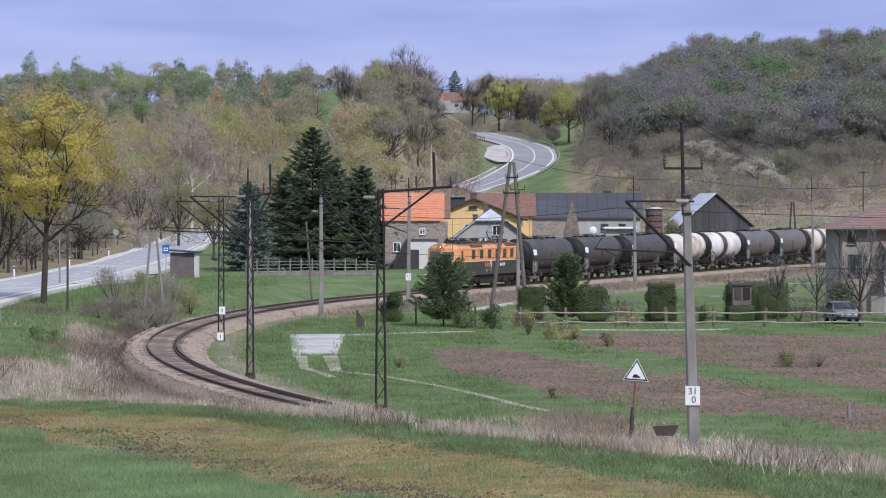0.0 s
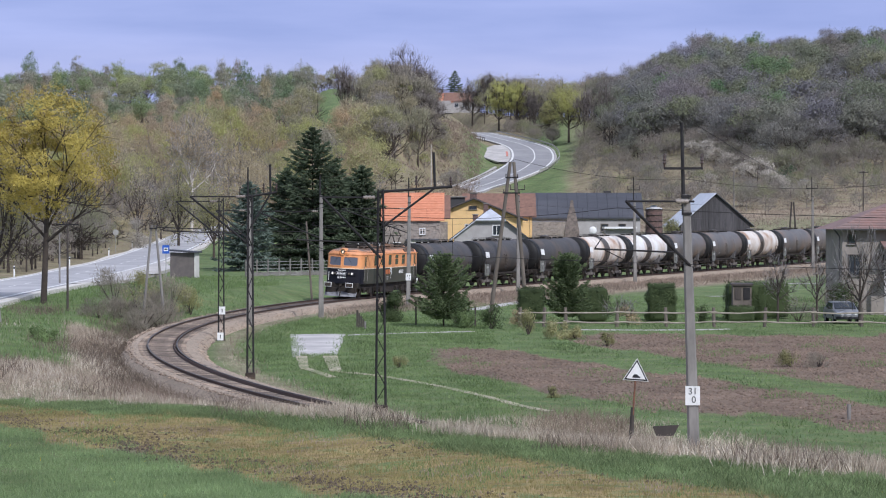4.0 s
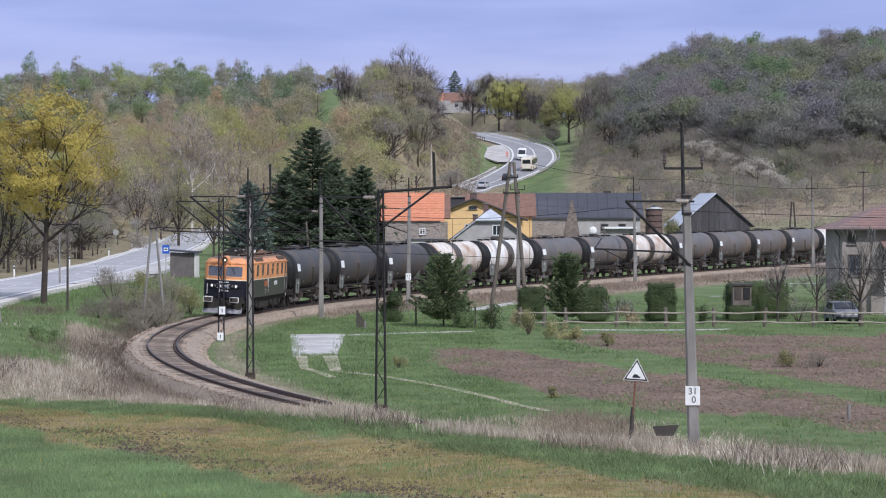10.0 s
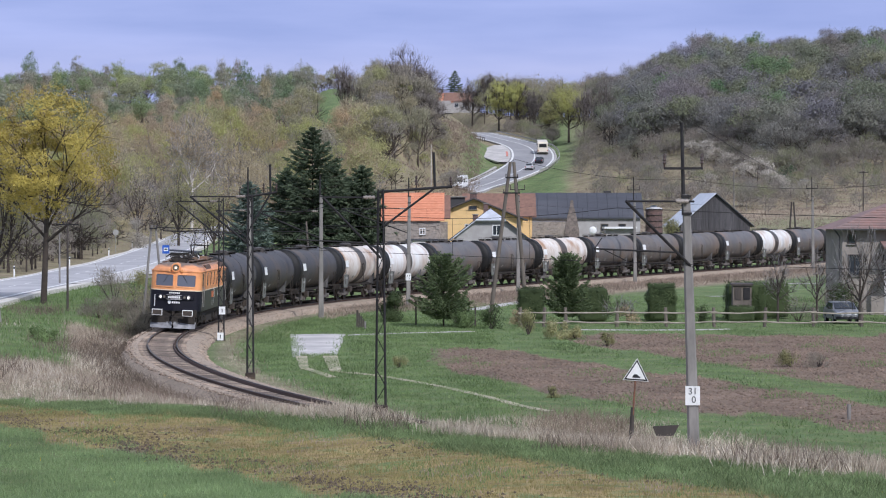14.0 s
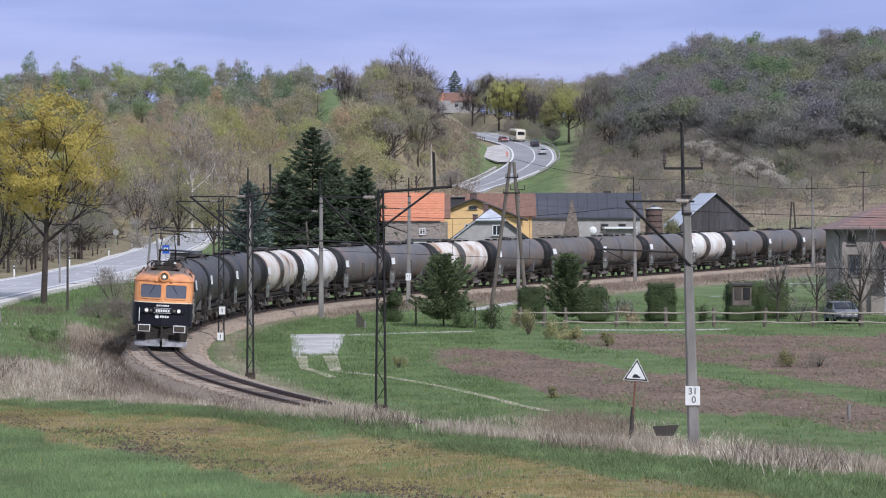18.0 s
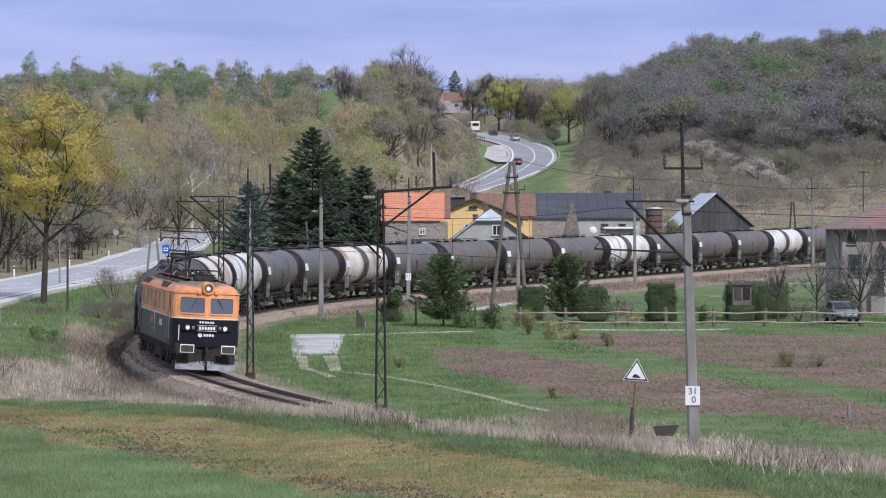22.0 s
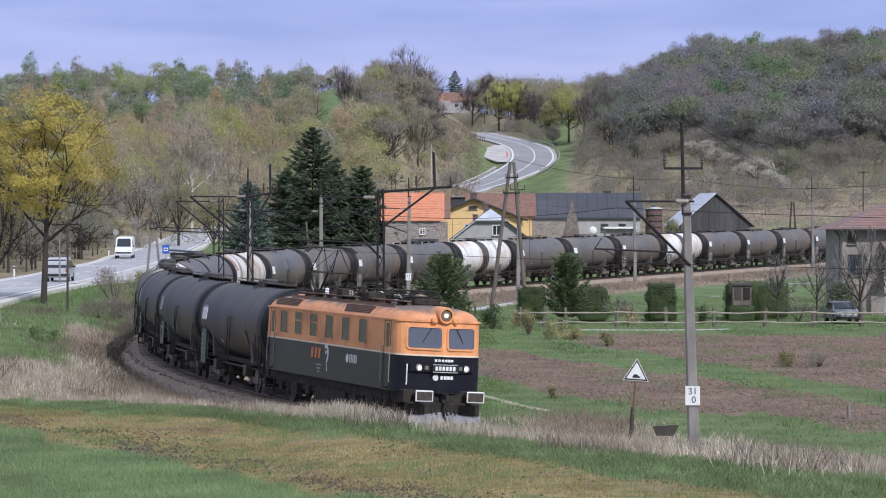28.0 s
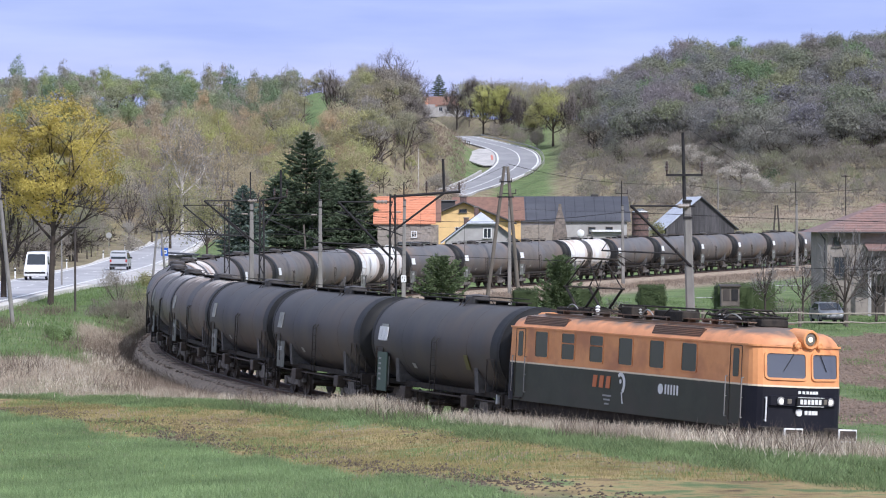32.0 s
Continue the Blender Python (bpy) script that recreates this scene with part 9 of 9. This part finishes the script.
VEHICLES = [
    (BUS, drive([(0, 466), (5.5, 539), (7.5, 565.5), (9.5, 592.5), (10.5, 606), (11.5, 618.5), (12.5, 629.5), (13.5, 641), (14.5, 652.5), (16.5, 675.5), (17.5, 685.5), (18.5, 696), (19.5, 709), (20.5, 725), (21.5, 748), (32, 930)], 2.3)),
    (WHITE_VAN, drive([(0, 860), (5.5, 724), (6.5, 699), (7.5, 677), (8.5, 656), (9.5, 637), (10.5, 619), (11.5, 600), (12.5, 578.5), (13.5, 556), (14.5, 535), (16.5, 506), (19.5, 470), (22, 440), (23, 424.5), (23.5, 411.5), (24.5, 385.5), (25.5, 361), (27.5, 299), (28, 286), (29, 262.5), (30, 241.5), (31, 220.5), (32, 199)], -2.3, True)),
    (DARK_CAR, drive([(0, 468), (4, 488), (7.5, 537), (8.5, 550.5), (9.5, 563.5), (11.5, 590.5), (12.5, 602), (13.5, 613), (14.5, 624.5), (16.5, 650), (17.5, 663), (18.5, 675), (20.5, 698), (21.5, 710), (23, 736), (32, 910)], 2.3)),
    (SILVER_CAR, drive([(0, 452), (5, 476), (9.5, 538.5), (10.5, 553.5), (11.5, 567), (13.5, 594.5), (14.5, 606.5), (16.5, 626), (17.5, 637), (18.5, 650.5), (19.5, 664.5), (20.5, 676.5), (21.5, 687.5), (23, 705), (32, 880)], 2.3)),
    (RED_CAR, drive([(0, 890), (12, 800), (16.5, 715), (17.5, 695), (18.5, 677.5), (19.5, 659.5), (20.5, 640), (21.5, 623), (23, 600), (26, 548), (28, 512), (32, 468)], -2.3, True)),
    (SILVER_VAN, drive([(0, 30), (20, 84), (25.5, 154), (27.5, 179.5), (28, 186), (29, 200.5), (30, 215.5), (31, 229), (32, 243)], 2.3)),
]


# ---------------------------------------------------------------- grass and stalks
M["weed_dark"] = leafy("dark_dead_weeds", (.10, .078, .06), (.20, .16, .125), trans=.2)
M["hay_pale"] = leafy("pale_grass_plumes", (.52, .45, .35), (.72, .65, .54), trans=.3)
M["grass_rank"] = leafy("rank_dark_grass", (.075, .115, .045), (.15, .195, .085), trans=.35)
def tufts(name, label, pts, material, seed, h, spread, blades, width, lean=.35):
    """Blades of grass in tufts: thin bent triangles."""
    rng = np.random.default_rng(seed)
    n = len(pts)
    z = ground_z(pts[:, 0], pts[:, 1])
    base = np.repeat(np.column_stack([pts, z - .02]), blades, 0)
    m = len(base)
    base[:, :2] += rng.normal(size=(m, 2)) * spread
    tall = h * rng.uniform(.45, 1.25, (m, 1))
    tip = base + np.column_stack([rng.normal(size=(m, 2)) * lean * tall, tall[:, 0]])
    a = rng.uniform(0, math.pi, m)
    side = np.column_stack([np.cos(a), np.sin(a), np.zeros(m)]) * width * rng.uniform(.6, 1.5, (m, 1))
    v = np.stack([base - side, base + side, tip], 1).reshape(-1, 3)
    me = np_mesh(name, v, np.arange(3 * m).reshape(-1, 3))
    return tagged(piece(name, me, material), label, "grass", kind="stuff")


def field(n, seed, x0, x1, y0, y1, keep):
    rng = np.random.default_rng(seed)
    p = np.column_stack([rng.uniform(x0, x1, n * 4), rng.uniform(y0, y1, n * 4)])
    p = p[np.abs(p[:, 0]) < .162 * p[:, 1] + 2]
    k = keep(p[:, 0], p[:, 1], rng.uniform(0, 1, len(p)))
    return p[k][:n]


def clear(x, y):
    """Off the track bed."""
    slab_ = (x / y > -.0535) & (x / y < -.031) & (y > 149) & (y < 180)
    return (np.abs(track_side(x, y)) > 3.0) & ~slab_


def cov(i):
    def f(x, y, u):
        return (covers(x, y)[i] > u * .9 + .08) & clear(x, y)
    return f


def meadow(x, y, u):
    c = covers(x, y)
    return (c[0] < .35) & (c[1] < .4) & (c[2] < .3) & clear(x, y) & (track_side(x, y) > 0)


tufts("meadow_grass", "short green spring grass of the near meadow", field(26000, 1, -16, 13, 50, 112, meadow), "pasture", 1, .13, .10, 5, .008)
tufts("strip_grass", "tall green grass strip above the railway", field(24000, 2, -19, 13, 50, 112, lambda x, y, u: (y > stubble_top(x)) & (y < strip_top(x) + 1.8) & (np.sin(x * 2.3) + np.sin(y * .8 + x * 1.1) + np.sin(x * 5.1 + y) > u * 3 - 2.6) & clear(x, y)), "grass_strip", 2, .17, .16, 6, .010, .8)
def clumpy(f, a, b, lo):
    """Thin a cover into clumps."""
    def g(x, y, u):
        return f(x, y, u) & (np.sin(x * a + 1) + np.sin(y * b + x * .7) + np.sin(x * a * 2.3 - y * b * 1.7) > lo + u * .6)
    return g


tufts("stubble_green", "green tufts coming through the stubble", field(6000, 21, -16, 13, 55, 104, clumpy(cov(1), 1.2, .5, .4)), "grass", 21, .13, .14, 5, .010)
tufts("stubble_brown", "dead brown tufts in the stubble", field(4000, 22, -16, 13, 55, 104, clumpy(cov(1), 1.7, .6, .5)), "hay_brown", 22, .10, .14, 5, .011)
tufts("line_weeds", "dark brown weed thickets beside the line", field(1100, 23, -8, 14, 56, 112, lambda x, y, u: (track_side(x, y) > 2.7) & (track_side(x, y) < 7.5) & (np.sin(x * 1.3 + 4) + np.sin(y * .55 + x * .5) > .5 + u * .5)), "weed_dark", 23, .6, .22, 7, .009, .45)
tufts("slope_weeds", "dark leafless weeds in the dry grass outside the curve", field(1000, 24, -30, -10, 110, 190, lambda x, y, u: (track_side(x, y) > 2.6) & (np.sin(x * .9) + np.sin(y * .23 + x * .4) > .3 + u * .7)), "weed_dark", 24, .55, .25, 6, .013, .45)
tufts("pale_plumes", "pale feathery grass plumes among the dry grass", field(7500, 25, -30, 14, 58, 190, lambda x, y, u: cov(0)(x, y, u) & (track_side(x, y) > 2.8) & (np.sin(x * .8 + 2) + np.sin(y * .31 + x) > .2 + u)), "hay_pale", 25, .36, .2, 6, .014, .4)
tufts("field_weeds", "green weeds in the ploughed strips", field(5000, 26, -6, 32, 95, 182, clumpy(cov(2), .9, .35, .7)), "grass", 26, .14, .2, 5, .016)
tufts("garden_clumps", "rank darker grass clumps in the garden", field(7000, 27, -14, 32, 100, 250, lambda x, y, u: (covers(x, y)[2] < .3) & (track_side(x, y) < -3.6) & (np.sin(x * 1.1) + np.sin(y * .3 + x * .6) > .4 + u * .6) & clear(x, y)), "grass_rank", 27, .22, .25, 5, .016)
def apron_edge(n, seed):
    rng = np.random.default_rng(seed)
    c = [at(-50.3, 151), at(-35.6, 151), at(-32.6, 177), at(-52, 177), at(-50.3, 151)]
    k, t = rng.integers(0, 4, n), rng.uniform(0, 1, n)
    a, b = np.array(c)[k], np.array(c)[k + 1]
    return a + (b - a) * t[:, None] + rng.normal(size=(n, 2)) * .22


tufts("shoulder_weeds", "dry stalks and weeds creeping over the ballast shoulder", field(2600, 37, -30, 14, 70, 185, lambda x, y, u: (track_side(x, y) < -2.5 + .5 * u) & (track_side(x, y) > -4.2) & (np.sin(x * 1.7) + np.sin(y * .5 + x * .9) > -.3 + u)), "hay", 37, .16, .2, 5, .012, .6)
tufts("far_shoulder_weeds", "brown dead grass over the ballast shoulder below the wagons", field(12000, 38, -8, 46, 185, 330, lambda x, y, u: (track_side(x, y) < -2.4 + .5 * u) & (track_side(x, y) > -5.5)), "hay_brown", 38, .3, .3, 6, .03, .7)
tufts("apron_weeds", "grass and weeds growing over the edges of the concrete apron", apron_edge(420, 28), "grass", 28, .22, .16, 7, .012)
tufts("thicket_hay", "tangle of pale dead grass beside the line", field(4200, 29, -5, 14, 50, 106, lambda x, y, u: ((x / y > .012) | (u < .25)) & (np.sin(x * 2.1) + np.sin(y * .7 + x * 1.3) > -.9 + u) & (np.abs(track_side(x, y)) > 2.7) & (track_side(x, y) < 4.8) & (track_side(x, y) > -11 + 4 * u)), "hay", 29, .30, .2, 5, .011, .45)
tufts("thicket_weeds", "brown dead weeds beside the line", field(3600, 30, 0, 14, 50, 96, lambda x, y, u: (np.abs(track_side(x, y)) > 2.7) & (track_side(x, y) < 4.5) & (track_side(x, y) > -10 + 4 * u) & (np.sin(x * 1.2) + np.sin(y * .5 + x) > -.6 + u)), "hay_brown", 30, .5, .2, 6, .010, .4)
M["weed_red"] = leafy("reddish_dead_stalks", (.21, .165, .12), (.36, .285, .215), trans=.25)
tufts("red_thicket", "reddish-brown dead stalks inside the line", field(420, 31, 2, 9, 88, 106, lambda x, y, u: (track_side(x, y) < -2.8) & (track_side(x, y) > -9) & (x / y > .03) & (x / y < .066) & (u < 1.2 - abs(x / y - .048) * 40)), "weed_red", 31, .62, .3, 8, .010, .45)
tufts("edge_weeds", "brown dead weeds crowding the outer edge of the track", field(4200, 32, -26, -6, 108, 190, lambda x, y, u: (track_side(x, y) > 1.5) & (track_side(x, y) < 5.2 - 1.5 * u)), "weed_dark", 32, .38, .25, 6, .013, .5)
tufts("stubble", "yellowed short stubble of the near meadow", field(16000, 3, -16, 13, 55, 104, cov(1)), "grass_olive", 3, .09, .12, 4, .010)
tufts("dry_grass", "tall straw-coloured dry grass beside the railway", field(15000, 4, -32, 14, 58, 190, lambda x, y, u: cov(0)(x, y, u) & (track_side(x, y) > 0)), "hay", 4, .27, .16, 6, .010, .35)
tufts("dry_stalks", "brown dead stalks beside the railway", field(3800, 5, -30, 14, 58, 190, lambda x, y, u: cov(0)(x, y, u) & (track_side(x, y) > 0)), "hay_brown", 5, .40, .14, 5, .010, .3)
tufts("crest_grass", "tallest pale dry grass right above the line", field(7000, 6, -6, 14, 56, 100, lambda x, y, u: (track_side(x, y) > 2.9) & (track_side(x, y) < 6.0) & (np.sin(x * 1.7) + np.sin(y * .9 + x) > u * 2.4 - 1.5)), "hay", 6, .36, .2, 7, .012, .35)
tufts("inner_dry_grass", "dry grass on the bank inside the curve", field(9000, 7, -14, 60, 70, 260, lambda x, y, u: cov(0)(x, y, u) & (track_side(x, y) < 0)), "hay_brown", 7, .35, .2, 5, .014, .3)
tufts("field_grass", "green grass between the ploughed strips", field(16000, 8, -14, 32, 90, 250, lambda x, y, u: (covers(x, y)[2] < .3) & (covers(x, y)[0] < .6) & (track_side(x, y) < -3.4) & clear(x, y)), "grass", 8, .15, .2, 4, .016, .8)
tufts("curve_grass", "short green grass inside the curve", field(8000, 33, -14, 3, 104, 205, lambda x, y, u: (track_side(x, y) < -3.6 - .8 * u) & (covers(x, y)[2] < .3) & clear(x, y)), "grass", 33, .13, .2, 5, .014, .8)
tufts("bank_grass", "fresh green grass on the bank below the road", field(9000, 9, -40, -14, 125, 270, lambda x, y, u: (covers(x, y)[0] < .5) & (track_side(x, y) > 4)), "grass", 9, .28, .22, 4, .018)


tufts("embankment_hay", "pale dry grass on the bank below the far track", field(5000, 14, -10, 62, 215, 355, lambda x, y, u: (track_side(x, y) < -2.6) & (track_side(x, y) > -13 + 5 * u)), "hay_brown", 14, .28, .3, 5, .022, .5)
tufts("embankment_stalks", "brown stalks on the bank below the far track", field(5000, 15, -10, 62, 215, 355, lambda x, y, u: (track_side(x, y) < -2.6) & (track_side(x, y) > -12 + 6 * u)), "hay_brown", 15, .5, .3, 5, .022, .4)
tufts("slope_hay", "tufts of dry grass on the open slopes", field(9000, 16, -6, 92, 400, 575, lambda x, y, u: x / y > .036), "hay_brown", 16, .35, .6, 5, .05, .6)
tufts("knoll_hay", "dry grass on the flank of the knoll", field(4500, 17, -12, 12, 540, 720, lambda x, y, u: x / y < .012), "hay_brown", 17, .7, .6, 5, .08, .5)


M["dandelion"] = leafy("dandelion_yellow", (.65, .5, .02), (.8, .62, .04), trans=.2)
tufts("dandelions", "yellow dandelion heads in the near meadow", field(45, 18, -16, 10, 56, 100, meadow), "dandelion", 18, .10, .008, 3, .009, .3)


def clods(name, label, pts, material, seed, size):
    rng = np.random.default_rng(seed)
    z = ground_z(pts[:, 0], pts[:, 1])
    oct_v = np.array([(1, 0, 0), (-1, 0, 0), (0, 1, 0), (0, -1, 0), (0, 0, .8), (0, 0, -.5)], float)
    oct_f = np.array([(0, 2, 4), (2, 1, 4), (1, 3, 4), (3, 0, 4), (2, 0, 5), (1, 2, 5), (3, 1, 5), (0, 3, 5)])
    n = len(pts)
    sc = size * rng.uniform(.5, 1.6, (n, 1, 1))
    v = oct_v[None] * sc * rng.uniform(.6, 1.3, (n, 6, 1))
    v = v + np.column_stack([pts, z])[:, None]
    f = oct_f[None] + (np.arange(n) * 6)[:, None, None]
    return tagged(piece(name, np_mesh(name, v.reshape(-1, 3), f.reshape(-1, 3)), material), label, "soil", kind="stuff")


M["clod"] = leafy("dry_soil_clods", (.15, .108, .08), (.29, .215, .16), trans=0.0)
M["clod_dark"] = leafy("damp_dark_clods", (.075, .055, .04), (.13, .10, .075), trans=0.0)
M["stonechip"] = leafy("ballast_stones", (.17, .13, .10), (.42, .33, .25), trans=0.0)
clods("soil_clods", "crumbled clods of the ploughed strips", field(14000, 11, -6, 32, 95, 182, cov(2)), "clod", 11, .06)
def furrow(n, seed):
    """Places along the turned furrow at the lower edge of the stubble."""
    rng = np.random.default_rng(seed)
    x = rng.uniform(-17, 6, n)
    y = stubble_low(x) + 2.6 + rng.normal(size=n) * 1.7
    keep = (np.sin(x * 2.1 + y * .4) + np.sin(x * .9 + 2) + np.sin(y * 1.3) > rng.uniform(-2.6, 1.4, n)) & (rng.uniform(0, 1, n) > (x - 1) / 5)
    return np.column_stack([x, y])[keep]


clods("furrow_clods", "dark clods of the furrow along the stubble", furrow(5600, 19), "clod_dark", 19, .042)
clods("molehill_clods", "dark clods scattered over the stubble", field(1500, 12, -16, 10, 58, 104, lambda x, y, u: (covers(x, y)[1] > .3) & (np.sin(x * .8 + 2) * np.sin(y * .35 + x * .3) > u - .15)), "clod_dark", 12, .04)
rng = np.random.default_rng(13)
ss = rng.uniform(40, 200, 26000)
oo = rng.uniform(-1.9, 3.2, 26000)
bp = np.array([tuple(rail_pose(s) @ Vector((0, o, -.20 - max(0, abs(o) - 1.9) * .65))) for s, o in zip(ss[:14000], oo[:14000])])
oct_v = np.array([(1, 0, 0), (-1, 0, 0), (0, 1, 0), (0, -1, 0), (0, 0, .8), (0, 0, -.5)], float)
oct_f = np.array([(0, 2, 4), (2, 1, 4), (1, 3, 4), (3, 0, 4), (2, 0, 5), (1, 2, 5), (3, 1, 5), (0, 3, 5)])
vv = oct_v[None] * rng.uniform(.035, .075, (len(bp), 1, 1)) * rng.uniform(.6, 1.4, (len(bp), 6, 1)) + bp[:, None]
tagged(piece("ballast_stones", np_mesh("ballast_stones", vv.reshape(-1, 3), (oct_f[None] + (np.arange(len(bp)) * 6)[:, None, None]).reshape(-1, 3)), "stonechip"), "loose brown ballast stones between the rails", "ballast", kind="stuff")


# ---------------------------------------------------------------- movement
SPEED, START = 6.16, 0.42
# the train runs steadily along the old straight and draws itself together through the bend
RUN = ((-400, -400), (80.5, 80.5), (117.5, 113.6), (142.1, 135.2), (172.9, 162.6), (179, 168.4), (185.2, 173.9), (191.4, 179.4), (230, 213))


def train_s(t, back=0.0):
    q = START + SPEED * t - back
    return sum(float(np.interp(q + k * 1.5, [p[0] for p in RUN], [p[1] for p in RUN])) for k in range(-4, 5)) / 9


def motions():
    times = list(range(0, 33))
    walk(LOCO, [(t, rail_pose(train_s(t))) for t in times])
    for w, wh, back in WAGONS:
        walk(w, [(t, rail_pose(train_s(t, back))) for t in times])
    for v, rows in VEHICLES:
        walk(v, rows)
    n = 0
    for wheels, in [(LOCO_WHEELS,)] + [(w[1],) for w in WAGONS[:2]]:
        for ob, r in wheels:
            x = ob.location.x
            step = 0.26 if r > .5 else 0.12
            k = int(32 / step)
            rows = []
            for i in range(k + 1):
                t = 32 * i / k
                rows.append((t, Matrix.Translation((x, 0, r)) @ Matrix.Rotation(5.6 * t / r, 4, "Y")))
            walk(ob, rows)


motions()
